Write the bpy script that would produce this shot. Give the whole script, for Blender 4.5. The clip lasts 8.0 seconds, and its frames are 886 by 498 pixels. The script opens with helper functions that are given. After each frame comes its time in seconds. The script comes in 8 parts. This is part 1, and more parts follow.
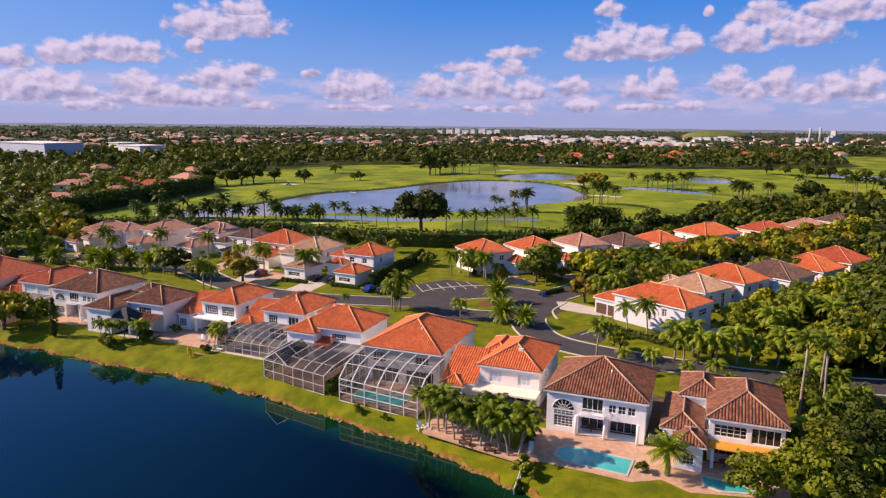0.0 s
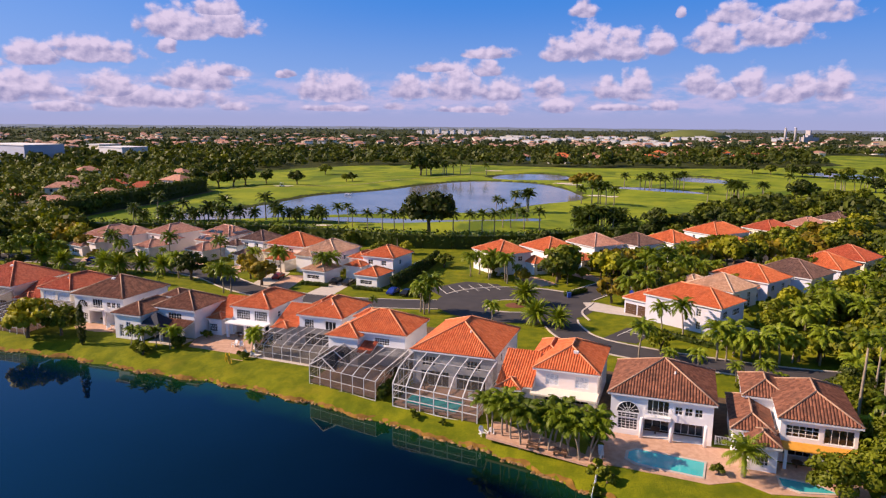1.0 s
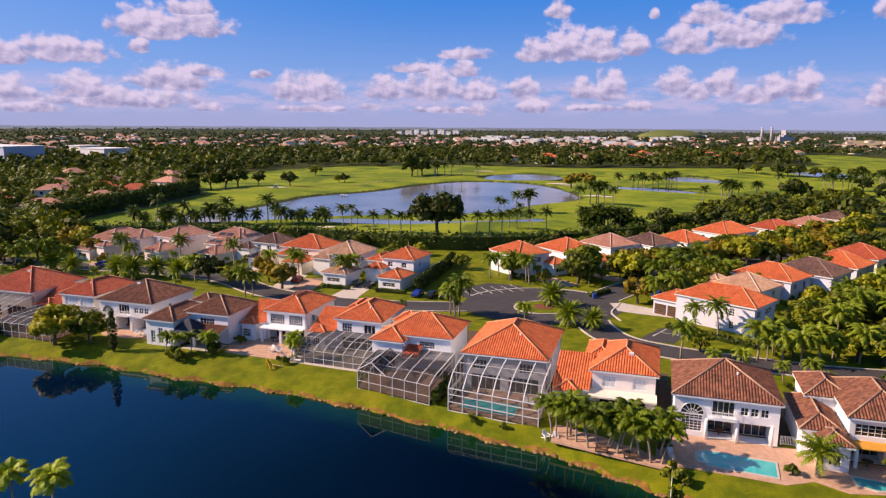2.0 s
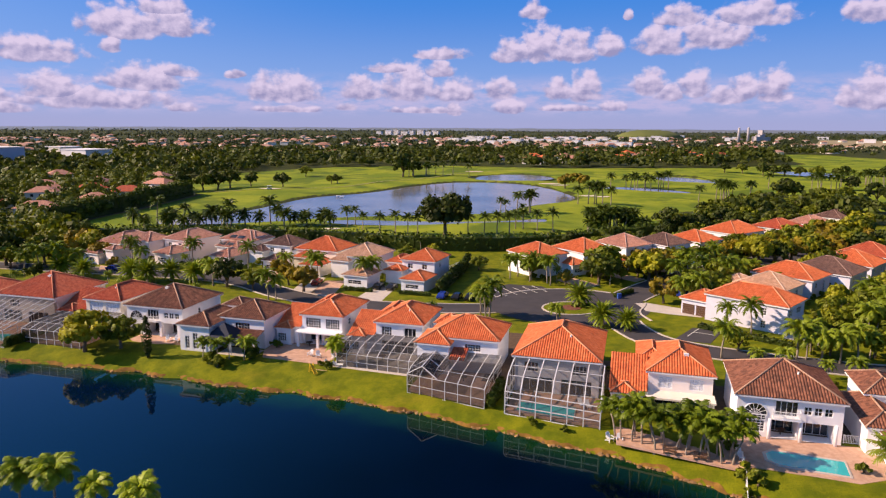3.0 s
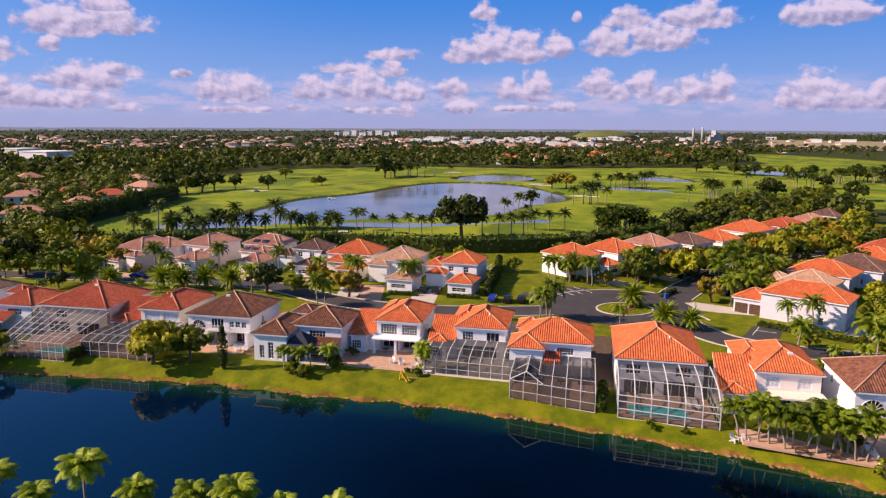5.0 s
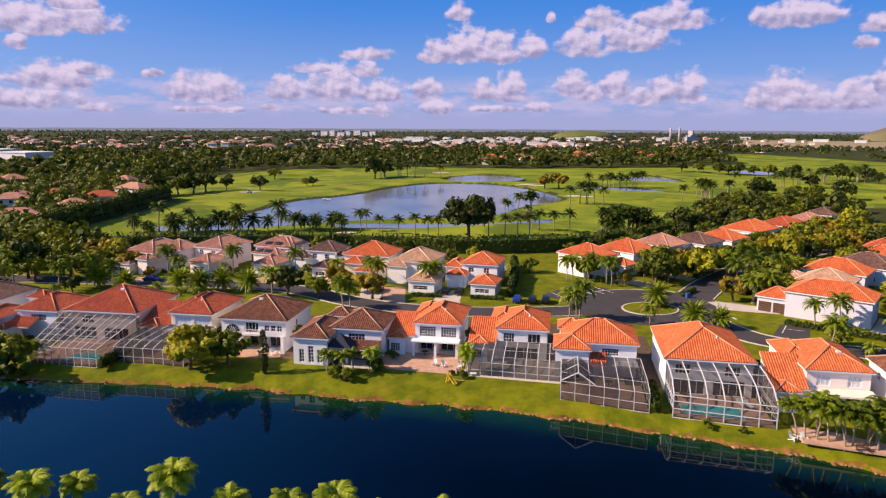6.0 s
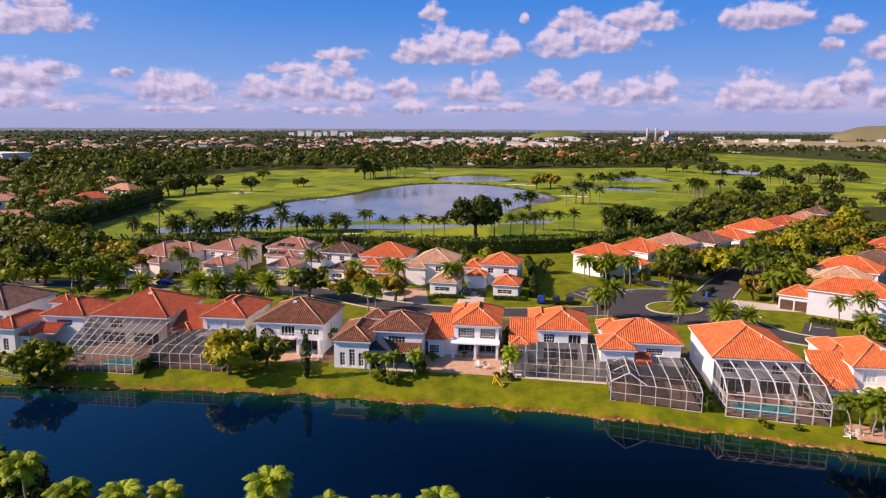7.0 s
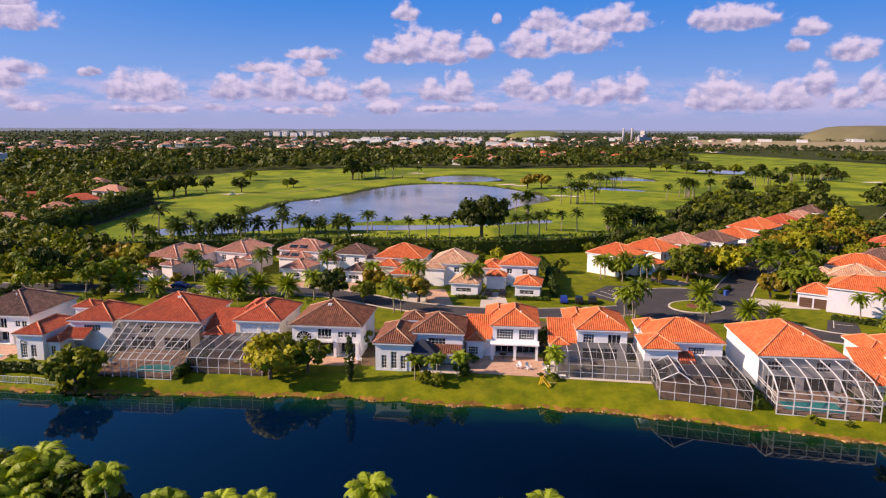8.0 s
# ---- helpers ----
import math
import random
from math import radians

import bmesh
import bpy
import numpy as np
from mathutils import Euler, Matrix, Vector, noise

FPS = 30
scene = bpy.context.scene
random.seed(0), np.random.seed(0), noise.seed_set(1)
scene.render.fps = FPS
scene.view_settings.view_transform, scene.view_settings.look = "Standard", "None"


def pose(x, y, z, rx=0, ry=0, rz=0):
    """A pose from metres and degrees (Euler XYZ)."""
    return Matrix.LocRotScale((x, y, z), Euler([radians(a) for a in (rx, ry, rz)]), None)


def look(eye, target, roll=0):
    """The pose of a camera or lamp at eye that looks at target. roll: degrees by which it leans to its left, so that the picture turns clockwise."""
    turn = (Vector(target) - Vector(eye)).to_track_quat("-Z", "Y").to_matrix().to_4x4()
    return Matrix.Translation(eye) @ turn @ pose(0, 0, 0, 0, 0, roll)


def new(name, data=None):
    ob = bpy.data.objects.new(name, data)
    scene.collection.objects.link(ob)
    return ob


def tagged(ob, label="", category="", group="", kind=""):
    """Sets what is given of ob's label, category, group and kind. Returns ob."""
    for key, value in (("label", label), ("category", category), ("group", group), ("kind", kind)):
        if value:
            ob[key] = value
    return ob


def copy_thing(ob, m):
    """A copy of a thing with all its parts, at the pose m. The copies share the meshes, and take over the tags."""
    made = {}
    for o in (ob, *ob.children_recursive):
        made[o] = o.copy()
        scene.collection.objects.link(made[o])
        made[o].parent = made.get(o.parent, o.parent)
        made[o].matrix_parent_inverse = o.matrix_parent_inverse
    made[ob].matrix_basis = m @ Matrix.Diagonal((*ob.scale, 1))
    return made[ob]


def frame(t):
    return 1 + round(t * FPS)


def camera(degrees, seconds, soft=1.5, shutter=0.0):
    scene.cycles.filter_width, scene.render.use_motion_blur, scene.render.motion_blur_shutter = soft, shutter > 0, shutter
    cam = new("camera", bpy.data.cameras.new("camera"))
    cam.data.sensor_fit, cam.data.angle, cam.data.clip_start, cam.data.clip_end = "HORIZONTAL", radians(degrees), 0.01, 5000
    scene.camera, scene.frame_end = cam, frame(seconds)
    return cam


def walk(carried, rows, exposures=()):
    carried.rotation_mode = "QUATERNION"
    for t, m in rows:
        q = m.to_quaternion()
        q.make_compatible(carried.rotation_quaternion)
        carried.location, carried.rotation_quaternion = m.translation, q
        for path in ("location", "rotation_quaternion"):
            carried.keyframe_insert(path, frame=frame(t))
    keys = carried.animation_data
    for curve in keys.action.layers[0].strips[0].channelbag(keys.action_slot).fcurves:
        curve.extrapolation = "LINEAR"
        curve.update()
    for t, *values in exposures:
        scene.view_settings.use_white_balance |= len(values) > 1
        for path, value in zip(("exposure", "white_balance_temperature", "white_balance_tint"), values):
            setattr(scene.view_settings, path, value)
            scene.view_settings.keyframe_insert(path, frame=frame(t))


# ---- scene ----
cam = camera(64.9, 8.0, 1.25)
# seconds, eye in metres, then yaw, pitch and roll in degrees
PATH = [
    (0.0, 2.287, -0.970, 39.909, -0.909, -10.290, 0.579),
    (0.5, -3.236, -0.181, 39.896, -1.859, -10.264, 0.515),
    (1.0, -8.748, 0.650, 39.894, -2.805, -10.239, 0.461),
    (1.5, -14.248, 1.526, 39.904, -3.748, -10.217, 0.416),
    (3.0, -30.678, 4.470, 39.979, -6.581, -10.160, 0.331),
    (3.5, -36.130, 5.570, 40.015, -7.533, -10.144, 0.316),
    (4.0, -41.570, 6.736, 40.054, -8.492, -10.130, 0.306),
    (4.5, -46.996, 7.972, 40.094, -9.459, -10.116, 0.300),
    (6.0, -63.199, 12.144, 40.208, -12.434, -10.082, 0.300),
    (6.5, -68.574, 13.702, 40.239, -13.455, -10.073, 0.302),
    (7.0, -73.935, 15.351, 40.264, -14.495, -10.063, 0.305),
    (7.5, -79.282, 17.095, 40.281, -15.555, -10.055, 0.307),
    (8.0, -84.615, 18.937, 40.289, -16.638, -10.046, 0.307),
]
walk(cam, [(t, pose(x, y, z, 90 + pitch, 0, yaw) @ pose(0, 0, 0, 0, 0, roll)) for t, x, y, z, yaw, pitch, roll in PATH],
     [(0.0, 0.44, 6880, 27), (8.0, 0.44, 6880, 27)])

# ---- sky, sun and exposure ----
SUN_EL, SHADOW_AZ = 33.0, -7.0          # height of the sun, way in which the shadows fall (degrees from +x)
sx, sy = math.cos(radians(SHADOW_AZ)), math.sin(radians(SHADOW_AZ))
sun_data = bpy.data.lights.new("sun", "SUN")
sun_data.energy, sun_data.angle, sun_data.color = 5.1, radians(0.6), (1.0, 0.825, 0.58)
sun = new("sun", sun_data)
sun.matrix_world = look((0, 0, 400), (sx * 100, sy * 100, 400 - 100 * math.tan(radians(SUN_EL))))

world = bpy.data.worlds.new("world")
scene.world = world
world.use_nodes = True
WN, WL = world.node_tree.nodes, world.node_tree.links
WN.clear()


class Net:
    """A short way to write node trees."""

    def __init__(self, tree):
        self.n, self.l = tree.nodes, tree.links

    def put(self, kind, ins=None, attribute="", uv=""):
        node = self.n.new(kind)
        if attribute:
            node.attribute_name = attribute
        if uv:
            node.uv_map = uv
        return self.feed(node, ins or {})

    def feed(self, node, ins):
        for key, value in ins.items():
            if isinstance(value, bpy.types.NodeSocket):
                self.l.new(value, node.inputs[key])
            else:
                node.inputs[key].default_value = value
        return node

    def math(self, op, a, b=0.0, c=0.0, clamp=False):
        node = self.n.new("ShaderNodeMath")
        node.operation, node.use_clamp = op, clamp
        return self.feed(node, {0: a, 1: b, 2: c}).outputs[0]

    def mix(self, fac, a, b, blend="MIX"):
        node = self.n.new("ShaderNodeMix")
        node.data_type, node.blend_type, node.clamp_factor = "RGBA", blend, True
        return self.feed(node, {0: fac, 6: a, 7: b}).outputs[2]

    def span(self, v, lo, hi, to_lo=0.0, to_hi=1.0, smooth=True):
        node = self.n.new("ShaderNodeMapRange")
        node.interpolation_type = "SMOOTHSTEP" if smooth else "LINEAR"
        return self.feed(node, {0: v, 1: lo, 2: hi, 3: to_lo, 4: to_hi}).outputs[0]

    def noise(self, vec, scale, detail=4.0, rough=0.55, dist=0.0):
        ins = {"Scale": scale, "Detail": detail, "Roughness": rough, "Distortion": dist}
        if vec is not None:
            ins["Vector"] = vec
        return self.put("ShaderNodeTexNoise", ins).outputs["Fac"]


W = Net(world.node_tree)
sky = W.put("ShaderNodeTexSky")
sky.sky_type, sky.sun_disc = "NISHITA", False
sky.sun_elevation, sky.sun_rotation = radians(SUN_EL), math.atan2(-sx, -sy)
sky.air_density, sky.dust_density, sky.ozone_density = 1.0, 0.9, 2.2
way = W.put("ShaderNodeTexCoord").outputs["Generated"]
xyz = W.put("ShaderNodeSeparateXYZ", {0: way})
az = W.math("DEGREES", W.math("ARCTAN2", xyz.outputs[0], xyz.outputs[1]))
el = W.math("DEGREES", W.math("ARCSINE", xyz.outputs[2]))

# the cumulus clouds, puff by puff: bearing, height of the flat base, half width and height, all in degrees
HIGH_PUFFS = [
    (-17.6, 6.4, 2.6, 2.3), (-14.3, 6.7, 3.1, 1.8), (-18.2, 5.3, 0.8, 1.0), (-14.6, 8.1, 1.9, 1.2), (-23.3, 4.6, 3.6, 1.5), (-27.1, 4.2, 2.5, 1.3), (-30.2, 3.8, 2.0, 1.1),
    (6.4, 5.3, 2.4, 0.7), (14.3, 5.3, 2.1, 2.7), (12.3, 5.3, 1.9, 1.5), (16.8, 5.3, 2.5, 2.1), (19.4, 5.6, 1.2, 1.7), (13.7, 8.4, 1.2, 1.0), (20.8, 8.1, 0.4, 0.7),
    (23.3, 5.7, 2.1, 2.0), (27.2, 6.1, 3.0, 2.0), (24.5, 7.7, 2.0, 1.2), (29.8, 7.6, 3.1, 1.6), (38.4, 7.4, 3.5, 1.6), (43.4, 6.7, 1.3, 1.0), (46.2, 5.0, 1.7, 1.4), (42.8, 5.5, 0.8, 0.7),
]
MIDDLE_PUFFS = [
    (-16.1, 2.8, 3.1, 1.7), (-22.1, 2.0, 2.3, 1.8), (-29.0, 1.7, 4.4, 1.9), (-19.4, 1.4, 5.6, 1.2), (-7.5, 2.2, 1.5, 1.7), (-5.7, 2.1, 2.8, 2.0), (-9.9, 3.5, 0.7, 0.4),
    (0.1, 2.3, 1.6, 1.8), (3.8, 2.3, 2.4, 2.7), (6.2, 4.0, 1.4, 1.0), (7.4, 2.3, 2.2, 1.6), (11.2, 2.4, 1.3, 1.3), (2.2, 4.2, 2.0, 0.6), (15.7, 2.4, 1.3, 1.5),
    (17.8, 2.3, 1.5, 1.9), (22.6, 2.8, 1.4, 1.5), (25.9, 2.6, 1.3, 2.0), (24.2, 2.2, 1.2, 1.0), (28.3, 2.0, 1.8, 1.0), (29.3, 2.3, 1.2, 1.6), (31.4, 2.2, 1.3, 2.3),
]
LOW_PUFFS = [
    (-1.2, 1.2, 0.9, 0.5), (7.4, 1.0, 0.7, 0.9), (11.9, 1.2, 1.3, 1.0), (19.9, 1.3, 1.3, 0.6), (-13.6, 1.0, 1.1, 0.6), (-25.6, 0.8, 2.2, 0.6), (36.3, 1.8, 1.1, 1.1),
    (37.9, 1.6, 2.0, 2.5), (40.0, 1.6, 1.5, 1.4), (42.6, 1.7, 1.8, 1.7), (44.4, 2.6, 1.2, 2.0), (46.2, 1.7, 1.2, 1.2), (47.7, 2.2, 1.0, 2.0), (-13.8, 3.6, 1.5, 0.7),
    (-9.4, 3.6, 0.8, 0.4), (17.0, 1.2, 2.9, 0.4), (5.2, 1.0, 3.6, 0.4), (-5.7, 1.0, 3.2, 0.4), (-38.0, 5.0, 5.0, 2.4), (57.0, 3.0, 5.0, 2.6),
]
field = None
low = None
for a0, e0, cw, ch in HIGH_PUFFS + MIDDLE_PUFFS + LOW_PUFFS:
    ax = W.math("MULTIPLY", W.math("SUBTRACT", az, a0), 1.0 / cw)
    up = W.math("SUBTRACT", el, e0)
    hi = W.math("MAXIMUM", W.math("MULTIPLY", up, 1.0 / ch), W.math("MULTIPLY", up, -2.6 / min(ch, 1.4)))
    d = W.math("SUBTRACT", 1.0, W.math("ADD", W.math("MULTIPLY", ax, ax), W.math("MULTIPLY", hi, hi)))
    d = W.math("MAXIMUM", d, -1.5)
    rel = W.math("MULTIPLY", up, 1.0 / ch)
    if field is None:
        field, low = d, rel
    else:
        bigger = W.math("GREATER_THAN", d, field)
        low = W.put("ShaderNodeMix", {0: bigger, 2: low, 3: rel}).outputs[0]
        field = W.math("MAXIMUM", field, d)
flat = W.put("ShaderNodeCombineXYZ", {0: az, 1: W.math("MULTIPLY", el, 1.25), 2: 0.0}).outputs[0]
lit = W.put("ShaderNodeCombineXYZ", {0: W.math("ADD", az, -0.25), 1: W.math("MULTIPLY", W.math("ADD", el, 0.34), 1.25), 2: 0.0}).outputs[0]
n_here = W.noise(flat, 0.85, 7.0, 0.5)
n_lit = W.noise(lit, 0.85, 7.0, 0.5)
thick = W.math("ADD", W.math("MULTIPLY", W.math("ADD", field, 0.12), 0.85), W.math("MULTIPLY", W.math("SUBTRACT", n_here, 0.5), 2.3))
cover = W.span(thick, -0.05, 0.62)
# a thin broken bank low over the horizon
bank = W.math("MULTIPLY", W.span(el, 0.2, 1.6), W.span(el, 4.2, 2.2))
wisp = W.noise(W.put("ShaderNodeCombineXYZ", {0: W.math("MULTIPLY", az, 0.5), 1: W.math("MULTIPLY", el, 1.5), 2: 3.0}).outputs[0], 0.9, 6.0, 0.6)
cover2 = W.math("MULTIPLY", W.math("MULTIPLY", bank, W.span(wisp, 0.36, 0.62)), 0.8)
relief = W.math("MULTIPLY", W.math("SUBTRACT", n_here, n_lit), 2.6)
bright = W.math("ADD", W.math("ADD", relief, 0.30), W.math("MULTIPLY", W.span(low, -0.15, 0.7), 0.62), clamp=True)
cloud_col = W.mix(bright, (4.4, 4.5, 6.6, 1), (9.9, 9.0, 10.2, 1))
# clear air: deep blue above, lavender haze towards the horizon
vivid = W.put("ShaderNodeHueSaturation", {"Saturation": 1.5, "Value": 1.0, "Color": sky.outputs[0]}).outputs[0]
clear = W.mix(W.span(el, 10.5, 1.0), (0.5, 3.7, 9.6, 1), (3.3, 6.0, 10.2, 1))
# unseen band added for the lake's reflections: dark to the right, bright left
clear = W.mix(W.span(el, 11.0, 30.0), clear, W.mix(W.span(az, 14.0, -46.0), (0.03, 0.4, 1.4, 1), (0.5, 5.8, 14.0, 1)))
clear = W.mix(W.math("MULTIPLY", W.math("MULTIPLY", W.span(az, 5.0, -45.0), W.span(el, 24.0, 10.0)), 0.6), clear, (3.6, 6.8, 11.6, 1))
clear = W.mix(W.span(el, 3.2, -0.3), clear, (5.3, 6.1, 8.8, 1))
base = W.mix(W.span(el, 55.0, 30.0, 0.6, 0.92), vivid, clear)
tint = W.mix(W.math("MULTIPLY", cover2, W.span(el, 0.0, 1.0)), base, (7.5, 7.2, 9.3, 1))
tint = W.mix(cover, tint, cloud_col)
# unseen broken cumulus added above 32 degrees as warm fill for shaded walls
level = W.math("MAXIMUM", xyz.outputs[2], 0.2)
roof_xy = W.put("ShaderNodeCombineXYZ", {0: W.math("DIVIDE", xyz.outputs[0], level), 1: W.math("DIVIDE", xyz.outputs[1], level), 2: 5.0}).outputs[0]
overhead_fill = W.math("MULTIPLY", W.span(W.noise(roof_xy, 2.2, 6.0, 0.55), 0.48, 0.62), W.span(el, 32.0, 42.0))
tint = W.mix(overhead_fill, tint, (6.4, 6.0, 5.9, 1))
tint = W.mix(W.span(el, 34.0, 14.0), tint, W.mix(1.0, tint, (0.95, 1.0, 1.14, 1), "MULTIPLY"))
back = W.put("ShaderNodeBackground", {"Color": tint, "Strength": 0.052})
W.put("ShaderNodeOutputWorld", {"Surface": back.outputs[0]})

# ---- materials ----
def material(name):
    m = bpy.data.materials.new(name)
    m.use_nodes = True
    m.node_tree.nodes.clear()
    net = Net(m.node_tree)
    return m, net


def finish(net, shader):
    net.put("ShaderNodeOutputMaterial", {"Surface": shader})


def rgba(c):
    return (c[0], c[1], c[2], 1.0)


def plain(name, c1, c2, rough=0.7, scale=1.5, fine=12.0, bump=0.15, metal=0.0, spec=0.4, rand=0.0, depth=0.03):
    """Two-scale mottled surface between the colours c1 and c2."""
    m, n = material(name)
    pos = n.put("ShaderNodeNewGeometry").outputs["Position"]
    a = n.noise(pos, scale, 5.0, 0.6)
    b = n.noise(pos, fine, 3.0, 0.6)
    f = n.math("ADD", n.math("MULTIPLY", n.span(a, 0.3, 0.7), 0.65), n.math("MULTIPLY", b, 0.35))
    col = n.mix(f, rgba(c1), rgba(c2))
    if rand:
        r = n.put("ShaderNodeObjectInfo").outputs["Random"]
        col = n.put("ShaderNodeHueSaturation", {"Value": n.math("ADD", 1.0 - rand, n.math("MULTIPLY", r, 2 * rand)), "Color": col}).outputs[0]
    bp = n.put("ShaderNodeBump", {"Strength": bump, "Distance": depth, "Height": n.math("ADD", a, b)}).outputs[0]
    sh = n.put("ShaderNodeBsdfPrincipled", {"Base Color": col, "Roughness": rough, "Metallic": metal, "Specular IOR Level": spec, "Normal": bp})
    finish(n, sh.outputs[0])
    return m


def roof_material(name, c1, c2, stain):
    """Barrel tiles: the rows are modelled, the courses and the colour of each tile come from the map (metres along, metres up)."""
    m, n = material(name)
    uv = n.put("ShaderNodeSeparateXYZ", {0: n.put("ShaderNodeUVMap", uv="UVMap").outputs[0]})
    pos = n.put("ShaderNodeNewGeometry").outputs["Position"]
    iu = n.math("FLOOR", n.math("DIVIDE", uv.outputs[0], 0.36))
    cv = n.math("DIVIDE", uv.outputs[1], 0.42)
    iv = n.math("FLOOR", cv)
    each = n.put("ShaderNodeTexWhiteNoise", {"Vector": n.put("ShaderNodeCombineXYZ", {0: iu, 1: iv, 2: n.put("ShaderNodeObjectInfo").outputs["Random"]}).outputs[0]}).outputs[0]
    a = n.noise(pos, 0.45, 5.0, 0.62)
    b = n.noise(pos, 5.0, 3.0, 0.6)
    col = n.mix(n.span(each, 0.0, 1.0, smooth=False), rgba(c1), rgba(c2))
    col = n.mix(n.math("MULTIPLY", n.span(a, 0.48, 0.72), 0.55), col, rgba(stain))
    col = n.mix(n.math("MULTIPLY", n.span(b, 0.55, 0.75), 0.35), col, rgba(stain))
    step = n.math("FRACT", cv)
    bp = n.put("ShaderNodeBump", {"Strength": 0.6, "Distance": 0.05, "Height": n.math("SUBTRACT", 1.0, step)}).outputs[0]
    sh = n.put("ShaderNodeBsdfPrincipled", {"Base Color": col, "Roughness": 0.72, "Specular IOR Level": 0.3, "Normal": bp})
    finish(n, sh.outputs[0])
    return m


def leaf_material(name, c1, c2, through_light=0.22, rough=0.55):
    m, n = material(name)
    r = n.put("ShaderNodeNewGeometry").outputs["Random Per Island"]
    o = n.put("ShaderNodeObjectInfo").outputs["Random"]
    pos = n.put("ShaderNodeNewGeometry").outputs["Position"]
    big = n.noise(pos, 0.12, 3.0, 0.6)
    f = n.math("ADD", n.math("MULTIPLY", r, 0.35), n.math("ADD", n.math("MULTIPLY", o, 0.4), n.math("MULTIPLY", n.math("SUBTRACT", big, 0.35), 0.8)), clamp=True)
    col = n.mix(f, rgba(c1), rgba(c2))
    d = n.put("ShaderNodeBsdfPrincipled", {"Base Color": col, "Roughness": rough, "Specular IOR Level": 0.25})
    t = n.put("ShaderNodeBsdfTranslucent", {"Color": n.mix(1.0, col, (1.25, 1.2, 0.55, 1), "MULTIPLY")})
    sh = n.put("ShaderNodeMixShader", {0: through_light, 1: d.outputs[0], 2: t.outputs[0]})
    finish(n, sh.outputs[0])
    return m


ROOF = {
    "red": roof_material("roof_red_clay", (0.40, 0.070, 0.030), (0.56, 0.13, 0.06), (0.26, 0.065, 0.04)),
    "orange": roof_material("roof_orange_clay", (0.56, 0.115, 0.034), (0.72, 0.200, 0.072), (0.40, 0.095, 0.040)),
    "brown": roof_material("roof_brown_clay", (0.135, 0.050, 0.030), (0.30, 0.120, 0.070), (0.075, 0.038, 0.027)),
    "pink": roof_material("roof_faded_clay", (0.42, 0.18, 0.12), (0.60, 0.30, 0.21), (0.30, 0.16, 0.12)),
    "dark": roof_material("roof_dark_tile", (0.12, 0.065, 0.05), (0.24, 0.13, 0.10), (0.07, 0.045, 0.04)),
    "tan": roof_material("roof_tan_tile", (0.50, 0.27, 0.16), (0.68, 0.42, 0.28), (0.32, 0.19, 0.13)),
}
CAP = {
    "red": plain("cap_red", (0.54, 0.17, 0.08), (0.66, 0.27, 0.15), 0.75),
    "orange": plain("cap_orange", (0.62, 0.22, 0.10), (0.74, 0.34, 0.19), 0.75),
    "brown": plain("cap_brown", (0.34, 0.19, 0.12), (0.50, 0.32, 0.22), 0.75),
    "pink": plain("cap_pink", (0.55, 0.32, 0.24), (0.68, 0.46, 0.36), 0.75),
    "dark": plain("cap_dark", (0.24, 0.14, 0.11), (0.38, 0.24, 0.19), 0.75),
    "tan": plain("cap_tan", (0.62, 0.42, 0.30), (0.74, 0.56, 0.42), 0.75),
}
STUCCO = {
    "white": plain("stucco_white", (0.80, 0.80, 0.82), (0.87, 0.87, 0.89), 0.85, 0.6, 25.0, 0.12, depth=0.01),
    "cream": plain("stucco_cream", (0.76, 0.69, 0.58), (0.86, 0.79, 0.68), 0.85, 0.6, 25.0, 0.12, depth=0.01),
    # white stucco with the lavender of shaded walls put into the colour
    "shaded_white": plain("stucco_shaded_white", (0.61, 0.61, 0.72), (0.69, 0.69, 0.80), 0.85, 0.6, 25.0, 0.12, depth=0.01),
    "pinkish": plain("stucco_blush", (0.82, 0.73, 0.71), (0.88, 0.80, 0.78), 0.85, 0.6, 25.0, 0.12, depth=0.01),
}
WHITE = plain("white_paint", (0.76, 0.76, 0.76), (0.84, 0.84, 0.84), 0.45, 3.0, 30.0, 0.03, depth=0.005)
ALU = plain("white_aluminium", (0.66, 0.66, 0.67), (0.76, 0.76, 0.77), 0.4, 3.0, 30.0, 0.03, depth=0.005)
DARKWOOD = plain("dark_wood", (0.07, 0.035, 0.02), (0.13, 0.07, 0.04), 0.6, 3.0, 20.0)
PAVER = plain("paver_stone", (0.44, 0.25, 0.17), (0.62, 0.40, 0.29), 0.8, 1.2, 6.0, 0.3)
CONCRETE = plain("pale_concrete", (0.48, 0.42, 0.37), (0.60, 0.54, 0.48), 0.85, 0.8, 9.0, 0.2)
ASPHALT = plain("asphalt", (0.040, 0.037, 0.042), (0.068, 0.062, 0.066), 0.85, 0.25, 9.0, 0.2)
LINEPAINT = plain("road_paint", (0.60, 0.58, 0.52), (0.76, 0.74, 0.68), 0.7, 3.0, 20.0)
BARK = plain("bark", (0.10, 0.07, 0.045), (0.20, 0.15, 0.10), 0.9, 1.5, 8.0, 0.5)
PALMBARK = plain("palm_bark", (0.24, 0.19, 0.14), (0.38, 0.32, 0.25), 0.85, 1.5, 8.0, 0.4)
CROWNSHAFT = plain("crownshaft_green", (0.10, 0.16, 0.035), (0.16, 0.24, 0.06), 0.5, 1.5, 8.0, 0.1)
ROCK = plain("bank_stone", (0.20, 0.105, 0.04), (0.38, 0.22, 0.09), 0.9, 0.9, 5.0, 0.7, rand=0.3)
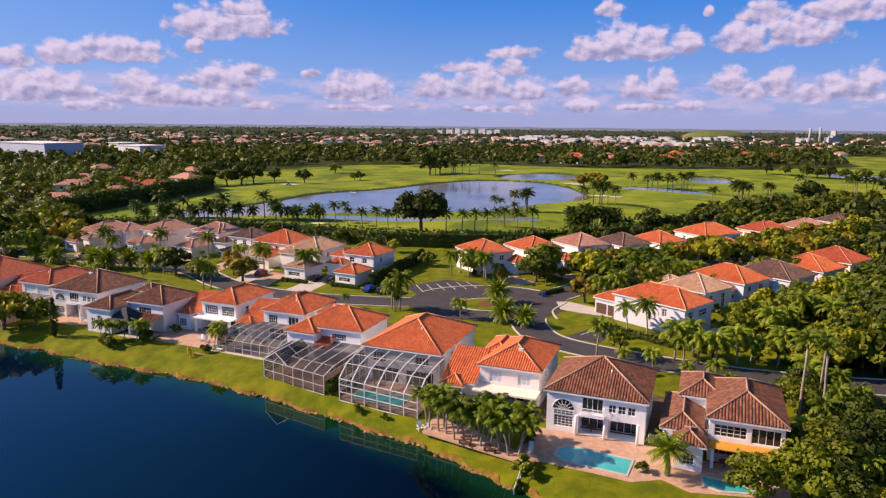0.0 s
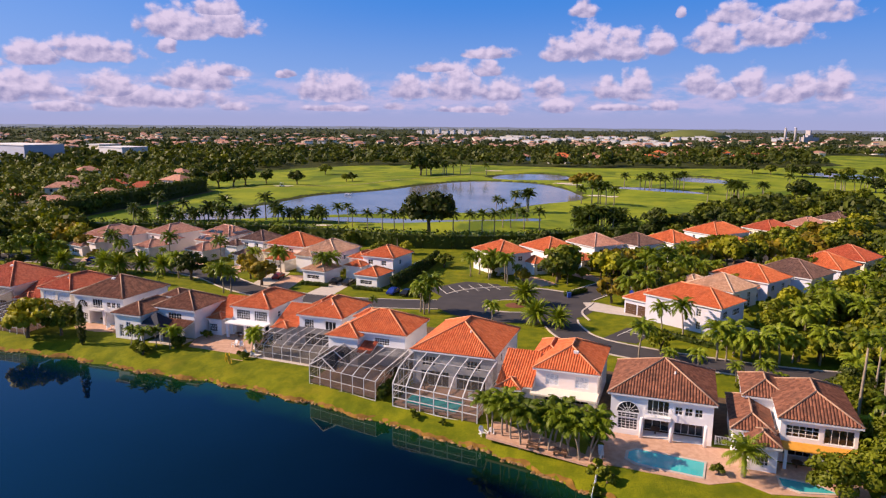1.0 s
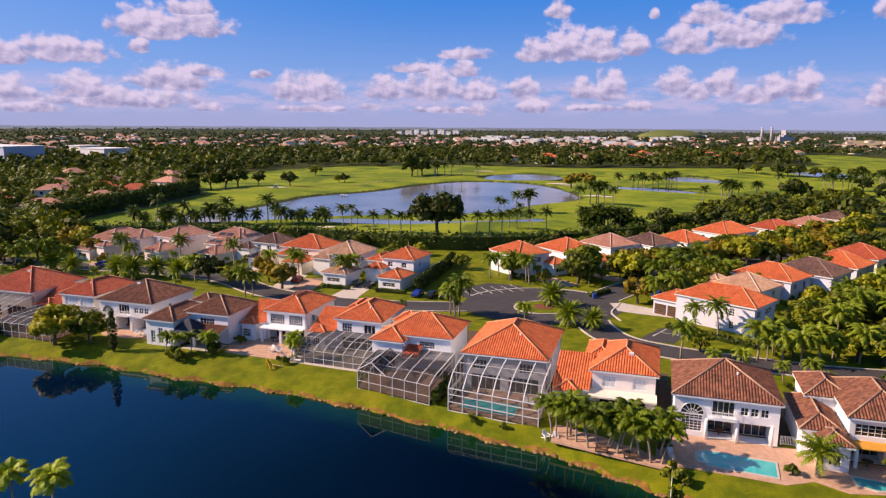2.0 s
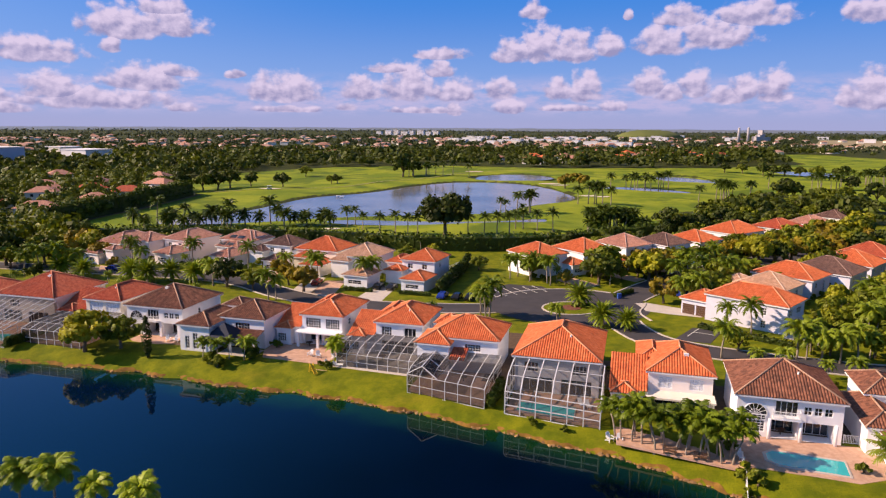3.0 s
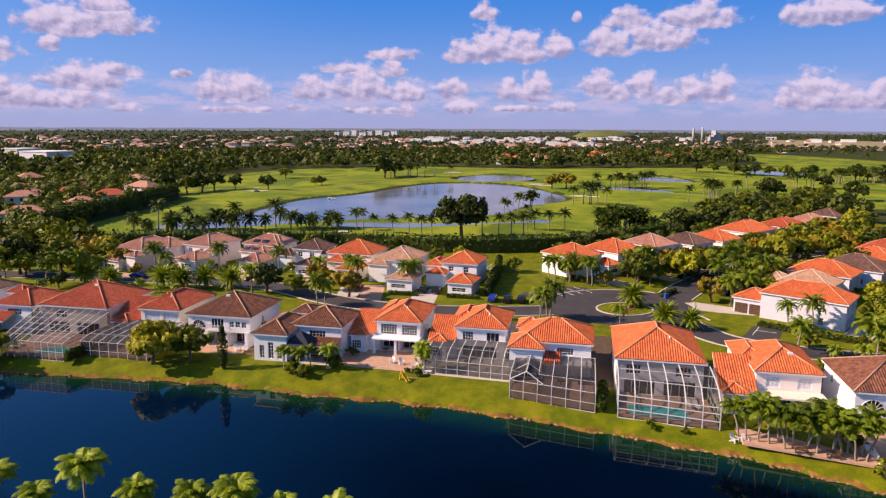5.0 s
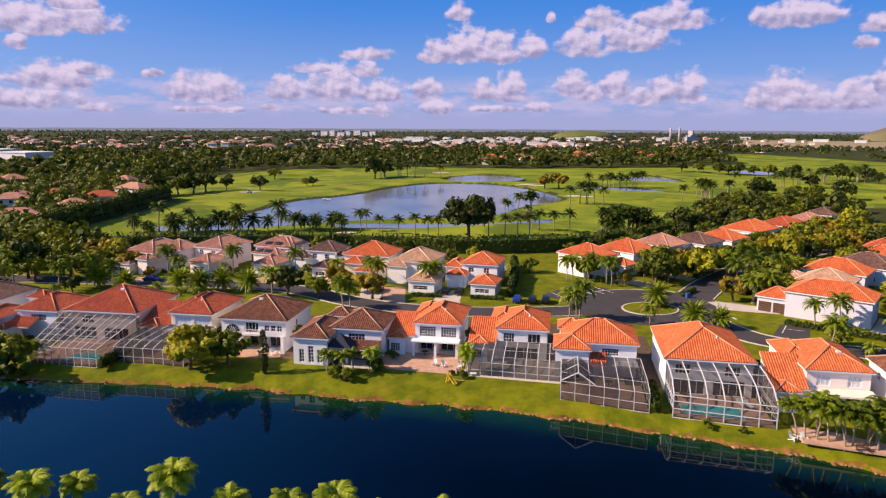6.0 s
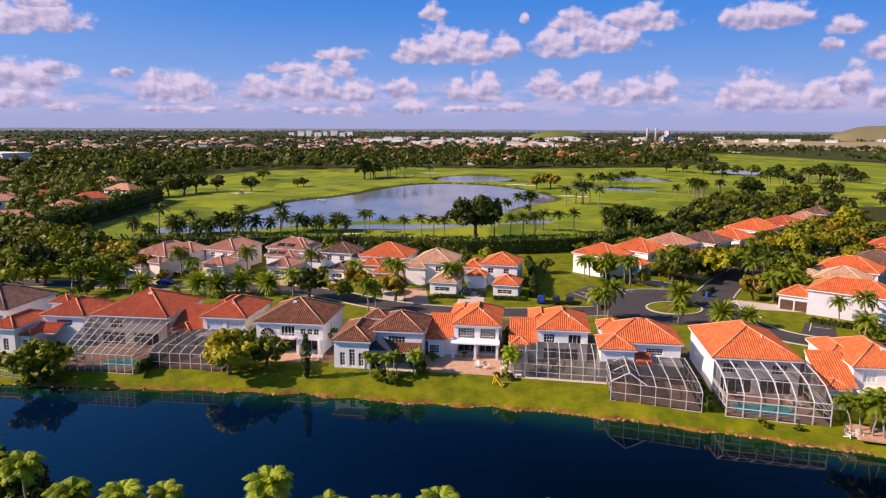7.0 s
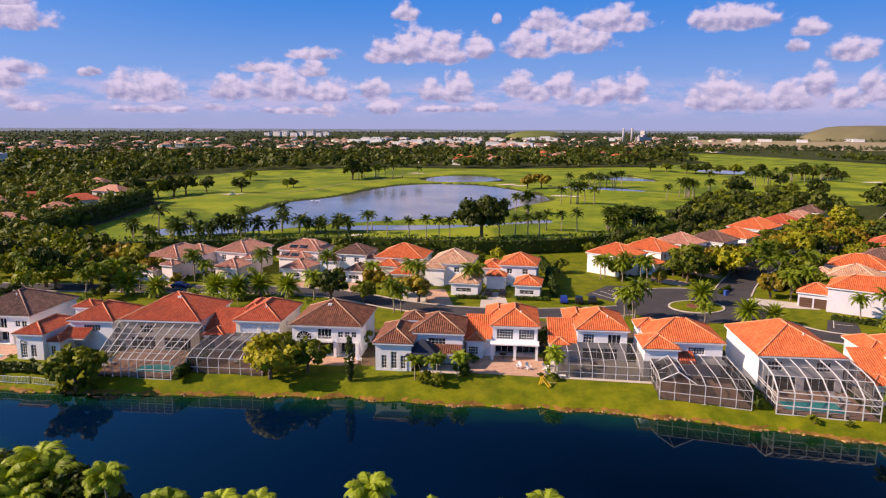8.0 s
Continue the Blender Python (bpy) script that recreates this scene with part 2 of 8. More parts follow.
DARK_GROUND = plain("dark_ground", (0.07, 0.042, 0.024), (0.15, 0.095, 0.055), 0.95, 1.2, 7.0, 0.6)
CLOTH = plain("ochre_canvas", (0.62, 0.27, 0.03), (0.74, 0.36, 0.05), 0.85, 1.0, 10.0, 0.1)
MUD = plain("bank_earth", (0.10, 0.048, 0.007), (0.32, 0.165, 0.024), 0.95, 0.8, 5.0, 0.8)
SOIL = plain("red_mulch", (0.13, 0.045, 0.025), (0.22, 0.08, 0.045), 0.95, 1.5, 8.0, 0.6)
SAND = plain("bunker_sand", (0.60, 0.52, 0.40), (0.74, 0.66, 0.54), 0.95, 0.3, 4.0, 0.2)
PLASTIC_Y = plain("yellow_plastic", (0.72, 0.42, 0.02), (0.80, 0.50, 0.03), 0.4, 2.0, 20.0, 0.03)
PLASTIC_W = plain("white_plastic", (0.76, 0.77, 0.78), (0.82, 0.82, 0.83), 0.4, 2.0, 20.0, 0.03)
BLIND = plain("window_blind", (0.60, 0.64, 0.70), (0.70, 0.73, 0.78), 0.7, 2.0, 20.0, 0.03)
AWNING = plain("dark_blue_canvas", (0.012, 0.018, 0.035), (0.022, 0.03, 0.055), 0.8, 2.0, 14.0, 0.1)
FARWALL = plain("far_wall", (0.70, 0.69, 0.70), (0.80, 0.79, 0.80), 0.85, 0.05, 0.6, 0.0)
FARBLUE = plain("far_blue_wall", (0.52, 0.56, 0.68), (0.62, 0.65, 0.76), 0.7, 0.05, 0.6, 0.0)
STACK = plain("chimney_concrete", (0.36, 0.34, 0.36), (0.46, 0.43, 0.44), 0.85, 0.05, 0.6, 0.0)
FARROOF = plain("far_roof", (0.34, 0.15, 0.10), (0.56, 0.36, 0.28), 0.8, 0.02, 0.4, 0.0)
TRACK = plain("worn_path", (0.26, 0.25, 0.08), (0.36, 0.33, 0.14), 0.9, 0.5, 4.0, 0.1)
CARPAINT = {
    "blue": plain("car_blue", (0.01, 0.03, 0.22), (0.015, 0.04, 0.26), 0.25, 2.0, 30.0, 0.0, spec=0.6),
    "black": plain("car_black", (0.008, 0.008, 0.01), (0.014, 0.014, 0.016), 0.25, 2.0, 30.0, 0.0, spec=0.6),
    "grey": plain("car_grey", (0.16, 0.16, 0.17), (0.2, 0.2, 0.21), 0.3, 2.0, 30.0, 0.0, metal=0.5),
    "red": plain("car_red", (0.22, 0.015, 0.012), (0.28, 0.02, 0.016), 0.25, 2.0, 30.0, 0.0, spec=0.6),
}
TYRE = plain("tyre_rubber", (0.012, 0.012, 0.013), (0.022, 0.022, 0.023), 0.9)
BIN = plain("bin_blue", (0.02, 0.07, 0.30), (0.03, 0.09, 0.36), 0.5)
LANDFILL = plain("landfill_earth", (0.12, 0.115, 0.06), (0.19, 0.165, 0.09), 0.95, 0.01, 0.05, 0.1)
GREENHILL = plain("hill_grass", (0.10, 0.125, 0.03), (0.15, 0.165, 0.045), 0.95, 0.01, 0.06, 0.1)
FIELD = plain("dry_field", (0.26, 0.21, 0.11), (0.36, 0.29, 0.16), 0.95, 0.008, 0.05, 0.1)


def glass_material():
    m, n = material("window_glass")
    pos = n.put("ShaderNodeNewGeometry").outputs["Position"]
    a = n.noise(pos, 0.7, 2.0)
    col = n.mix(n.span(a, 0.4, 0.65), (0.010, 0.012, 0.016, 1), (0.05, 0.052, 0.058, 1))
    sh = n.put("ShaderNodeBsdfPrincipled", {"Base Color": col, "Roughness": 0.05, "Specular IOR Level": 0.6})
    finish(n, sh.outputs[0])
    return m


GLASS = glass_material()


def screen_material(name, dense):
    m, n = material(name)
    pos = n.put("ShaderNodeNewGeometry").outputs["Position"]
    a = n.noise(pos, 0.8, 3.0)
    d = n.put("ShaderNodeBsdfPrincipled", {"Base Color": (0.035, 0.034, 0.036, 1), "Roughness": 0.6})
    t = n.put("ShaderNodeBsdfTransparent", {"Color": (1, 1, 1, 1)})
    sh = n.put("ShaderNodeMixShader", {0: n.math("ADD", dense, n.math("MULTIPLY", a, 0.16)), 1: t.outputs[0], 2: d.outputs[0]})
    finish(n, sh.outputs[0])
    return m


SCREEN = screen_material("insect_screen", 0.36)
SCREEN_DARK = screen_material("dark_insect_screen", 0.50)


def water_material(name, deep, ripple, scale, rough, gloss=(1, 1, 1)):
    m, n = material(name)
    pos = n.put("ShaderNodeNewGeometry").outputs["Position"]
    a = n.noise(pos, scale, 4.0, 0.55)
    b = n.noise(pos, 0.03, 2.0)
    bp = n.put("ShaderNodeBump", {"Strength": ripple, "Distance": 0.05, "Height": a}).outputs[0]
    col = n.mix(n.span(b, 0.35, 0.65), rgba(deep), rgba([c * 0.55 for c in deep]))
    sh = n.put("ShaderNodeBsdfPrincipled", {"Base Color": col, "Roughness": rough, "IOR": 1.33, "Specular IOR Level": 0.5, "Specular Tint": rgba(gloss), "Normal": bp})
    finish(n, sh.outputs[0])
    return m


def lake_material():
    """Dark blue water, green where it is shallow along the bank."""
    m, n = material("lake_water")
    pos = n.put("ShaderNodeNewGeometry").outputs["Position"]
    depth = n.put("ShaderNodeAttribute", attribute="depth").outputs["Fac"]
    b = n.noise(pos, 0.03, 3.0)
    c = n.noise(pos, 0.25, 4.0, 0.6)
    a = n.noise(pos, 1.2, 4.0, 0.55)
    bp = n.put("ShaderNodeBump", {"Strength": 0.05, "Distance": 0.05, "Height": a}).outputs[0]
    col = n.mix(n.span(b, 0.35, 0.65), (0.0, 0.0025, 0.011, 1), (0.0, 0.001, 0.004, 1))
    west = n.span(n.math("ADD", n.put("ShaderNodeSeparateXYZ", {0: pos}).outputs[0], n.math("MULTIPLY", b, 30.0)), 5.0, -70.0)
    col = n.mix(west, col, (0.0, 0.007, 0.028, 1))
    shallow = n.math("SUBTRACT", 1.0, n.math("ADD", depth, n.math("MULTIPLY", n.math("SUBTRACT", c, 0.5), 0.5)))
    col = n.mix(n.span(shallow, 0.35, 1.0), col, (0.002, 0.030, 0.010, 1))
    sh = n.put("ShaderNodeBsdfPrincipled", {"Base Color": col, "Roughness": 0.03, "IOR": 1.33, "Specular IOR Level": 0.5, "Specular Tint": (0.34, 0.85, 1.0, 1), "Normal": bp})
    finish(n, sh.outputs[0])
    return m


LAKE = lake_material()
POND = water_material("pond_water", (0.25, 0.25, 0.245), 0.02, 0.7, 0.12)
POOL = water_material("pool_water", (0.04, 0.55, 0.58), 0.15, 1.5, 0.05)


def ground_material():
    """Lawn, golf turf and the floor of the woods, told apart by the sheet's own land-use values."""
    m, n = material("ground_cover")
    pos = n.put("ShaderNodeNewGeometry").outputs["Position"]
    use = n.put("ShaderNodeAttribute", attribute="land").outputs["Color"]
    s = n.put("ShaderNodeSeparateColor", {0: use})
    big, mid, fine = n.noise(pos, 0.035, 5.0, 0.6), n.noise(pos, 0.35, 5.0, 0.62), n.noise(pos, 4.0, 4.0, 0.65)
    lawn = n.mix(n.span(mid, 0.3, 0.7), (0.088, 0.118, 0.002, 1), (0.195, 0.205, 0.004, 1))
    lawn = n.mix(n.math("MULTIPLY", n.span(n.noise(pos, 0.11, 5.0, 0.65), 0.54, 0.74), 0.40), lawn, (0.30, 0.235, 0.015, 1))
    lawn = n.mix(n.math("MULTIPLY", n.span(fine, 0.45, 0.7), 0.35), lawn, (0.05, 0.075, 0.004, 1))
    golf = n.mix(n.span(big, 0.35, 0.65), (0.135, 0.20, 0.010, 1), (0.27, 0.31, 0.018, 1))
    golf = n.mix(n.math("MULTIPLY", n.span(n.noise(pos, 0.018, 4.0, 0.6, 1.5), 0.5, 0.58), 0.75), golf, (0.062, 0.112, 0.008, 1))
    golf = n.mix(n.math("MULTIPLY", n.span(mid, 0.4, 0.75), 0.3), golf, (0.11, 0.16, 0.014, 1))
    wood = n.mix(n.span(mid, 0.3, 0.7), (0.024, 0.034, 0.007, 1), (0.062, 0.072, 0.013, 1))
    wood = n.mix(n.span(n.noise(pos, 0.008, 4.0, 0.6), 0.55, 0.75), wood, (0.060, 0.078, 0.020, 1))
    edge = n.math("MULTIPLY", n.math("SUBTRACT", mid, 0.5), 0.7)
    col = n.mix(n.span(n.math("ADD", s.outputs[0], edge), 0.4, 0.6), lawn, golf)
    col = n.mix(n.span(n.math("ADD", s.outputs[1], edge), 0.4, 0.6), col, wood)
    mud = n.mix(mid, (0.15, 0.085, 0.012, 1), (0.31, 0.185, 0.028, 1))
    col = n.mix(n.span(n.math("ADD", s.outputs[2], n.math("MULTIPLY", edge, 0.9)), 0.40, 0.68), col, mud)
    bp = n.put("ShaderNodeBump", {"Strength": 0.7, "Distance": 0.12, "Height": n.math("ADD", fine, mid)}).outputs[0]
    sh = n.put("ShaderNodeBsdfPrincipled", {"Base Color": col, "Roughness": 0.9, "Specular IOR Level": 0.15, "Normal": bp})
    finish(n, sh.outputs[0])
    return m


GROUND = ground_material()
LEAF = {
    "green": leaf_material("leaf_green", (0.018, 0.034, 0.002), (0.250, 0.285, 0.012)),
    "dark": leaf_material("leaf_dark", (0.007, 0.017, 0.002), (0.098, 0.130, 0.010)),
    "yellow": leaf_material("leaf_yellow", (0.180, 0.175, 0.005), (0.500, 0.460, 0.018)),
    "orange": leaf_material("leaf_orange", (0.105, 0.080, 0.005), (0.430, 0.320, 0.018)),
    "palm": leaf_material("leaf_palm", (0.028, 0.055, 0.002), (0.225, 0.300, 0.014), 0.28, 0.45),
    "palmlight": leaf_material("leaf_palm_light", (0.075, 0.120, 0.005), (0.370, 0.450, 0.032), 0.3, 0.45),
    "foxtail": leaf_material("leaf_foxtail", (0.130, 0.200, 0.008), (0.520, 0.620, 0.050), 0.4, 0.45),
    "palmdark": leaf_material("leaf_palm_dark", (0.012, 0.028, 0.003), (0.105, 0.150, 0.013), 0.2, 0.45),
    "hedge": leaf_material("leaf_hedge", (0.009, 0.022, 0.002), (0.090, 0.135, 0.009)),
    "far": leaf_material("leaf_far", (0.007, 0.018, 0.002), (0.155, 0.190, 0.018), 0.25),
    # distance haze mixed into the next three leaf colours, bluer with each
    "plain": leaf_material("leaf_plain_hazed", (0.010, 0.022, 0.008), (0.090, 0.118, 0.036), 0.2),
    "outer": leaf_material("leaf_outer_hazed", (0.045, 0.066, 0.060), (0.125, 0.150, 0.120), 0.2),
    "haze": leaf_material("leaf_distant_hazed", (0.19, 0.23, 0.29), (0.25, 0.29, 0.33), 0.2),
    "lime": leaf_material("leaf_lime", (0.085, 0.100, 0.004), (0.420, 0.410, 0.015)),
}

# ---- building helpers ----
def part(name, bm, mat, parent=None, label=""):
    """Links a bmesh as one mesh object, under a thing or a part."""
    me = bpy.data.meshes.new(name)
    bm.to_mesh(me)
    bm.free()
    me.materials.append(mat)
    ob = new(name, me)
    if parent is not None:
        ob.parent = parent
    if label:
        ob["label"] = label
    return ob


def shared(name, me, parent, m=None):
    """One more object on a mesh that exists already."""
    ob = new(name, me)
    ob.parent = parent
    if m is not None:
        ob.matrix_basis = m
    return ob


def empty(name, m, label, category, group=""):
    ob = new(name)
    ob.empty_display_size = 0.5
    ob.matrix_world = m
    return tagged(ob, label, category, group)


def box(bm, x0, x1, y0, y1, z0, z1, m=None):
    v = [bm.verts.new(p) for p in ((x0, y0, z0), (x1, y0, z0), (x1, y1, z0), (x0, y1, z0), (x0, y0, z1), (x1, y0, z1), (x1, y1, z1), (x0, y1, z1))]
    for f in ((3, 2, 1, 0), (4, 5, 6, 7), (0, 1, 5, 4), (1, 2, 6, 5), (2, 3, 7, 6), (3, 0, 4, 7)):
        bm.faces.new([v[i] for i in f])
    if m is not None:
        for p in v:
            p.co = m @ p.co
    return v


def bar(bm, a, b, w, h=None):
    """A beam of section w x h from a to b."""
    a, b = Vector(a), Vector(b)
    h = h or w
    d = (b - a).normalized()
    side = d.cross(Vector((0, 0, 1)))
    side = side.normalized() if side.length > 1e-4 else Vector((1, 0, 0))
    up = side.cross(d)
    v = [bm.verts.new(p + side * sx_ * w / 2 + up * sz_ * h / 2) for p in (a, b) for sx_, sz_ in ((-1, -1), (1, -1), (1, 1), (-1, 1))]
    for f in ((3, 2, 1, 0), (4, 5, 6, 7), (0, 1, 5, 4), (1, 2, 6, 5), (2, 3, 7, 6), (3, 0, 4, 7)):
        bm.faces.new([v[i] for i in f])


def tube(bm, pts, radii, sides=8, cap=True):
    """A round limb through the points, with a radius at each."""
    rings = []
    for i, p in enumerate(pts):
        p = Vector(p)
        d = (Vector(pts[min(i + 1, len(pts) - 1)]) - Vector(pts[max(i - 1, 0)])).normalized()
        a = d.cross(Vector((0.13, 0.97, 0.2))).normalized()
        b = d.cross(a)
        rings.append([bm.verts.new(p + (a * math.cos(k * math.tau / sides) + b * math.sin(k * math.tau / sides)) * radii[i]) for k in range(sides)])
    for r0, r1 in zip(rings, rings[1:]):
        for k in range(sides):
            f = bm.faces.new((r0[k], r0[(k + 1) % sides], r1[(k + 1) % sides], r1[k]))
            f.smooth = True
    if cap:
        bm.faces.new(rings[-1])
        bm.faces.new(rings[0][::-1])


def mesh_np(name, verts, faces, mat, normals=None):
    """A mesh from arrays of places and of faces with equally many corners."""
    me = bpy.data.meshes.new(name)
    nv, nf, k = len(verts), len(faces), faces.shape[1]
    me.vertices.add(nv)
    me.vertices.foreach_set("co", np.asarray(verts, np.float32).ravel())
    me.loops.add(nf * k)
    me.loops.foreach_set("vertex_index", np.asarray(faces, np.int32).ravel())
    me.polygons.add(nf)
    me.polygons.foreach_set("loop_start", np.arange(0, nf * k, k, dtype=np.int32))
    me.polygons.foreach_set("loop_total", np.full(nf, k, np.int32))
    me.update(calc_edges=True)
    me.validate()
    if normals is not None:
        me.polygons.foreach_set("use_smooth", np.ones(nf, bool))
        me.normals_split_custom_set_from_vertices(np.asarray(normals, np.float32).tolist())
    me.materials.append(mat)
    return me


def inside(poly, x, y):
    """Which of the places lie in the polygon."""
    hit = np.zeros(np.shape(x), bool)
    for (x0, y0), (x1, y1) in zip(poly, poly[1:] + poly[:1]):
        if y0 != y1:
            hit ^= ((y0 > y) != (y1 > y)) & (x < (x1 - x0) * (y - y0) / (y1 - y0) + x0)
    return hit


def shore_distance(poly, x, y):
    """Distance to the polygon's outline, negative inside."""
    best = np.full(np.shape(x), 1e9)
    for (x0, y0), (x1, y1) in zip(poly, poly[1:] + poly[:1]):
        dx, dy = x1 - x0, y1 - y0
        k = np.clip(((x - x0) * dx + (y - y0) * dy) / (dx * dx + dy * dy), 0, 1)
        best = np.minimum(best, np.hypot(x - x0 - k * dx, y - y0 - k * dy))
    return np.where(inside(poly, x, y), -best, best)


def rounded(poly, times=2):
    """Cuts a polygon's corners."""
    for _ in range(times):
        poly = [p for (x0, y0), (x1, y1) in zip(poly, poly[1:] + poly[:1])
                for p in ((x0 * 0.75 + x1 * 0.25, y0 * 0.75 + y1 * 0.25), (x0 * 0.25 + x1 * 0.75, y0 * 0.25 + y1 * 0.75))]
    return poly


# ---- the land: one sheet with the lakes sunk into it ----
LAKE_Z, POND_Z = -1.8, -0.8
NEAR_LAKE = rounded([(-300, 232), (-200, 178), (-150, 152), (-122.6, 140.6), (-104.2, 133.5), (-73, 124), (-55.6, 115.4), (-37, 108.1), (-23.4, 100.3),
                     (-8.8, 90.7), (3.2, 82.4), (11.4, 74), (23, 60), (34, 44), (40, 20), (20, 14), (-20, 42), (-50, 66), (-62, 71), (-76, 76),
                     (-98, 89), (-112, 104), (-124, 122), (-160, 140), (-300, 200)], 1)
GOLF_LAKE = rounded([(-92, 326), (-79, 351), (-60, 402), (-27, 420), (6, 474), (42, 503), (79, 485), (90, 440), (90, 384), (75, 366), (51, 350),
                     (38, 330), (30, 320), (9, 317), (-17, 316), (-52, 311), (-70, 300), (-103, 293), (-118, 300), (-112, 318)])
STRIP_POND = rounded([(-46, 306), (-5, 298), (29, 297), (50, 304), (46, 287), (30, 284), (-6, 284), (-44, 292)])
FAR_POND = rounded([(50, 529), (66, 560), (90, 578), (112, 566), (118, 522), (84, 505), (58, 507)])
RIGHT_POND = rounded([(205, 552), (233, 534), (224, 474), (200, 478), (186, 494)])
SIDE_POND = rounded([(120, 462), (150, 448), (174, 416), (158, 399), (123, 428)])
OUTER_POND = rounded([(322, 580), (340, 530), (372, 545), (380, 575), (353, 606)])
PONDS = [GOLF_LAKE, STRIP_POND, FAR_POND, RIGHT_POND, SIDE_POND, OUTER_POND]
GOLF = [(-122, 258), (-60, 246), (-10, 232), (30, 236), (62, 250), (100, 285), (118, 316), (168, 322), (232, 305), (330, 325), (450, 380), (600, 540),
        (640, 900), (520, 960), (440, 700), (300, 640), (150, 640), (40, 690), (-60, 660), (-122, 600), (-160, 520), (-150, 470), (-124, 414), (-133, 350), (-140, 325), (-145, 295), (-134, 264)]
ESTATE = [(-170, 120), (-60, 100), (0, 70), (60, 40), (70, 60), (60, 100), (80, 130), (140, 150), (200, 220), (170, 300), (100, 260), (40, 232), (-20, 228), (-100, 246), (-140, 250), (-170, 220)]


def land_height(x, y):
    d = shore_distance(NEAR_LAKE, x, y) + 0.35 * np.sin(x * 0.9 + y * 0.5) + 0.25 * np.sin(x * 0.37 - y * 1.3)
    h = np.where(d < 0, np.maximum(LAKE_Z + d * 0.7, -4.0),
                 np.where(d < 0.5, LAKE_Z + d * 1.2, np.minimum(0, -1.2 + 1.2 * np.sin(np.clip((d - 0.5) / 7.0, 0, 1) * np.pi / 2))))
    for pond in PONDS:
        e = shore_distance(pond, x, y)
        h = np.where(e < 5, np.minimum(h, np.maximum(POND_Z - 1.4, np.where(e < 0, POND_Z + e * 0.4, POND_Z + e * 0.16))), h)
    # low swells on the course
    swell = 0.7 * np.sin(x * 0.031 + 1) * np.sin(y * 0.027) + 0.5 * np.sin(x * 0.06 + y * 0.045)
    near_golf = np.clip(shore_distance(PONDS[0], x, y) / 40, 0, 1) * np.clip(-shore_distance(GOLF, x, y) / 30, 0, 1)
    return h + swell * near_golf, d


def axis(core, step, mid, step2, reach):
    """Grid lines: fine in the core, coarser in the middle, then growing out to the horizon."""
    a = list(np.arange(core[0], core[1] + 0.01, step))
    b = list(np.arange(core[1] + step2, mid[1], step2))
    c = list(np.arange(mid[0], core[0] - 0.01, step2))
    out, g = [], step2
    v = mid[1]
    while v < reach:
        g *= 1.35
        v += g
        out.append(v)
    left, g, v = [], step2, mid[0]
    while v > -reach:
        g *= 1.35
        v -= g
        left.append(v)
    return np.array(left[::-1] + c + a + b + out)


gx = axis((-135, 45), 1.25, (-320, 440), 3.8, 5200)
gy = axis((56, 150), 1.25, (-60, 700), 3.8, 5200)
GX, GY = np.meshgrid(gx, gy)
GZ, shore_d = land_height(GX, GY)
nx, ny = len(gx), len(gy)
idx = np.arange(nx * ny).reshape(ny, nx)
quads = np.stack([idx[:-1, :-1], idx[:-1, 1:], idx[1:, 1:], idx[1:, :-1]], -1).reshape(-1, 4)
ground_me = mesh_np("ground", np.stack([GX, GY, GZ], -1).reshape(-1, 3), quads, GROUND)
ground_me.polygons.foreach_set("use_smooth", np.ones(len(quads), bool))
in_golf = np.clip(0.5 - shore_distance(GOLF, GX, GY) / 6, 0, 1)
in_estate = np.clip(0.5 - shore_distance(ESTATE, GX, GY) / 8, 0, 1)
in_wood = np.clip(1 - in_golf - in_estate - np.clip(1 - shore_d / 6, 0, 1), 0, 1)
for pond in PONDS:
    rim = shore_distance(pond, GX, GY)
    in_wood = np.maximum(in_wood, 0.62 * ((rim > -2) & (rim < 4.5) & (GY > 330)))
    in_golf = np.where((rim < 30) & (rim > 4.5), np.maximum(in_golf, 0.9), in_golf)
on_shore = np.clip(0.54 - np.abs(shore_d - 0.3) / 1.6, 0, 1)
col = ground_me.color_attributes.new("land", "FLOAT_COLOR", "POINT")
col.data.foreach_set("color", np.stack([in_golf, in_wood, on_shore, np.ones_like(in_golf)], -1).astype(np.float32).ravel())
tagged(new("ground", ground_me), "mown green lawns, golf turf and wooded land", "ground", kind="structure")


def flat_polygon(name, poly, z, mat, label, category, kind="structure"):
    bm = bmesh.new()
    f = bm.faces.new([bm.verts.new((x, y, z)) for x, y in poly])
    f.normal_update()
    if f.normal.z < 0:
        f.normal_flip()
    bmesh.ops.triangulate(bm, faces=bm.faces)
    return tagged(part(name, bm, mat), label, category, kind=kind)


# the bare eroded edge along the waterline
edge_line = []
for (x0, y0), (x1, y1) in zip(NEAR_LAKE, NEAR_LAKE[1:]):
    count_ = max(1, int(math.hypot(x1 - x0, y1 - y0) / 0.4))
    for k in range(count_):
        if -160 < x0 < 30 and y0 > 60 + max(0, -x0) * 0.35:
            edge_line.append((x0 + (x1 - x0) * k / count_, y0 + (y1 - y0) * k / count_))
ex, ey = np.array(edge_line).T
tx, ty = np.gradient(ex), np.gradient(ey)
tl = np.hypot(tx, ty) + 1e-9
ox, oy = -ty / tl, tx / tl
if land_height(ex + ox * 2, ey + oy * 2)[1].mean() < land_height(ex, ey)[1].mean():
    ox, oy = -ox, -oy
rows_ = []
wave = 0.10 * np.sin(ex * 1.7 + ey) + 0.14 * np.sin(ex * 0.63 - ey * 0.8) + 0.08 * np.sin(ex * 3.9)
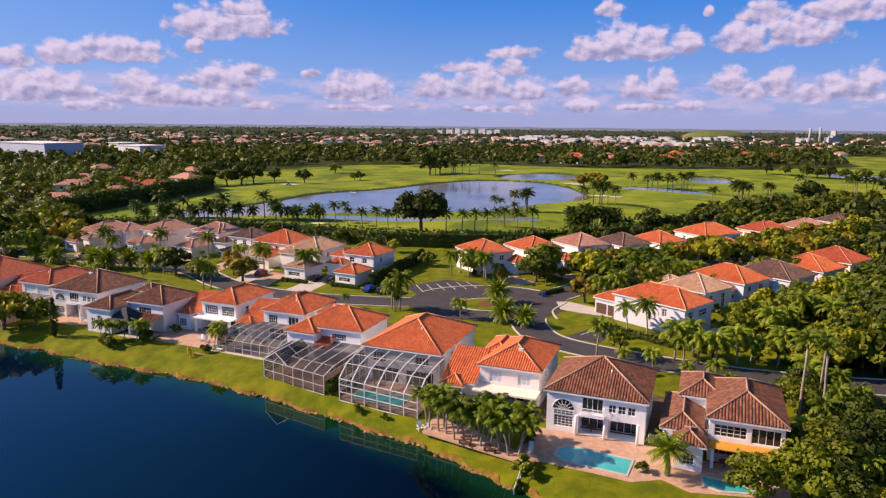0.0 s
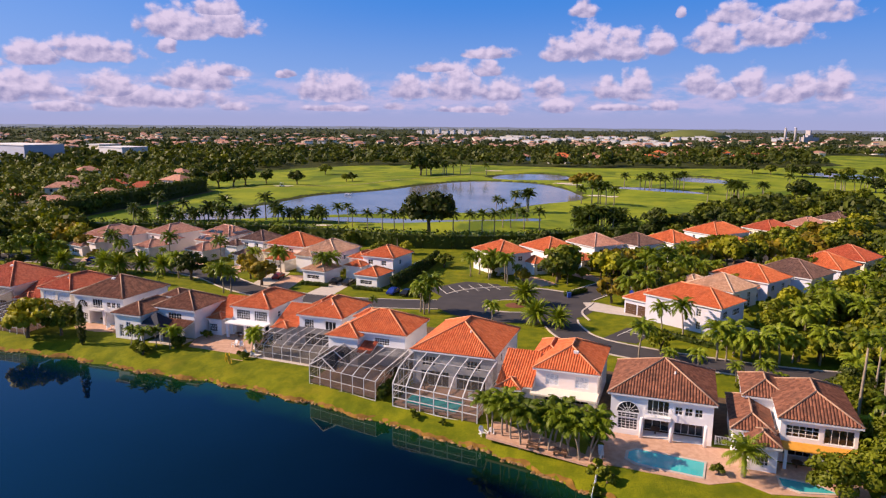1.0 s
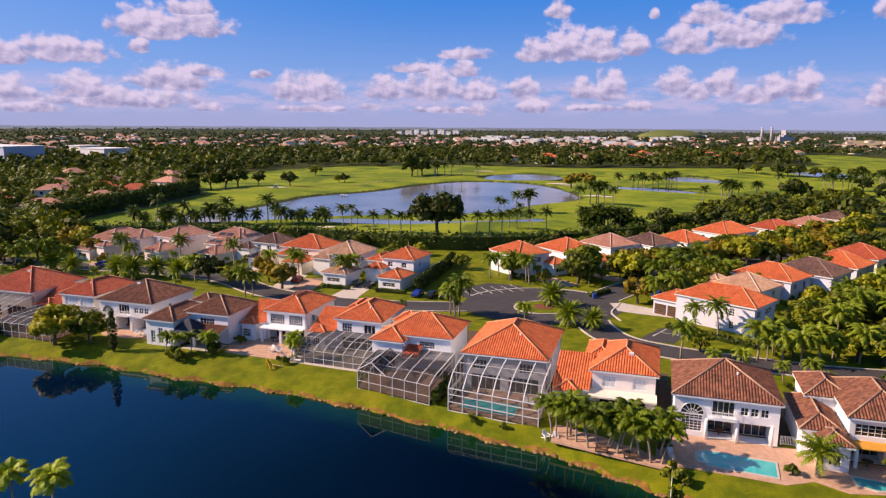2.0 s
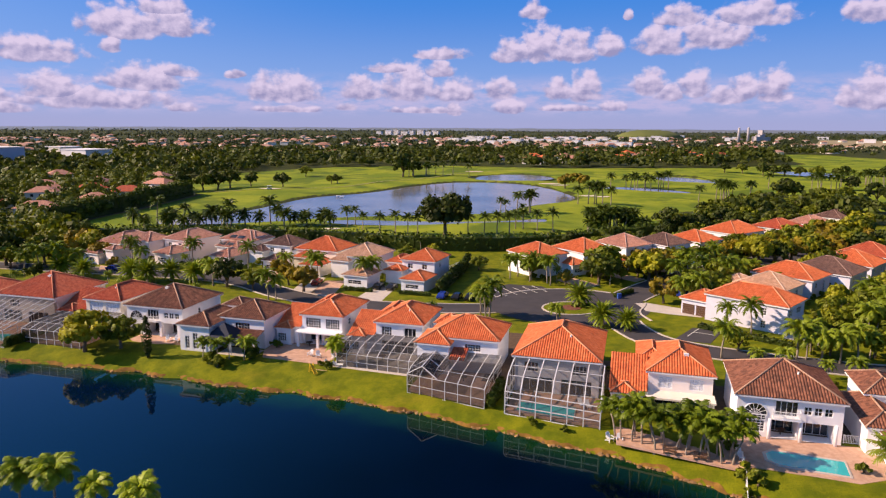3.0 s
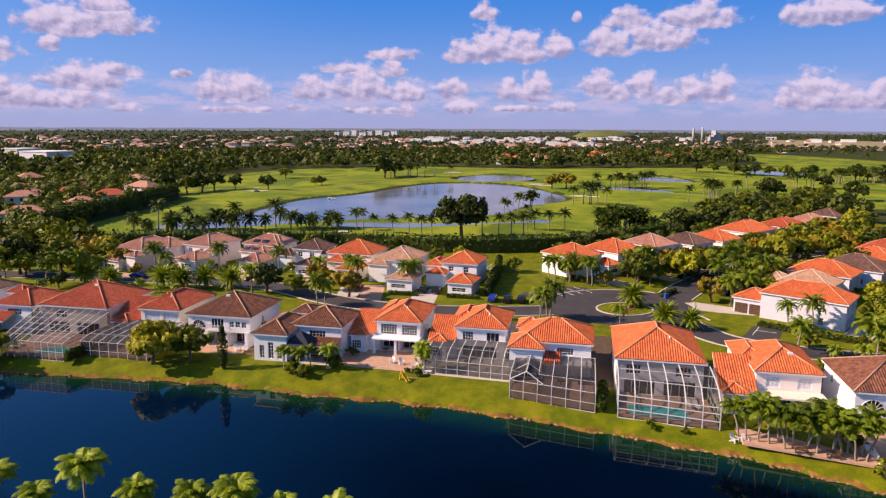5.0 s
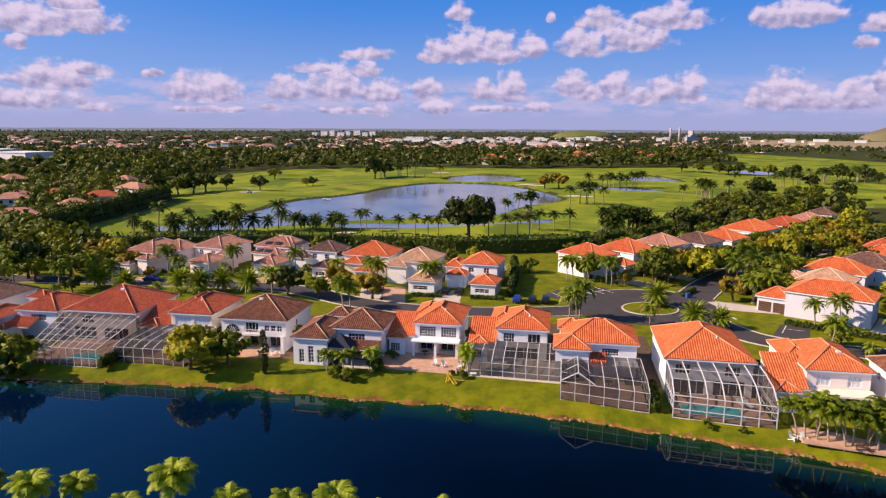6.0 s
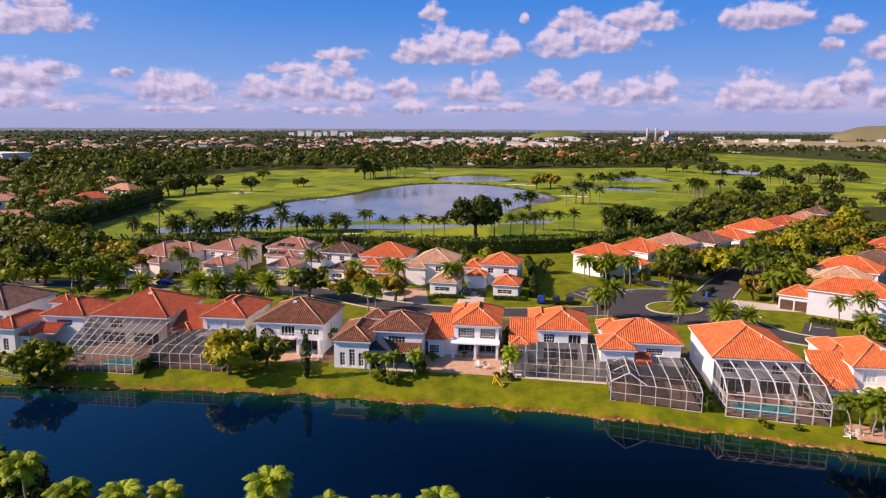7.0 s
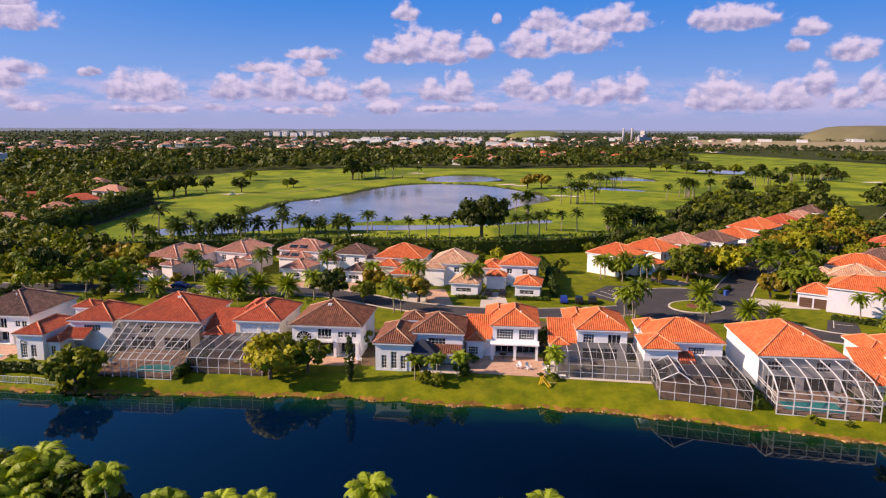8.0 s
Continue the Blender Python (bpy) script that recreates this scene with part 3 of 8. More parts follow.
for reach_ in (-0.5, 0.0, 0.14, 0.3):
    px_, py_ = ex, ey
    goal = reach_ + (wave + 0.06 if reach_ > 0.1 else 0)
    for _ in range(4):
        dd = land_height(px_, py_)[1]
        px_, py_ = px_ + ox * (goal - dd), py_ + oy * (goal - dd)
    zz = land_height(px_, py_)[0] + (0.05 if reach_ < 0.25 else 0.0)
    rows_.append(np.stack([px_, py_, zz], -1))
ne = len(ex)
ei = np.arange(4 * ne).reshape(4, ne)
strip = np.stack([ei[:-1, :-1], ei[:-1, 1:], ei[1:, 1:], ei[1:, :-1]], -1)[:, np.hypot(np.diff(ex), np.diff(ey)) < 1.0].reshape(-1, 4)
tagged(new("bank_edge", mesh_np("bank_edge", np.concatenate(rows_), strip, MUD)), "bare orange-brown earth along the waterline", "bank", kind="structure")
# the lake's surface, a grid that knows how deep the water is
wx, wy = np.meshgrid(np.arange(-300, 46, 2.0), np.arange(4, 240, 2.0))
wd = shore_distance(NEAR_LAKE, wx, wy)
wi = np.arange(wx.size).reshape(wx.shape)
cells = np.stack([wi[:-1, :-1], wi[:-1, 1:], wi[1:, 1:], wi[1:, :-1]], -1).reshape(-1, 4)
cells = cells[wd.ravel()[cells].min(1) < 3.0]
used, cells = np.unique(cells, return_inverse=True)
cells = cells.reshape(-1, 4)
water_me = mesh_np("lake_water", np.stack([wx.ravel()[used], wy.ravel()[used], np.full(len(used), LAKE_Z)], -1), cells, LAKE)
water_me.attributes.new("depth", "FLOAT", "POINT").data.foreach_set("value", np.clip(-wd.ravel()[used] / 11.0, 0, 1).astype(np.float32))
tagged(new("lake_water", water_me), "dark blue still lake water reflecting the houses", "water", kind="structure")
for pond_poly, what in ((GOLF_LAKE, "pale blue golf course lake mirroring the sky"), (STRIP_POND, "narrow golf pond behind a row of palms"), (FAR_POND, "far golf pond beside a fairway"),
                        (RIGHT_POND, "golf pond among fairways"), (SIDE_POND, "thin golf pond by a row of palms"), (OUTER_POND, "distant pond under trees")):
    flat_polygon("pond_water", [(x + (x - sum(p[0] for p in pond_poly) / len(pond_poly)) * 0.02, y + (y - sum(p[1] for p in pond_poly) / len(pond_poly)) * 0.02) for x, y in pond_poly], POND_Z, POND, what, "water")


# ---- roads, kerbs, drives ----
def ribbon(bm, pts, w, z, closed=False, height=0.0):
    """A strip of width w along pts; with a height it is a raised kerb."""
    n = len(pts)
    left, right = [], []
    for i, (x, y) in enumerate(pts):
        x0, y0 = pts[i - 1] if (i or closed) else pts[i]
        x1, y1 = pts[(i + 1) % n] if (i < n - 1 or closed) else pts[i]
        l = math.hypot(x1 - x0, y1 - y0) or 1
        ox, oy = -(y1 - y0) / l * w / 2, (x1 - x0) / l * w / 2
        left.append(bm.verts.new((x + ox, y + oy, z + height)))
        right.append(bm.verts.new((x - ox, y - oy, z + height)))
    rim = []
    if height:
        rim = [[bm.verts.new((v.co.x, v.co.y, z - 0.05)) for v in side] for side in (left, right)]
    for i in range(n if closed else n - 1):
        j = (i + 1) % n
        bm.faces.new((right[i], right[j], left[j], left[i]))
        if height:
            bm.faces.new((left[i], left[j], rim[0][j], rim[0][i]))
            bm.faces.new((right[j], right[i], rim[1][i], rim[1][j]))


def smooth_line(pts, n=8):
    """A rounded line through the points."""
    out = []
    for i in range(len(pts) - 1):
        p0, p1, p2, p3 = (Vector(pts[max(0, min(len(pts) - 1, k))]) for k in (i - 1, i, i + 1, i + 2))
        for k in range(n):
            t = k / n
            out.append(tuple(0.5 * (2 * p1 + (p2 - p0) * t + (2 * p0 - 5 * p1 + 4 * p2 - p3) * t * t + (3 * p1 - p0 - 3 * p2 + p3) * t ** 3)))
    return out + [tuple(pts[-1])]


def offset_line(pts, d):
    out = []
    for i, (x, y) in enumerate(pts):
        x0, y0 = pts[max(0, i - 1)]
        x1, y1 = pts[min(len(pts) - 1, i + 1)]
        l = math.hypot(x1 - x0, y1 - y0)
        out.append((x - (y1 - y0) / l * d, y + (x1 - x0) / l * d))
    return out


ROADS = [
    ([(-260, 262), (-190, 232), (-138, 212), (-88, 195.5), (-70, 188.5), (-60, 181.5), (-51, 170.5), (-42, 162.6), (-31, 157), (-20, 153.6), (-6, 151.4), (6, 151.5)], 7.4, 0.02),
    ([(27, 154), (46, 172), (75, 192), (118, 212), (170, 240), (240, 290)], 8.5, 0.028),
    ([(24, 146), (22, 134), (26, 122), (44, 110), (66, 102), (110, 96)], 7.0, 0.034),
]
for line, wide, z in ROADS:
    line = smooth_line(line)
    bm = bmesh.new()
    ribbon(bm, line, wide, z)
    road = tagged(part("road", bm, ASPHALT), "dark asphalt street with pale concrete kerbs", "road", kind="structure")
    for side in (-1, 1):
        bm = bmesh.new()
        kerb_line = [p for p in offset_line(line, side * (wide / 2 + 0.15)) if math.hypot(p[0] - 15, p[1] - 152) > 17]
        ribbon(bm, kerb_line, 0.35, 0.0, height=0.15)
        tagged(part("kerb", bm, CONCRETE), "pale concrete road kerb", "kerb", kind="structure")
CIRCLE = [(15 + 17 * math.cos(a * math.tau / 48) * 1.05, 152 + 15.5 * math.sin(a * math.tau / 48)) for a in range(48)]
flat_polygon("road", CIRCLE, 0.042, ASPHALT, "round asphalt turning circle", "road")
flat_polygon("parking_lot", [(-4.6, 166.6), (5.7, 174.2), (13.6, 171.0), (15.5, 164.0), (6, 158), (0, 156)], 0.05, ASPHALT, "small asphalt parking bay with white lines", "parking")
for k in range(6):
    bm = bmesh.new()
    bar(bm, (-1.6 + k * 2.55, 168.2 + k * 0.75, 0.056), (0.1 + k * 2.65, 161.4 + k * 0.75, 0.056), 0.18, 0.01)
    tagged(part("parking_line", bm, LINEPAINT), "white painted parking line", "marking", "parking lines", kind="structure")
arc = [(15 + 18.1 * math.cos(radians(a)), 152 + 15.8 * math.sin(radians(a))) for a in range(42, 150, 4)]
bm = bmesh.new()
ribbon(bm, arc, 0.4, 0.03, height=0.13)
tagged(part("kerb", bm, CONCRETE), "curved pale concrete kerb of the turning circle", "kerb", kind="structure")
arc = [(33.0, 152.5), (31.4, 149.5), (29.2, 146.2), (28.2, 143.0), (28.4, 138.0)]
bm = bmesh.new()
ribbon(bm, smooth_line(arc, 5), 0.4, 0.03, height=0.13)
tagged(part("kerb", bm, CONCRETE), "curved pale concrete kerb beside a drive", "kerb", kind="structure")
island = [(14.5 + 6.2 * math.cos(a * math.tau / 40), 149.5 + 5.4 * math.sin(a * math.tau / 40)) for a in range(40)]
bm = bmesh.new()
ribbon(bm, island, 0.4, 0.03, closed=True, height=0.17)
tagged(part("kerb", bm, CONCRETE), "round concrete kerb of a planted island", "kerb", kind="structure")


def lawn_patch(name, poly, z, label):
    bm = bmesh.new()
    top = [bm.verts.new((x, y, z)) for x, y in poly]
    low = [bm.verts.new((x, y, -0.05)) for x, y in poly]
    bm.faces.new(top)
    for i in range(len(poly)):
        j = (i + 1) % len(poly)
        bm.faces.new((low[i], low[j], top[j], top[i]))
    bmesh.ops.recalc_face_normals(bm, faces=bm.faces)
    ob = part(name, bm, GROUND)
    return tagged(ob, label, "lawn", kind="structure")


lawn_patch("island_lawn", [(14.5 + (x - 14.5) * 0.96, 149.5 + (y - 149.5) * 0.96) for x, y in island], 0.18, "round grass island in the turning circle")

# ---- houses ----
OVER = 0.45                               # how far the eaves stand out
PITCH = math.tan(radians(25.5))
ROW = 0.36                                # spacing of the barrel rows


def tile_plane(bm, uvl, a, e, n, length, run, both=True):
    """One roof slope: rows of barrel tiles that rise from the eave at a along e towards n, cut by the hips."""
    a, e, n = Vector(a), Vector(e), Vector(n)
    cols = max(3, int(length / ROW))
    step = length / cols
    us = []
    for i in range(cols):
        for k, h in ((0.0, 0.0), (0.26, 0.10), (0.5, 0.125), (0.74, 0.10)):
            us.append(((i + k) * step, h))
    us.append((length, 0.0))
    prev = None
    for u, h in us:
        s = min(u, length - u, run) if both else run
        s = max(s, 0.001)
        low = bm.verts.new(a + e * u + Vector((0, 0, h)))
        top = bm.verts.new(a + e * u + n * s + Vector((0, 0, s * PITCH + h)))
        if prev:
            f = bm.faces.new((prev[0], low, top, prev[1]))
            for loop, (uu, vv) in zip(f.loops, ((prev[2], 0), (u, 0), (u, s), (prev[2], prev[3]))):
                loop[uvl].uv = (uu, vv * 1.1)
        prev = (low, top, u, s)


def hip_roof(parent, x0, y0, w, d, z, tone, label=""):
    """A hipped tile roof over the eave rectangle, with fascia boards and caps."""
    run = min(w, d) / 2
    bm = bmesh.new()
    uvl = bm.loops.layers.uv.new("UVMap")
    tile_plane(bm, uvl, (x0, y0, z), (1, 0, 0), (0, 1, 0), w, run)
    tile_plane(bm, uvl, (x0 + w, y0, z), (0, 1, 0), (-1, 0, 0), d, run)
    tile_plane(bm, uvl, (x0 + w, y0 + d, z), (-1, 0, 0), (0, -1, 0), w, run)
    tile_plane(bm, uvl, (x0, y0 + d, z), (0, -1, 0), (1, 0, 0), d, run)
    roof = part("roof", bm, ROOF[tone], parent, label)
    top = z + run * PITCH
    if w <= d:
        p, q = (x0 + w / 2, y0 + run, top), (x0 + w / 2, y0 + d - run, top)
        ends = ((0, p), (1, p), (2, q), (3, q))
    else:
        p, q = (x0 + run, y0 + d / 2, top), (x0 + w - run, y0 + d / 2, top)
        ends = ((0, p), (3, p), (1, q), (2, q))
    corners = ((x0, y0, z), (x0 + w, y0, z), (x0 + w, y0 + d, z), (x0, y0 + d, z))
    for k, tip in ends:
        bm = bmesh.new()
        lift = Vector((0, 0, 0.09))
        tube(bm, [Vector(corners[k]) + lift, Vector(tip) + lift], [0.13, 0.13], 6)
        part("hip_cap", bm, CAP[tone], roof)
    if (Vector(p) - Vector(q)).length > 0.3:
        bm = bmesh.new()
        tube(bm, [Vector(p) + Vector((0, 0, 0.1)), Vector(q) + Vector((0, 0, 0.1))], [0.14, 0.14], 6)
        part("ridge_cap", bm, CAP[tone], roof)
    bm = bmesh.new()
    for a, b, c, e in ((x0 + 0.04, x0 + w - 0.04, y0 + 0.04, y0 + 0.16), (x0 + 0.04, x0 + w - 0.04, y0 + d - 0.16, y0 + d - 0.04),
                       (x0 + 0.04, x0 + 0.16, y0 + 0.161, y0 + d - 0.161), (x0 + w - 0.16, x0 + w - 0.04, y0 + 0.161, y0 + d - 0.161)):
        box(bm, a, b, c, e, z - 0.24, z - 0.012)
    box(bm, x0 + 0.17, x0 + w - 0.17, y0 + 0.17, y0 + d - 0.17, z - 0.12, z - 0.04)
    part("fascia", bm, WHITE, roof, "white painted fascia and soffit")
    return roof


def face_frame(w, d, face):
    """Origin, way along and way inwards of a wall of a block of w x d."""
    return {"front": ((0, 0), (1, 0), (0, 1)), "right": ((w, 0), (0, 1), (-1, 0)),
            "rear": ((w, d), (-1, 0), (0, -1)), "left": ((0, d), (0, -1), (1, 0))}[face]


def wall_face(bm, x0, y0, w, d, h, face, holes, z0=0.0):
    """One outside wall with its openings cut through it, reveals and all. holes: u, z, width, height, depth."""
    (ox, oy), (ex, ey), (ix, iy) = face_frame(w, d, face)
    length = w if face in ("front", "rear") else d

    def at(u, v, t=0.0):
        return bm.verts.new((x0 + ox + ex * u + ix * t, y0 + oy + ey * u + iy * t, v))
    us = sorted({0.0, length, *[round(v, 3) for o in holes for v in (o[0], o[0] + o[2])]})
    zs = sorted({z0, h, *[round(v, 3) for o in holes for v in (o[1], o[1] + o[3])]})
    for u0, u1 in zip(us, us[1:]):
        for v0, v1 in zip(zs, zs[1:]):
            cu, cv = (u0 + u1) / 2, (v0 + v1) / 2
            if any(o[0] < cu < o[0] + o[2] and o[1] < cv < o[1] + o[3] for o in holes):
                continue
            bm.faces.new((at(u0, v0), at(u1, v0), at(u1, v1), at(u0, v1)))
    for u, v, a, b, t in (o[:5] for o in holes):
        for (p, q), (r, s) in (((u, v), (u + a, v)), ((u + a, v), (u + a, v + b)), ((u + a, v + b), (u, v + b)), ((u, v + b), (u, v))):
            bm.faces.new((at(p, q), at(p, q, t), at(r, s, t), at(r, s)))
        if t > 1.0:
            bm.faces.new((at(u, v, t), at(u + a, v, t), at(u + a, v + b, t), at(u, v + b, t)))


def window_at(parent, x0, y0, w, d, face, u, z, a, b, t, cols, rows, bar_mat=None, proud=0.0, name="window"):
    """A pane with its frame and glazing bars, set t into the wall."""
    (ox, oy), (ex, ey), (ix, iy) = face_frame(w, d, face)
    m = Matrix(((ex, ix, 0, x0 + ox + ex * u + ix * t), (ey, iy, 0, y0 + oy + ey * u + iy * t), (0, 0, 1, z), (0, 0, 0, 1)))
    bm = bmesh.new()
    box(bm, 0.03, a - 0.03, 0.0, 0.03, 0.03, b - 0.03, m)
    pane = part(name, bm, GLASS, parent)
    bm = bmesh.new()
    fw = 0.08
    box(bm, 0, a, -0.06, -0.005, 0, fw, m)
    box(bm, 0, a, -0.06, -0.005, b - fw, b, m)
    box(bm, 0, fw, -0.06, -0.005, fw, b - fw, m)
    box(bm, a - fw, a, -0.06, -0.005, fw, b - fw, m)
    for i in range(1, cols):
        box(bm, a * i / cols - 0.035, a * i / cols + 0.035, -0.05, -0.006, fw, b - fw, m)
    for i in range(1, rows):
        box(bm, fw, a - fw, -0.048, -0.007, b * i / rows - 0.03, b * i / rows + 0.03, m)
    part("window_frame" if name == "window" else "door_frame", bm, bar_mat or WHITE, pane)
    return pane


def arch_window(parent, x0, y0, u, z, r, mat=None):
    """A half-round fanlight on a front wall."""
    bm = bmesh.new()
    n = 14
    c = bm.verts.new((x0 + u, y0 - 0.03, z))
    ring = [bm.verts.new((x0 + u + r * math.cos(math.pi * k / n), y0 - 0.03, z + r * math.sin(math.pi * k / n))) for k in range(n + 1)]
    rim = [bm.verts.new((v.co.x, y0 + 0.05, v.co.z)) for v in ring]
    for k in range(n):
        bm.faces.new((c, ring[k], ring[k + 1]))
        bm.faces.new((ring[k + 1], ring[k], rim[k], rim[k + 1]))
    pane = part("window", bm, GLASS, parent, "half-round fanlight window")
    bm = bmesh.new()
    tube(bm, [(x0 + u + r * math.cos(math.pi * k / n), y0 - 0.05, z + r * math.sin(math.pi * k / n)) for k in range(n + 1)], [0.06] * (n + 1), 4)
    tube(bm, [(x0 + u + r * 0.45 * math.cos(math.pi * k / n), y0 - 0.05, z + r * 0.45 * math.sin(math.pi * k / n)) for k in range(n + 1)], [0.03] * (n + 1), 4)
    for k in range(1, 7):
        a = math.pi * k / 7
        bar(bm, (x0 + u + r * 0.1 * math.cos(a), y0 - 0.05, z + r * 0.1 * math.sin(a)), (x0 + u + r * math.cos(a), y0 - 0.05, z + r * math.sin(a)), 0.05)
    bar(bm, (x0 + u - r, y0 - 0.05, z), (x0 + u + r, y0 - 0.05, z), 0.08)
    part("window_frame", bm, mat or WHITE, pane)


HOUSES = {}
FOOT = []                                 # what the houses cover, for planting round them


def house(key, label, corner, yaw, tone, blocks, windows=(), wall="white", group="houses", base=0.0):
    """A house: blocks of (x, y, w, d, eave height) by the eaves, the first at the eave corner given.
    windows: block, face, u, z, width, height, columns, rows[, depth]."""
    ob = empty("house", pose(corner[0], corner[1], base, 0, 0, yaw), label, "house", group)
    HOUSES[key] = ob
    back_m = ob.matrix_world.inverted()
    for i, (x, y, w, d, z, *low) in enumerate(blocks):
        FOOT.append((back_m, x, x + w, y, y + d))
        wx, wy, ww, wd = x + OVER, y + OVER, w - 2 * OVER, d - 2 * OVER
        z0 = low[0] if low else -0.4
        bm = bmesh.new()
        for face in ("front", "right", "rear", "left"):
            holes = [(o[2], o[3], o[4], o[5], o[8] if len(o) > 8 else 0.18) for o in windows if o[0] == i and o[1] == face]
            wall_face(bm, wx, wy, ww, wd, z - 0.06, face, holes, z0)
        part("wall", bm, STUCCO[wall], ob)
        hip_roof(ob, x, y, w, d, z, tone)
        for o in windows:
            if o[0] != i:
                continue
            t = o[8] if len(o) > 8 else 0.18
            door = o[3] < 0.3
            window_at(ob, wx, wy, ww, wd, o[1], o[2], o[3], o[4], o[5], t - 0.04, o[6], o[7], None if not door or t < 1 else ALU, name="glass_door" if door else "window")
    return ob


def add_box(ob, name, x0, x1, y0, y1, z0, z1, mat, label=""):
    bm = bmesh.new()
    v = box(bm, x0, x1, y0, y1, z0, z1)
    return part(name, bm, mat, ob, label)


def balustrade(ob, x0, x1, y, z, depth=1.0):
    """A small balcony with a slab, rail and uprights."""
    bm = bmesh.new()
    box(bm, x0, x1, y - depth, y, z - 0.18, z)
    slab = part("balcony", bm, STUCCO["white"], ob, "white balcony with a metal railing")
    bm = bmesh.new()
    pts = [(x0 + 0.05, y), (x0 + 0.05, y - depth + 0.05), (x1 - 0.05, y - depth + 0.05), (x1 - 0.05, y)]
    for (a, b), (c, d) in zip(pts, pts[1:]):
        bar(bm, (a, b, z + 0.95), (c, d, z + 0.95), 0.08)
        n = max(1, int(math.hypot(c - a, d - b) / 0.2))
        for k in range(n):
            px_, py_ = a + (c - a) * k / n, b + (d - b) * k / n
            bar(bm, (px_, py_, z), (px_, py_, z + 0.93), 0.04)
    part("railing", bm, WHITE, slab)


def lean_roof(ob, x0, x1, y0, y1, z0, z1, tone, label):
    """A single tiled slope that rises from the front edge y0 to y1."""
    global PITCH
    keep, run = PITCH, y1 - y0
    PITCH = (z1 - z0) / run
    bm = bmesh.new()
    uvl = bm.loops.layers.uv.new("UVMap")
    tile_plane(bm, uvl, (x0, y0, z0), (1, 0, 0), (0, 1, 0), x1 - x0, run, both=False)
    PITCH = keep
    roof = part("lean_roof", bm, ROOF[tone], ob, label)
    bm = bmesh.new()
    for xa in (x0, x1 - 0.1):
        bar(bm, (xa + 0.05, y0, z0 - 0.1), (xa + 0.05, y1, z1 - 0.1), 0.1, 0.16)
    bar(bm, (x0, y0 + 0.05, z0 - 0.1), (x1, y0 + 0.05, z0 - 0.1), 0.1, 0.16)
    part("fascia", bm, WHITE, roof)


def slope_wing(ob, x0, x1, y0, y1, z0, z1, tone, wall="white"):
    """A low side wing under one long tiled slope, with a small hipped bay in front."""
    lean_roof(ob, x0, x1, y0, y1, z0, z1, tone, "long tiled slope over the side wing")
    bm = bmesh.new()
    xa, xb, ya, yb = x0 + 0.3, x1 - 0.05, y0 + 0.4, y1 - 0.1
    k = (z1 - z0) / (y1 - y0)
    za, zb = z0 + 0.4 * k - 0.12, z1 - 0.16
    v = [bm.verts.new(p) for p in ((xa, ya, -0.4), (xb, ya, -0.4), (xb, yb, -0.4), (xa, yb, -0.4), (xa, ya, za), (xb, ya, za), (xb, yb, zb), (xa, yb, zb))]
    for f in ((4, 5, 6, 7), (0, 1, 5, 4), (1, 2, 6, 5), (2, 3, 7, 6), (3, 0, 4, 7)):
        bm.faces.new([v[i] for i in f])
    part("wing_wall", bm, STUCCO[wall], ob)
    hip_roof(ob, x0 + 0.2, y0 - 1.3, (x1 - x0) * 0.72, (x1 - x0) * 0.8, z0 - 0.05, tone)
    window_at(ob, xa, y0 - 1.0, xb - xa, 4.0, "front", 0.5, 0.7, 1.7, 1.5, 0.02, 4, 3)
    add_box(ob, "bay_wall", x0 + 0.55, x0 + 0.2 + (x1 - x0) * 0.72 - 0.35, y0 - 0.97, y0 + 0.39, -0.4, z0 - 0.2, STUCCO[wall])


YAW = -22.0
TWO = 5.6
# the white house with a fan window, loggias and a pool
w11 = [(0, "front", 1.0, 0.7, 2.5, 1.5, 5, 4), (0, "front", 4.6, 3.15, 2.7, 2.0, 4, 1), (0, "front", 8.0, 3.55, 0.95, 1.1, 2, 2), (0, "front", 9.2, 3.55, 0.95, 1.1, 2, 2),
       (0, "front", 10.4, 3.55, 0.95, 1.1, 2, 2), (0, "front", 4.2, 0.02, 3.2, 2.5, 3, 1, 2.6), (0, "front", 8.0, 0.02, 3.6, 2.5, 4, 1, 2.6),
       (0, "left", 3.0, 3.4, 1.0, 1.2, 2, 2), (0, "right", 5.0, 3.4, 1.0, 1.2, 2, 2)]
h = house("F11", "white two-storey house with brown clay tile roof, fan window and loggias", (17.0, 85.5), YAW, "brown", [(0, 0, 13.5, 13.5, TWO)], w11)
arch_window(h, OVER, OVER, 2.25, 3.1, 1.45)
add_box(h, "arch_base", OVER + 0.85, OVER + 3.65, OVER - 0.1, OVER - 0.002, 2.98, 3.09, WHITE)
window_at(h, OVER, OVER - 0.09, 12.6, 12.6, "front", 0.95, 2.35, 2.6, 0.7, 0.06, 5, 2)
balustrade(h, OVER + 4.3, OVER + 7.6, OVER - 0.004, 3.05)
for cx in (OVER + 4.0, OVER + 7.7, OVER + 11.8):
    bm = bmesh.new()
    tube(bm, [(cx, OVER - 0.5, -0.1), (cx, OVER - 0.5, 2.75)], [0.22, 0.2], 10)
    part("column", bm, STUCCO["white"], h)
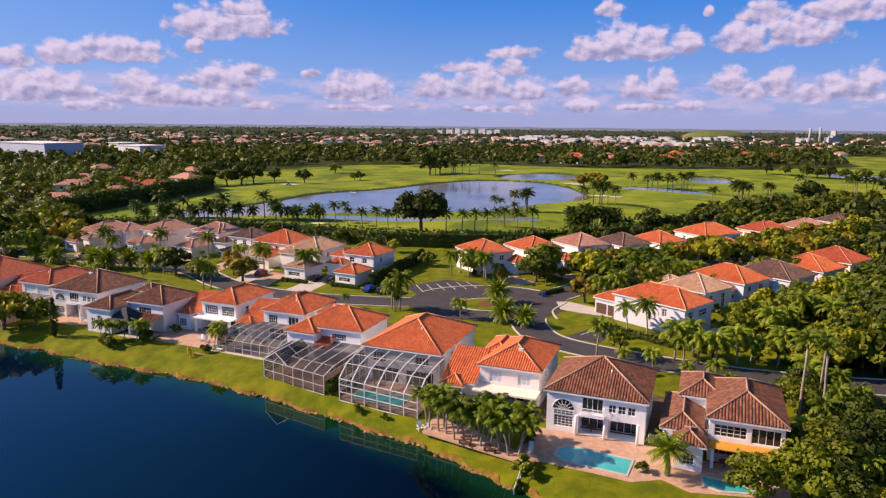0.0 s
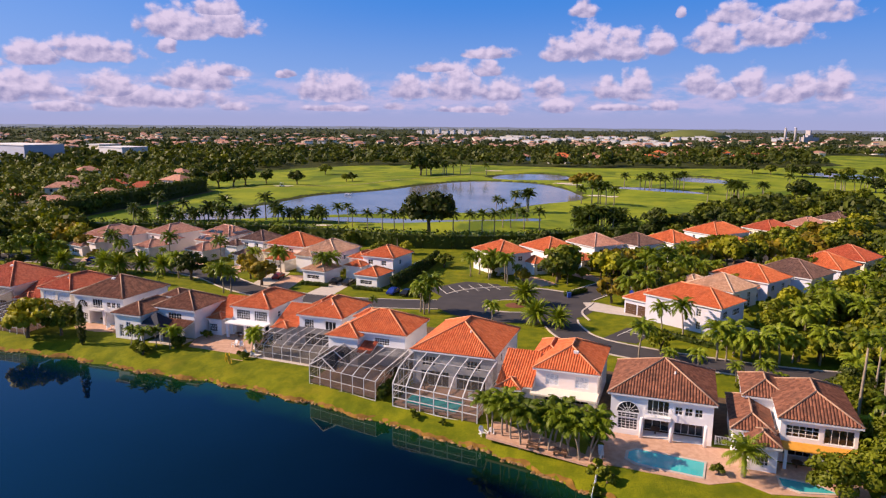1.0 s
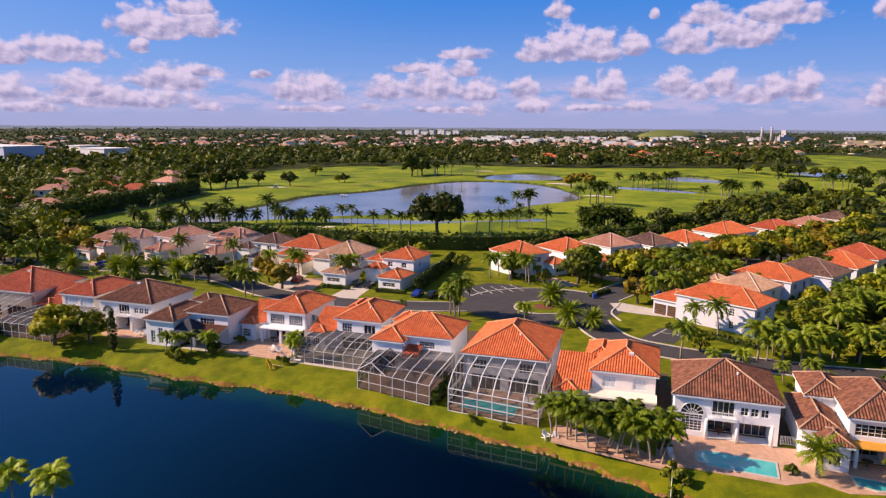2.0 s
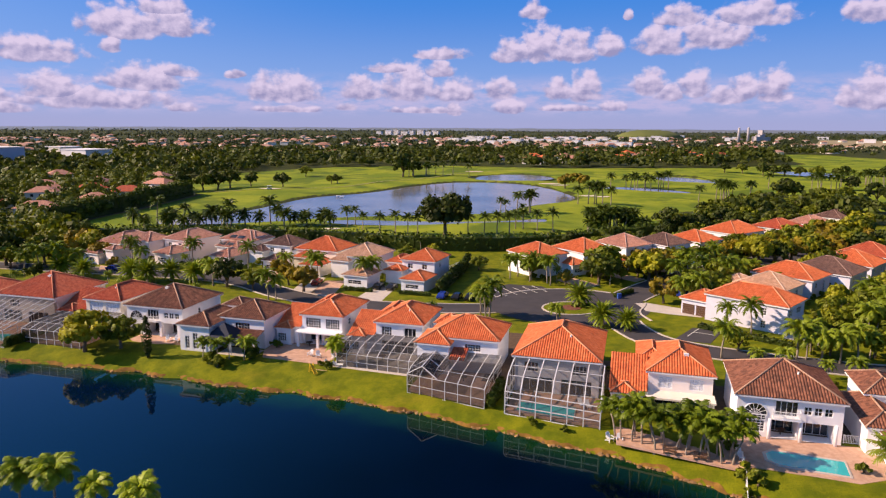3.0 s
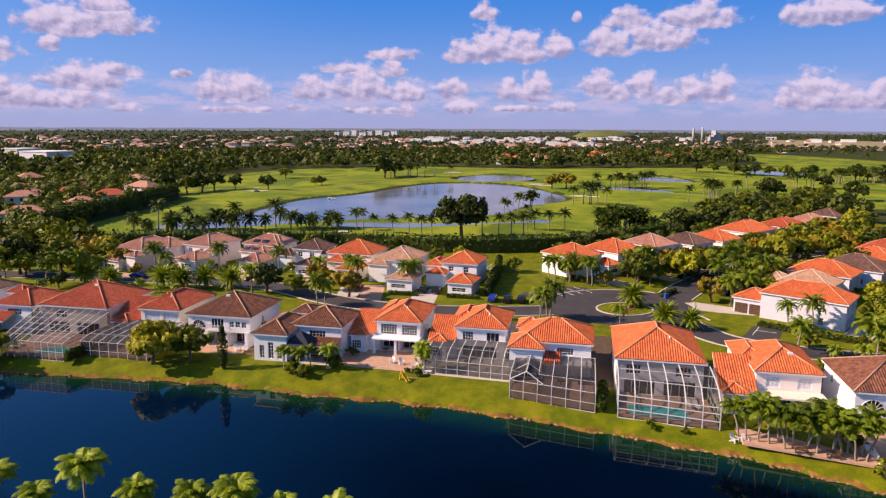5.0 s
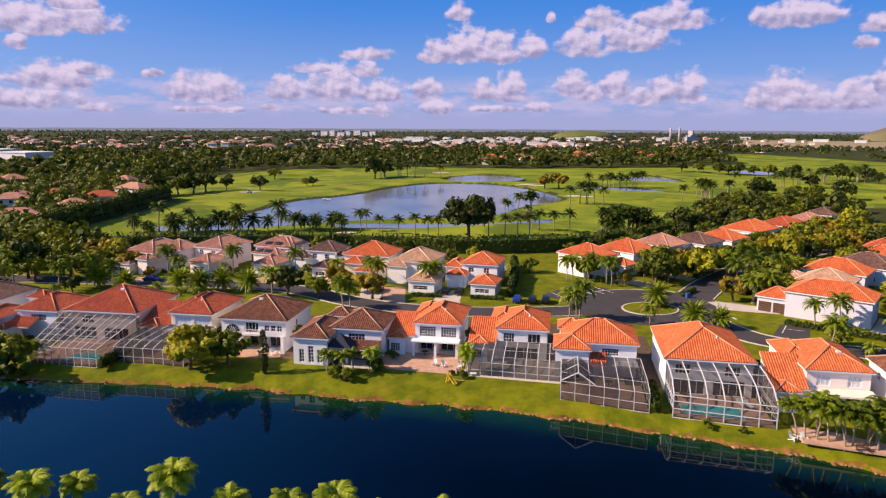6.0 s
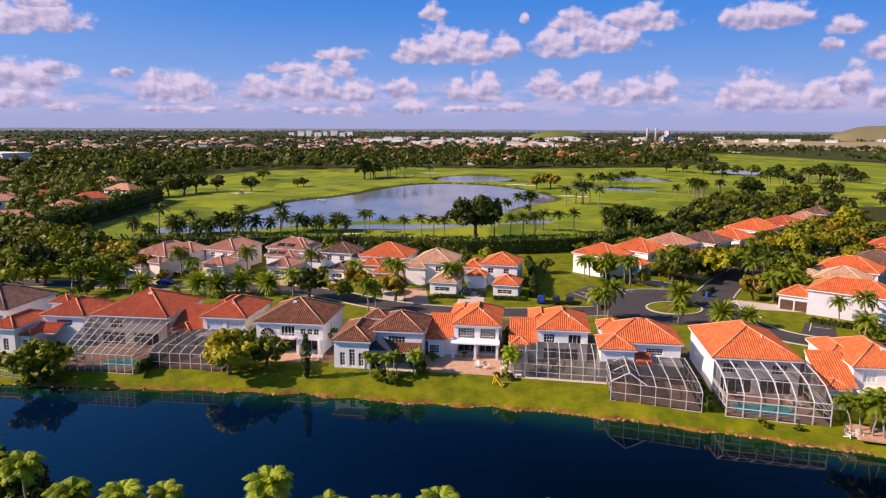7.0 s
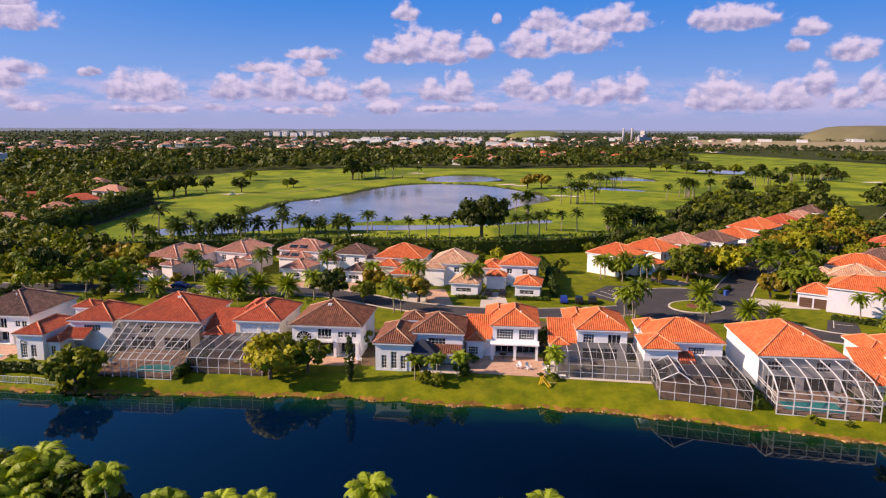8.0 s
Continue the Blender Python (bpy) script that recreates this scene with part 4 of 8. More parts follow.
# its brown-roofed neighbour with a polygonal bay
w12 = [(0, "front", 0.6, 3.3, 3.6, 1.5, 5, 3), (0, "front", 4.7, 3.0, 3.2, 1.9, 4, 1), (0, "front", 0.5, 0.05, 3.4, 2.2, 4, 1, 2.2), (0, "front", 4.4, 0.05, 3.4, 2.2, 4, 1, 2.2),
       (2, "front", 0.9, 0.7, 1.3, 1.4, 3, 3), (2, "right", 0.5, 0.7, 0.8, 1.4, 2, 3), (2, "left", 0.5, 0.7, 0.8, 1.4, 2, 3)]
h = house("F12", "white house with weathered brown clay tile roofs and a bay", (35.1, 76.8), YAW, "brown",
          [(0, 0, 9.2, 14.0, TWO), (-5.2, -0.6, 5.2, 12.0, 3.7), (-3.6, -3.6, 4.0, 5.0, 3.3), (-3.5, 7.0, 6.0, 9.0, 5.3)], w12)
add_box(h, "awning", 0.5, 9.1, -1.9, OVER - 0.004, 2.62, 2.74, CLOTH, "flat ochre canvas awning over the porch")
for cx in (1.0, 4.8, 8.6):
    add_box(h, "column", cx - 0.18, cx + 0.18, -1.6, -1.25, -0.3, 2.5, STUCCO["white"])
# orange-roofed house behind the row of palms
w10 = [(0, "front", 1.4, 3.2, 1.9, 1.7, 3, 2), (0, "front", 5.6, 3.2, 1.9, 1.7, 3, 2), (0, "front", 1.0, 0.05, 6.5, 2.2, 5, 1, 2.0), (0, "right", 4.0, 3.2, 1.0, 1.2, 2, 2)]
h = house("F10", "blush house with orange clay tile roof and a terrace", (8.8, 94.9), YAW, "orange",
          [(0, 0, 9.6, 13.5, TWO), (-1.4, 5.5, 5.0, 9.0, 5.4)], w10, "pinkish")
slope_wing(h, -4.9, 0.42, -1.8, 5.4, 3.2, 6.3, "orange", "pinkish")
add_box(h, "terrace_slab", 0.2, 9.4, -2.6, OVER - 0.004, 2.55, 2.8, STUCCO["cream"], "cream terrace slab over the loggia")
for cx in (0.5, 4.8, 9.0):
    add_box(h, "column", cx - 0.2, cx + 0.2, -2.4, -2.0, -0.5, 2.55, STUCCO["cream"])
# house with the tall pool enclosure
w9 = [(0, "front", 1.2, 0.02, 4.6, 2.4, 4, 1), (0, "front", 7.0, 0.02, 4.6, 2.4, 4, 1), (0, "front", 1.4, 3.2, 2.2, 1.5, 4, 2), (0, "front", 8.6, 3.2, 2.2, 1.5, 4, 2),
      (0, "right", 5.0, 3.3, 1.1, 1.2, 2, 2), (0, "right", 9.0, 3.3, 1.1, 1.2, 2, 2)]
house("F9", "white house with a wide orange clay tile hip roof", (-8.7, 103.6), YAW, "orange", [(0, 0, 13.5, 17.0, TWO)], w9)
# house with the gabled low enclosure
w8 = [(0, "front", 6.2, 3.5, 2.7, 1.2, 6, 3), (1, "front", 1.0, 0.1, 3.0, 2.3, 3, 1)]
h = house("F8", "white house with several orange clay tile hip roofs", (-15.9, 112.6), YAW, "orange",
          [(-5.4, 0.0, 12.6, 11.0, TWO), (-6.6, -2.2, 6.2, 7.5, 5.0), (-6.0, 7.0, 5.0, 5.0, 5.8)], w8)
lean_roof(h, -0.6, 2.0, -3.0, 0.4, 2.9, 4.0, "red", "dark red clay tile porch slope")
add_box(h, "terrace_slab", 2.2, 6.9, -2.0, OVER - 0.004, 2.5, 2.72, STUCCO["white"])
# house with the rounded low enclosure
w7 = [(0, "front", 1.0, 3.2, 1.9, 1.6, 4, 3), (0, "front", 5.2, 3.0, 2.2, 1.8, 3, 1), (0, "right", 5.0, 3.4, 1.0, 1.2, 2, 2), (0, "front", 1.0, 0.05, 6.0, 2.2, 5, 1)]
h = house("F7", "white house with orange clay tile hip roofs and dark windows", (-29.3, 123.8), YAW, "orange",
          [(0, 0, 9.4, 12.5, TWO), (-1.5, 5.0, 5.0, 9.5, 5.3)], w7)
slope_wing(h, -4.6, 0.42, -0.4, 6.0, 3.2, 6.0, "orange")
# house with the wide paved terrace
w6 = [(0, "front", 0.7, 3.1, 3.0, 1.9, 6, 4), (0, "front", 4.6, 3.1, 2.8, 1.9, 6, 4), (0, "front", 0.5, 0.02, 3.3, 2.4, 3, 1, 2.4), (0, "front", 4.3, 0.02, 3.4, 2.4, 3, 1, 2.4),
      (0, "right", 3.0, 3.3, 1.0, 1.2, 2, 2)]
h = house("F6", "white house with orange clay tile roof and paned windows", (-42.7, 130.0), YAW, "orange",
          [(0, 0, 8.8, 13.0, TWO), (-1.2, 6.0, 5.0, 9.0, 5.3)], w6)
slope_wing(h, -4.5, 0.42, -0.2, 6.2, 3.2, 6.0, "orange")
add_box(h, "terrace_slab", 0.1, 8.6, -1.9, OVER - 0.004, 2.7, 2.92, STUCCO["white"])
for cx in (0.5, 4.4, 8.2):
    add_box(h, "column", cx - 0.22, cx + 0.22, -1.7, -1.26, -0.3, 2.7, STUCCO["white"])
# brown house with the blue awning
w5 = [(0, "front", 1.0, 0.4, 0.9, 2.3, 2, 4), (0, "front", 2.6, 0.4, 1.0, 2.9, 2, 5), (0, "front", 4.2, 0.4, 0.9, 2.3, 2, 4), (1, "front", 3.0, 3.3, 3.0, 1.2, 5, 2), (1, "front", 2.6, 0.05, 3.4, 2.2, 4, 1, 2.0)]
h = house("F5", "white house with dark brown tile hip roofs and tall windows", (-63.8, 128.2), YAW, "brown",
          [(-0.3, 0, 6.9, 12.0, 4.8), (5.0, 4.6, 9.8, 10.5, 5.4), (3.0, 9.5, 4.6, 5.0, 6.2)], w5)
lean_roof(h, 8.6, 14.4, 1.8, 5.0, 2.7, 3.4, "brown", "low brown tile porch roof")
for cx in (9.0, 14.0):
    add_box(h, "column", cx - 0.2, cx + 0.2, 2.0, 2.4, -0.3, 2.65, STUCCO["white"])
bm = bmesh.new()
tri = [bm.verts.new(p) for p in ((5.2, 0.2, 2.9), (10.6, 0.2, 2.9), (10.6, 4.95, 2.9), (5.2, 4.95, 2.9), (7.9, 2.6, 5.1))]
for f in ((0, 1, 4), (1, 2, 4), (2, 3, 4), (3, 0, 4)):
    bm.faces.new([tri[k] for k in f])
low = [bm.verts.new(v.co - Vector((0, 0, 0.3))) for v in tri[:4]]
for k in range(4):
    bm.faces.new((tri[k], low[k], low[(k + 1) % 4], tri[(k + 1) % 4]))
part("awning", bm, AWNING, h, "dark navy canvas awning")
for cx, cy in ((5.4, 0.4), (10.4, 0.4)):
    bm = bmesh.new()
    bar(bm, (cx, cy, -0.3), (cx, cy, 2.6), 0.1)
    part("awning_post", bm, ALU, h)
# dark-roofed white house with a fan window
w4 = [(0, "front", 1.0, 0.5, 2.3, 1.4, 4, 3), (0, "front", 4.6, 3.1, 2.5, 1.9, 4, 1), (0, "front", 8.2, 3.5, 0.95, 1.1, 2, 2), (0, "front", 9.4, 3.5, 0.95, 1.1, 2, 2),
      (0, "front", 10.6, 3.5, 0.95, 1.1, 2, 2), (0, "front", 4.2, 0.02, 3.3, 2.5, 2, 1, 2.6), (0, "front", 8.2, 0.02, 3.4, 2.5, 3, 1, 2.6), (0, "right", 5.0, 3.3, 0.8, 1.2, 1, 2)]
h = house("F4", "white two-storey house with dark brown tile roof and balcony", (-76.7, 140.0), YAW, "brown", [(0, 0, 13.2, 13.5, TWO)], w4)
arch_window(h, OVER, OVER, 2.15, 3.2, 1.4)
balustrade(h, OVER + 4.3, OVER + 7.4, OVER - 0.004, 3.0)
for cx in (OVER + 4.0, OVER + 7.8, OVER + 11.7):
    add_box(h, "column", cx - 0.25, cx + 0.25, OVER - 0.6, OVER - 0.1, -0.3, 2.8, STUCCO["white"])
# red-roofed houses further along the shore
w3 = [(0, "front", 0.8, 3.2, 3.2, 1.8, 4, 2), (0, "front", 4.6, 3.2, 3.2, 1.8, 4, 2), (0, "front", 1.0, 0.05, 6.0, 2.2, 5, 1), (0, "right", 4.0, 3.4, 0.9, 1.1, 2, 2)]
h = house("F3", "pale house with red clay tile hip roofs and terrace", (-86.2, 145.6), YAW, "red",
          [(0, 0, 9.0, 13.5, TWO), (-1.5, 6.0, 5.0, 9.5, 5.4)], w3, "cream")
slope_wing(h, -5.4, 0.42, -0.2, 6.6, 3.2, 6.2, "red", "cream")
add_box(h, "terrace_slab", 0.2, 8.8, -2.2, OVER - 0.004, 2.5, 2.72, STUCCO["white"])
w2 = [(0, "front", 1.2, 0.02, 4.6, 2.4, 4, 1), (0, "front", 7.4, 0.02, 5.0, 2.4, 4, 1), (0, "front", 3.0, 3.2, 2.4, 1.4, 4, 2), (0, "right", 9.0, 3.3, 1.0, 1.2, 2, 2)]
house("F2", "pale house with a wide red clay tile hip roof", (-105.6, 151.6), YAW, "red", [(0, 0, 15.0, 15.0, TWO)], w2, "cream")
w1 = [(1, "front", 0.7, 0.3, 1.2, 2.6, 3, 5), (1, "front", 2.6, 0.5, 1.0, 2.2, 2, 4), (0, "front", 2.6, 3.4, 3.2, 1.2, 6, 2), (2, "front", 0.4, 0.6, 0.9, 1.6, 2, 3)]
h = house("F1", "white house with red clay tile roofs and an arched window", (-115.0, 154.6), YAW, "red",
          [(0, 0, 9.0, 11.0, 5.4), (-5.6, -6.6, 5.8, 11.0, 4.6), (-0.6, -5.4, 3.0, 5.0, 3.0), (-3.0, 6.5, 4.5, 4.5, 6.0)], w1)
arch_window(h, -5.6 + OVER, -6.6 + OVER, 1.3, 2.95, 0.6)
lean_roof(h, 0.0, 5.0, -2.8, 0.4, 2.9, 4.0, "red", "dark red clay tile porch slope")
w0 = [(0, "front", 9.6, 3.4, 1.0, 1.2, 2, 2), (0, "front", 10.9, 3.4, 1.0, 1.2, 2, 2), (0, "front", 5.4, 3.1, 2.6, 1.9, 4, 1), (0, "front", 5.0, 0.05, 3.2, 2.4, 3, 1, 2.4), (0, "front", 9.0, 0.05, 3.0, 2.4, 3, 1, 2.4)]
house("F0", "white two-storey house with dark brown tile hip roof", (-134.0, 163.2), YAW, "dark", [(0, 0, 13.4, 15.0, TWO)], w0)


def window_blind(key, u, z, a, b):
    """A drawn pale blind over the pane of an upper front window."""
    bm = bmesh.new()
    n = int(b / 0.14)
    for k in range(n):
        box(bm, OVER + u + 0.08, OVER + u + a - 0.08, OVER + 0.128, OVER + 0.136, z + 0.08 + (b - 0.16) * k / n, z + 0.08 + (b - 0.16) * (k + 0.92) / n)
    part("window_blind", bm, BLIND, HOUSES[key], "drawn pale slatted window blind")


for key, u, z, a, b in (("F3", 0.8, 3.2, 3.2, 1.8), ("F3", 4.6, 3.2, 3.2, 1.8), ("F10", 1.4, 3.2, 1.9, 1.7), ("F10", 5.6, 3.2, 1.9, 1.7)):
    window_blind(key, u, z, a, b)


def roof_vent(key, x, y, z, wide=False):
    """A white vent pipe or a flat vent on a roof."""
    bm = bmesh.new()
    if wide:
        box(bm, x - 0.35, x + 0.35, y - 0.25, y + 0.25, z - 0.2, z + 0.25)
    else:
        tube(bm, [(x, y, z - 0.3), (x, y, z + 0.35)], [0.12, 0.12], 8)
    part("roof_vent", bm, WHITE, HOUSES[key], "white roof vent")


def on_front(run):
    return TWO + run * PITCH


for key, x, run, wide in (("F4", 6.2, 5.2, True), ("F2", 8.6, 6.0, True), ("F9", 8.4, 4.6, False), ("F11", 8.2, 4.2, False), ("F6", 5.4, 3.4, False), ("F7", 5.8, 3.2, False), ("F3", 5.2, 3.4, False), ("F10", 5.6, 3.6, True), ("F0", 7.2, 5.4, False)):
    roof_vent(key, x, run, on_front(run) + 0.05, wide)

# ---- the second row, the houses across the circle and those on the side street ----
def street_house(key, label, corner, yaw, tone, w, d, wall="white", garage=None, group="houses along the street", z=TWO, extra=()):
    win = [(0, "front", w * 0.16, z - 2.2, 1.4, 1.3, 2, 2), (0, "front", w * 0.56, z - 2.2, 1.4, 1.3, 2, 2), (0, "front", w * 0.58, 0.1, 1.3, 2.3, 2, 3),
           (0, "left", d * 0.25, z - 2.2, 1.1, 1.2, 2, 2), (0, "left", d * 0.6, 0.9, 1.1, 1.3, 2, 2), (0, "right", d * 0.3, z - 2.2, 1.1, 1.2, 2, 2)]
    blocks = [(0, 0, w, d, z)]
    if garage:
        gx0, gy0, gw, gd = garage
        blocks.append((gx0, gy0, gw, gd, 3.1))
        win.append((1, "front", gw * 0.16, 0.9, gw * 0.5, 1.0, 3, 2))
    blocks.extend(extra)
    return house(key, label, corner, yaw, tone, blocks, win, wall, group)


street_house("B1", "pale house with faded red tile roof and arched porch", (-108.5, 216.0), -35, "pink", 10.6, 14.5, "pinkish", (-1.0, -4.6, 7.6, 6.5), extra=[(7.2, -3.2, 4.2, 5.0, 4.4), (3.0, 8.0, 9.5, 9.0, 5.3)])
street_house("B2", "pale house with faded red tile roof and dark garage roof", (-91.0, 219.8), -35, "pink", 10.4, 14.0, "pinkish", (5.6, -8.4, 7.4, 9.0), extra=[(9.6, -1.6, 3.6, 6.0, 4.4)])
street_house("B3", "blush house with stepped pink tile roofs and solar panels", (-74.0, 218.0), -33, "pink", 12.8, 10.5, "pinkish", (7.6, -12.0, 7.4, 9.5), extra=[(2.0, -4.0, 9.0, 6.0, 4.2), (4.5, 3.0, 7.0, 6.0, 6.5)])
street_house("B4", "cream house with brown tile roof and a wing", (-59.5, 207.5), -30, "dark", 9.4, 10.0, "white", (6.4, -9.6, 5.6, 8.0), extra=[(-3.5, -3.0, 5.5, 8.0, 4.0), (8.2, 1.0, 4.0, 7.0, 4.4)])
street_house("B5", "cream house with red tile roof behind street trees", (-50.0, 199.3), -28, "orange", 13.6, 12.6, "cream", (6.6, -8.2, 6.6, 8.6), extra=[(1.5, -3.6, 6.0, 6.0, 4.0)])
street_house("B6", "white house with pale tan tile roofs", (-38.2, 188.0), -28, "tan", 11.4, 13.0, "white", (7.6, -10.4, 7.4, 8.0), extra=[(-1.0, -1.8, 6.0, 7.0, 4.6)])
street_house("B7", "white house with orange tile roofs and a garage", (-21.5, 180.8), -28, "orange", 9.9, 11.2, "white", (4.8, -11.0, 6.8, 8.4), extra=[(-4.6, 0.5, 5.2, 9.0, 4.6), (-3.0, -3.6, 5.4, 5.0, 3.3)])
street_house("M1", "white house with orange tile hip roof by the lawn", (14.7, 180.1), 28, "orange", 11.5, 13.0, "white", (9.0, -3.8, 6.0, 7.0), "houses round the circle")
street_house("M2", "white house with orange tile roof among trees", (28.8, 185.0), 28, "orange", 12.0, 13.0, "white", (8.6, -4.2, 6.0, 7.0), "houses round the circle")
street_house("M3", "white house with pink tile roof among trees", (43.6, 192.5), 28, "pink", 12.0, 12.5, "white", (8.0, -4.0, 6.0, 6.5), "houses round the circle")
street_house("M4", "white house with dark brown tile roof", (56.6, 194.0), 28, "dark", 11.5, 12.5, "white", (7.5, -5.0, 6.0, 7.0), "houses round the circle")
street_house("M5", "white house with orange tile roof and wings", (69.0, 199.0), 28, "orange", 11.5, 12.5, "white", (8.0, -3.6, 6.0, 6.5), "houses round the circle")
street_house("M6", "large white house with orange tile roof", (88.0, 213.0), 28, "orange", 17.0, 13.5, "white", (4.0, -5.0, 8.0, 8.0), "houses round the circle")
street_house("M7", "house with faded red tile roof among trees", (116.0, 232.0), 28, "red", 15.0, 12.5, "cream", None, "houses round the circle", z=4.0)
street_house("M8", "house with pink tile roof among trees", (138.0, 246.0), 28, "pink", 15.0, 12.5, "cream", None, "houses round the circle", z=3.2)
street_house("M9", "house with dark tile roof among trees", (160.0, 262.0), 28, "dark", 15.0, 12.5, "cream", None, "houses round the circle", z=3.2)
w_r1 = [(0, "front", 1.0, 0.05, 2.6, 2.3, 2, 1, 1.6), (0, "front", 4.6, 0.05, 2.6, 2.3, 2, 1, 1.6), (0, "front", 1.0, 3.3, 2.0, 1.4, 4, 2), (0, "front", 5.0, 3.3, 3.0, 1.3, 5, 2),
        (0, "left", 11.2, 3.2, 1.0, 1.5, 2, 3), (0, "left", 11.2, 0.6, 1.0, 1.5, 2, 3)]
house("R1", "white house with orange tile roof and a low garage", (50.2, 125.4), 39, "orange", [(0, 0, 10.6, 17.0, TWO), (1.5, 15.5, 8.0, 7.5, 3.4)], w_r1, "shaded_white", "houses on the side street")
street_house("R2", "house with tan and pink tile roofs", (61.0, 143.5), 36, "tan", 11.5, 12.0, "white", None, "houses on the side street", z=4.3, extra=[(2.0, 10.0, 8.0, 7.0, 3.6), (-3.0, 3.0, 5.0, 7.0, 3.4)])
street_house("R3", "white house with orange tile roof", (73.0, 151.5), 36, "orange", 12.0, 15.0, "shaded_white", (-3.5, 2.0, 5.0, 9.0), "houses on the side street", z=4.5)
street_house("R4", "white house with dark brown tile roof", (85.5, 155.5), 36, "dark", 13.0, 15.0, "shaded_white", None, "houses on the side street", z=4.5)
street_house("R5", "white house with orange tile roof behind palms", (98.5, 165.0), 36, "orange", 13.0, 14.0, "shaded_white", None, "houses on the side street", z=4.5)
street_house("R6", "house with faded red tile roof behind palms", (112.0, 176.0), 36, "red", 13.0, 14.0, "cream", None, "houses on the side street", z=4.5)


# ---- pool enclosures, terraces and pools by the lake ----
def cage(key, label, x0, x1, reach0, reach1, profile, bays, rails=(1.0,), z0=-0.5, width=0.11, skew=0.0, mesh=None):
    """A screened pool cage in front of a house: aluminium beams over the bays, rails and screens.
    profile: (share of the way from the front edge to the house, height)."""
    host, mesh = HOUSES[key], mesh or SCREEN_DARK
    ob = empty("pool_cage", host.matrix_world.copy(), label, "pool cage", "pool cages")

    def at(u, s, z):
        return Vector((x0 + (x1 - x0) * u - skew * s * (1 - u), OVER - 0.06 - (reach0 + (reach1 - reach0) * u) * (1 - s), z))
    for i in range(bays + 1):
        bm = bmesh.new()
        pts = [at(i / bays, s, z) for s, z in profile]
        bar(bm, at(i / bays, 0, z0), pts[0], width)
        for a, b in zip(pts, pts[1:]):
            bar(bm, a, b, width, width * 1.3)
        part("beam", bm, ALU, ob)
    lines = [(s, z) for s, z in profile] + [(0, r) for r in rails] + [(0, z0 + 0.05)]
    for s, z in lines:
        bm = bmesh.new()
        bar(bm, at(0, s, z), at(1, s, z), width * 0.8)
        part("rail", bm, ALU, ob)
    for u in (0, 1):
        bm = bmesh.new()
        n = 4
        for k in range(1, n + 1):
            s = k / n
            top = np.interp(s, [p[0] for p in profile], [p[1] for p in profile])
            bar(bm, at(u, s, z0), at(u, s, float(top)), width * 0.7)
        for r in (*rails, 2.4):
            bar(bm, at(u, 0, r), at(u, 1, r), width * 0.7)
        bar(bm, at(u, 0, 1.0), at(u, 0.5, 2.4), width * 0.6)
        part("side_frame", bm, ALU, ob)
        bm = bmesh.new()
        ring = [at(u, 0, z0 + 0.1)] + [at(u, s, z) for s, z in profile] + [at(u, 1, z0 + 0.1)]
        bm.faces.new([bm.verts.new(p + Vector((0.02 if u else -0.02, 0, -0.03))) for p in ring])
        part("screen", bm, mesh, ob)
    for i in range(bays):
        a, b = i / bays, (i + 1) / bays
        for (s0, h0), (s1, h1) in zip([(0, z0 + 0.1)] + list(profile), profile):
            bm = bmesh.new()
            lift = Vector((0, -0.03, 0.03))
            bm.faces.new([bm.verts.new(p + lift) for p in (at(a, s0, h0), at(b, s0, h0), at(b, s1, h1), at(a, s1, h1))])
            part("screen", bm, mesh, ob)
    return ob, at


def slab(key, name, pts, z, mat, label, category, thick=0.3):
    """A paved area or pool of the given outline, in the axes of a house."""
    bm = bmesh.new()
    m = HOUSES[key].matrix_world
    FOOT.append((m.inverted(), min(p[0] for p in pts), max(p[0] for p in pts), min(p[1] for p in pts), max(p[1] for p in pts)))
    top = [bm.verts.new(m @ Vector((x, y, z))) for x, y in pts]
    low = [bm.verts.new(m @ Vector((x, y, z - thick))) for x, y in pts]
    bm.faces.new(top)
    for i in range(len(pts)):
        j = (i + 1) % len(pts)
        bm.faces.new((low[i], low[j], top[j], top[i]))
    bmesh.ops.recalc_face_normals(bm, faces=bm.faces)
    return tagged(part(name, bm, mat), label, category)


def swimming_pool(key, pts, label, z=0.06):
    m = HOUSES[key].matrix_world
    ob = empty("swimming_pool", m.copy(), label, "swimming pool")
    bm = bmesh.new()
    bm.faces.new([bm.verts.new((x, y, z)) for x, y in pts])
    bmesh.ops.recalc_face_normals(bm, faces=bm.faces)
    part("water", bm, POOL, ob, "clear turquoise pool water")
    bm = bmesh.new()
    ribbon(bm, pts, 0.4, z - 0.06, closed=True, height=0.1)
    part("coping", bm, CONCRETE, ob, "pale stone coping")
    return ob


tall = [(0.0, 2.9), (0.28, 4.5), (0.62, 5.0), (1.0, 5.2)]
cage("F9", "white aluminium pool cage with dark insect screens and sloped roof", 0.5, 13.8, 8.2, 10.2, tall, 6, (0.9, 2.0), width=0.14, mesh=SCREEN)
slab("F9", "pool_deck", [(0.6, 0.3), (13.7, 0.3), (13.7, -9.6), (0.6, -7.7)], 0.02, PAVER, "brick-pink paved pool deck inside the cage", "deck")
swimming_pool("F9", [(2.0, -7.4), (10.2, -8.4), (10.2, -4.0), (2.0, -4.0)], "turquoise rectangular pool inside a screen cage")
low = [(0.0, 2.5), (0.22, 3.1), (1.0, 3.3)]
ob8, at8 = cage("F8", "low white pool cage with dark screens and a gabled end", -5.2, 7.4, 10.2, 13.0, low, 6, (0.9,), width=0.09)
bm = bmesh.new()
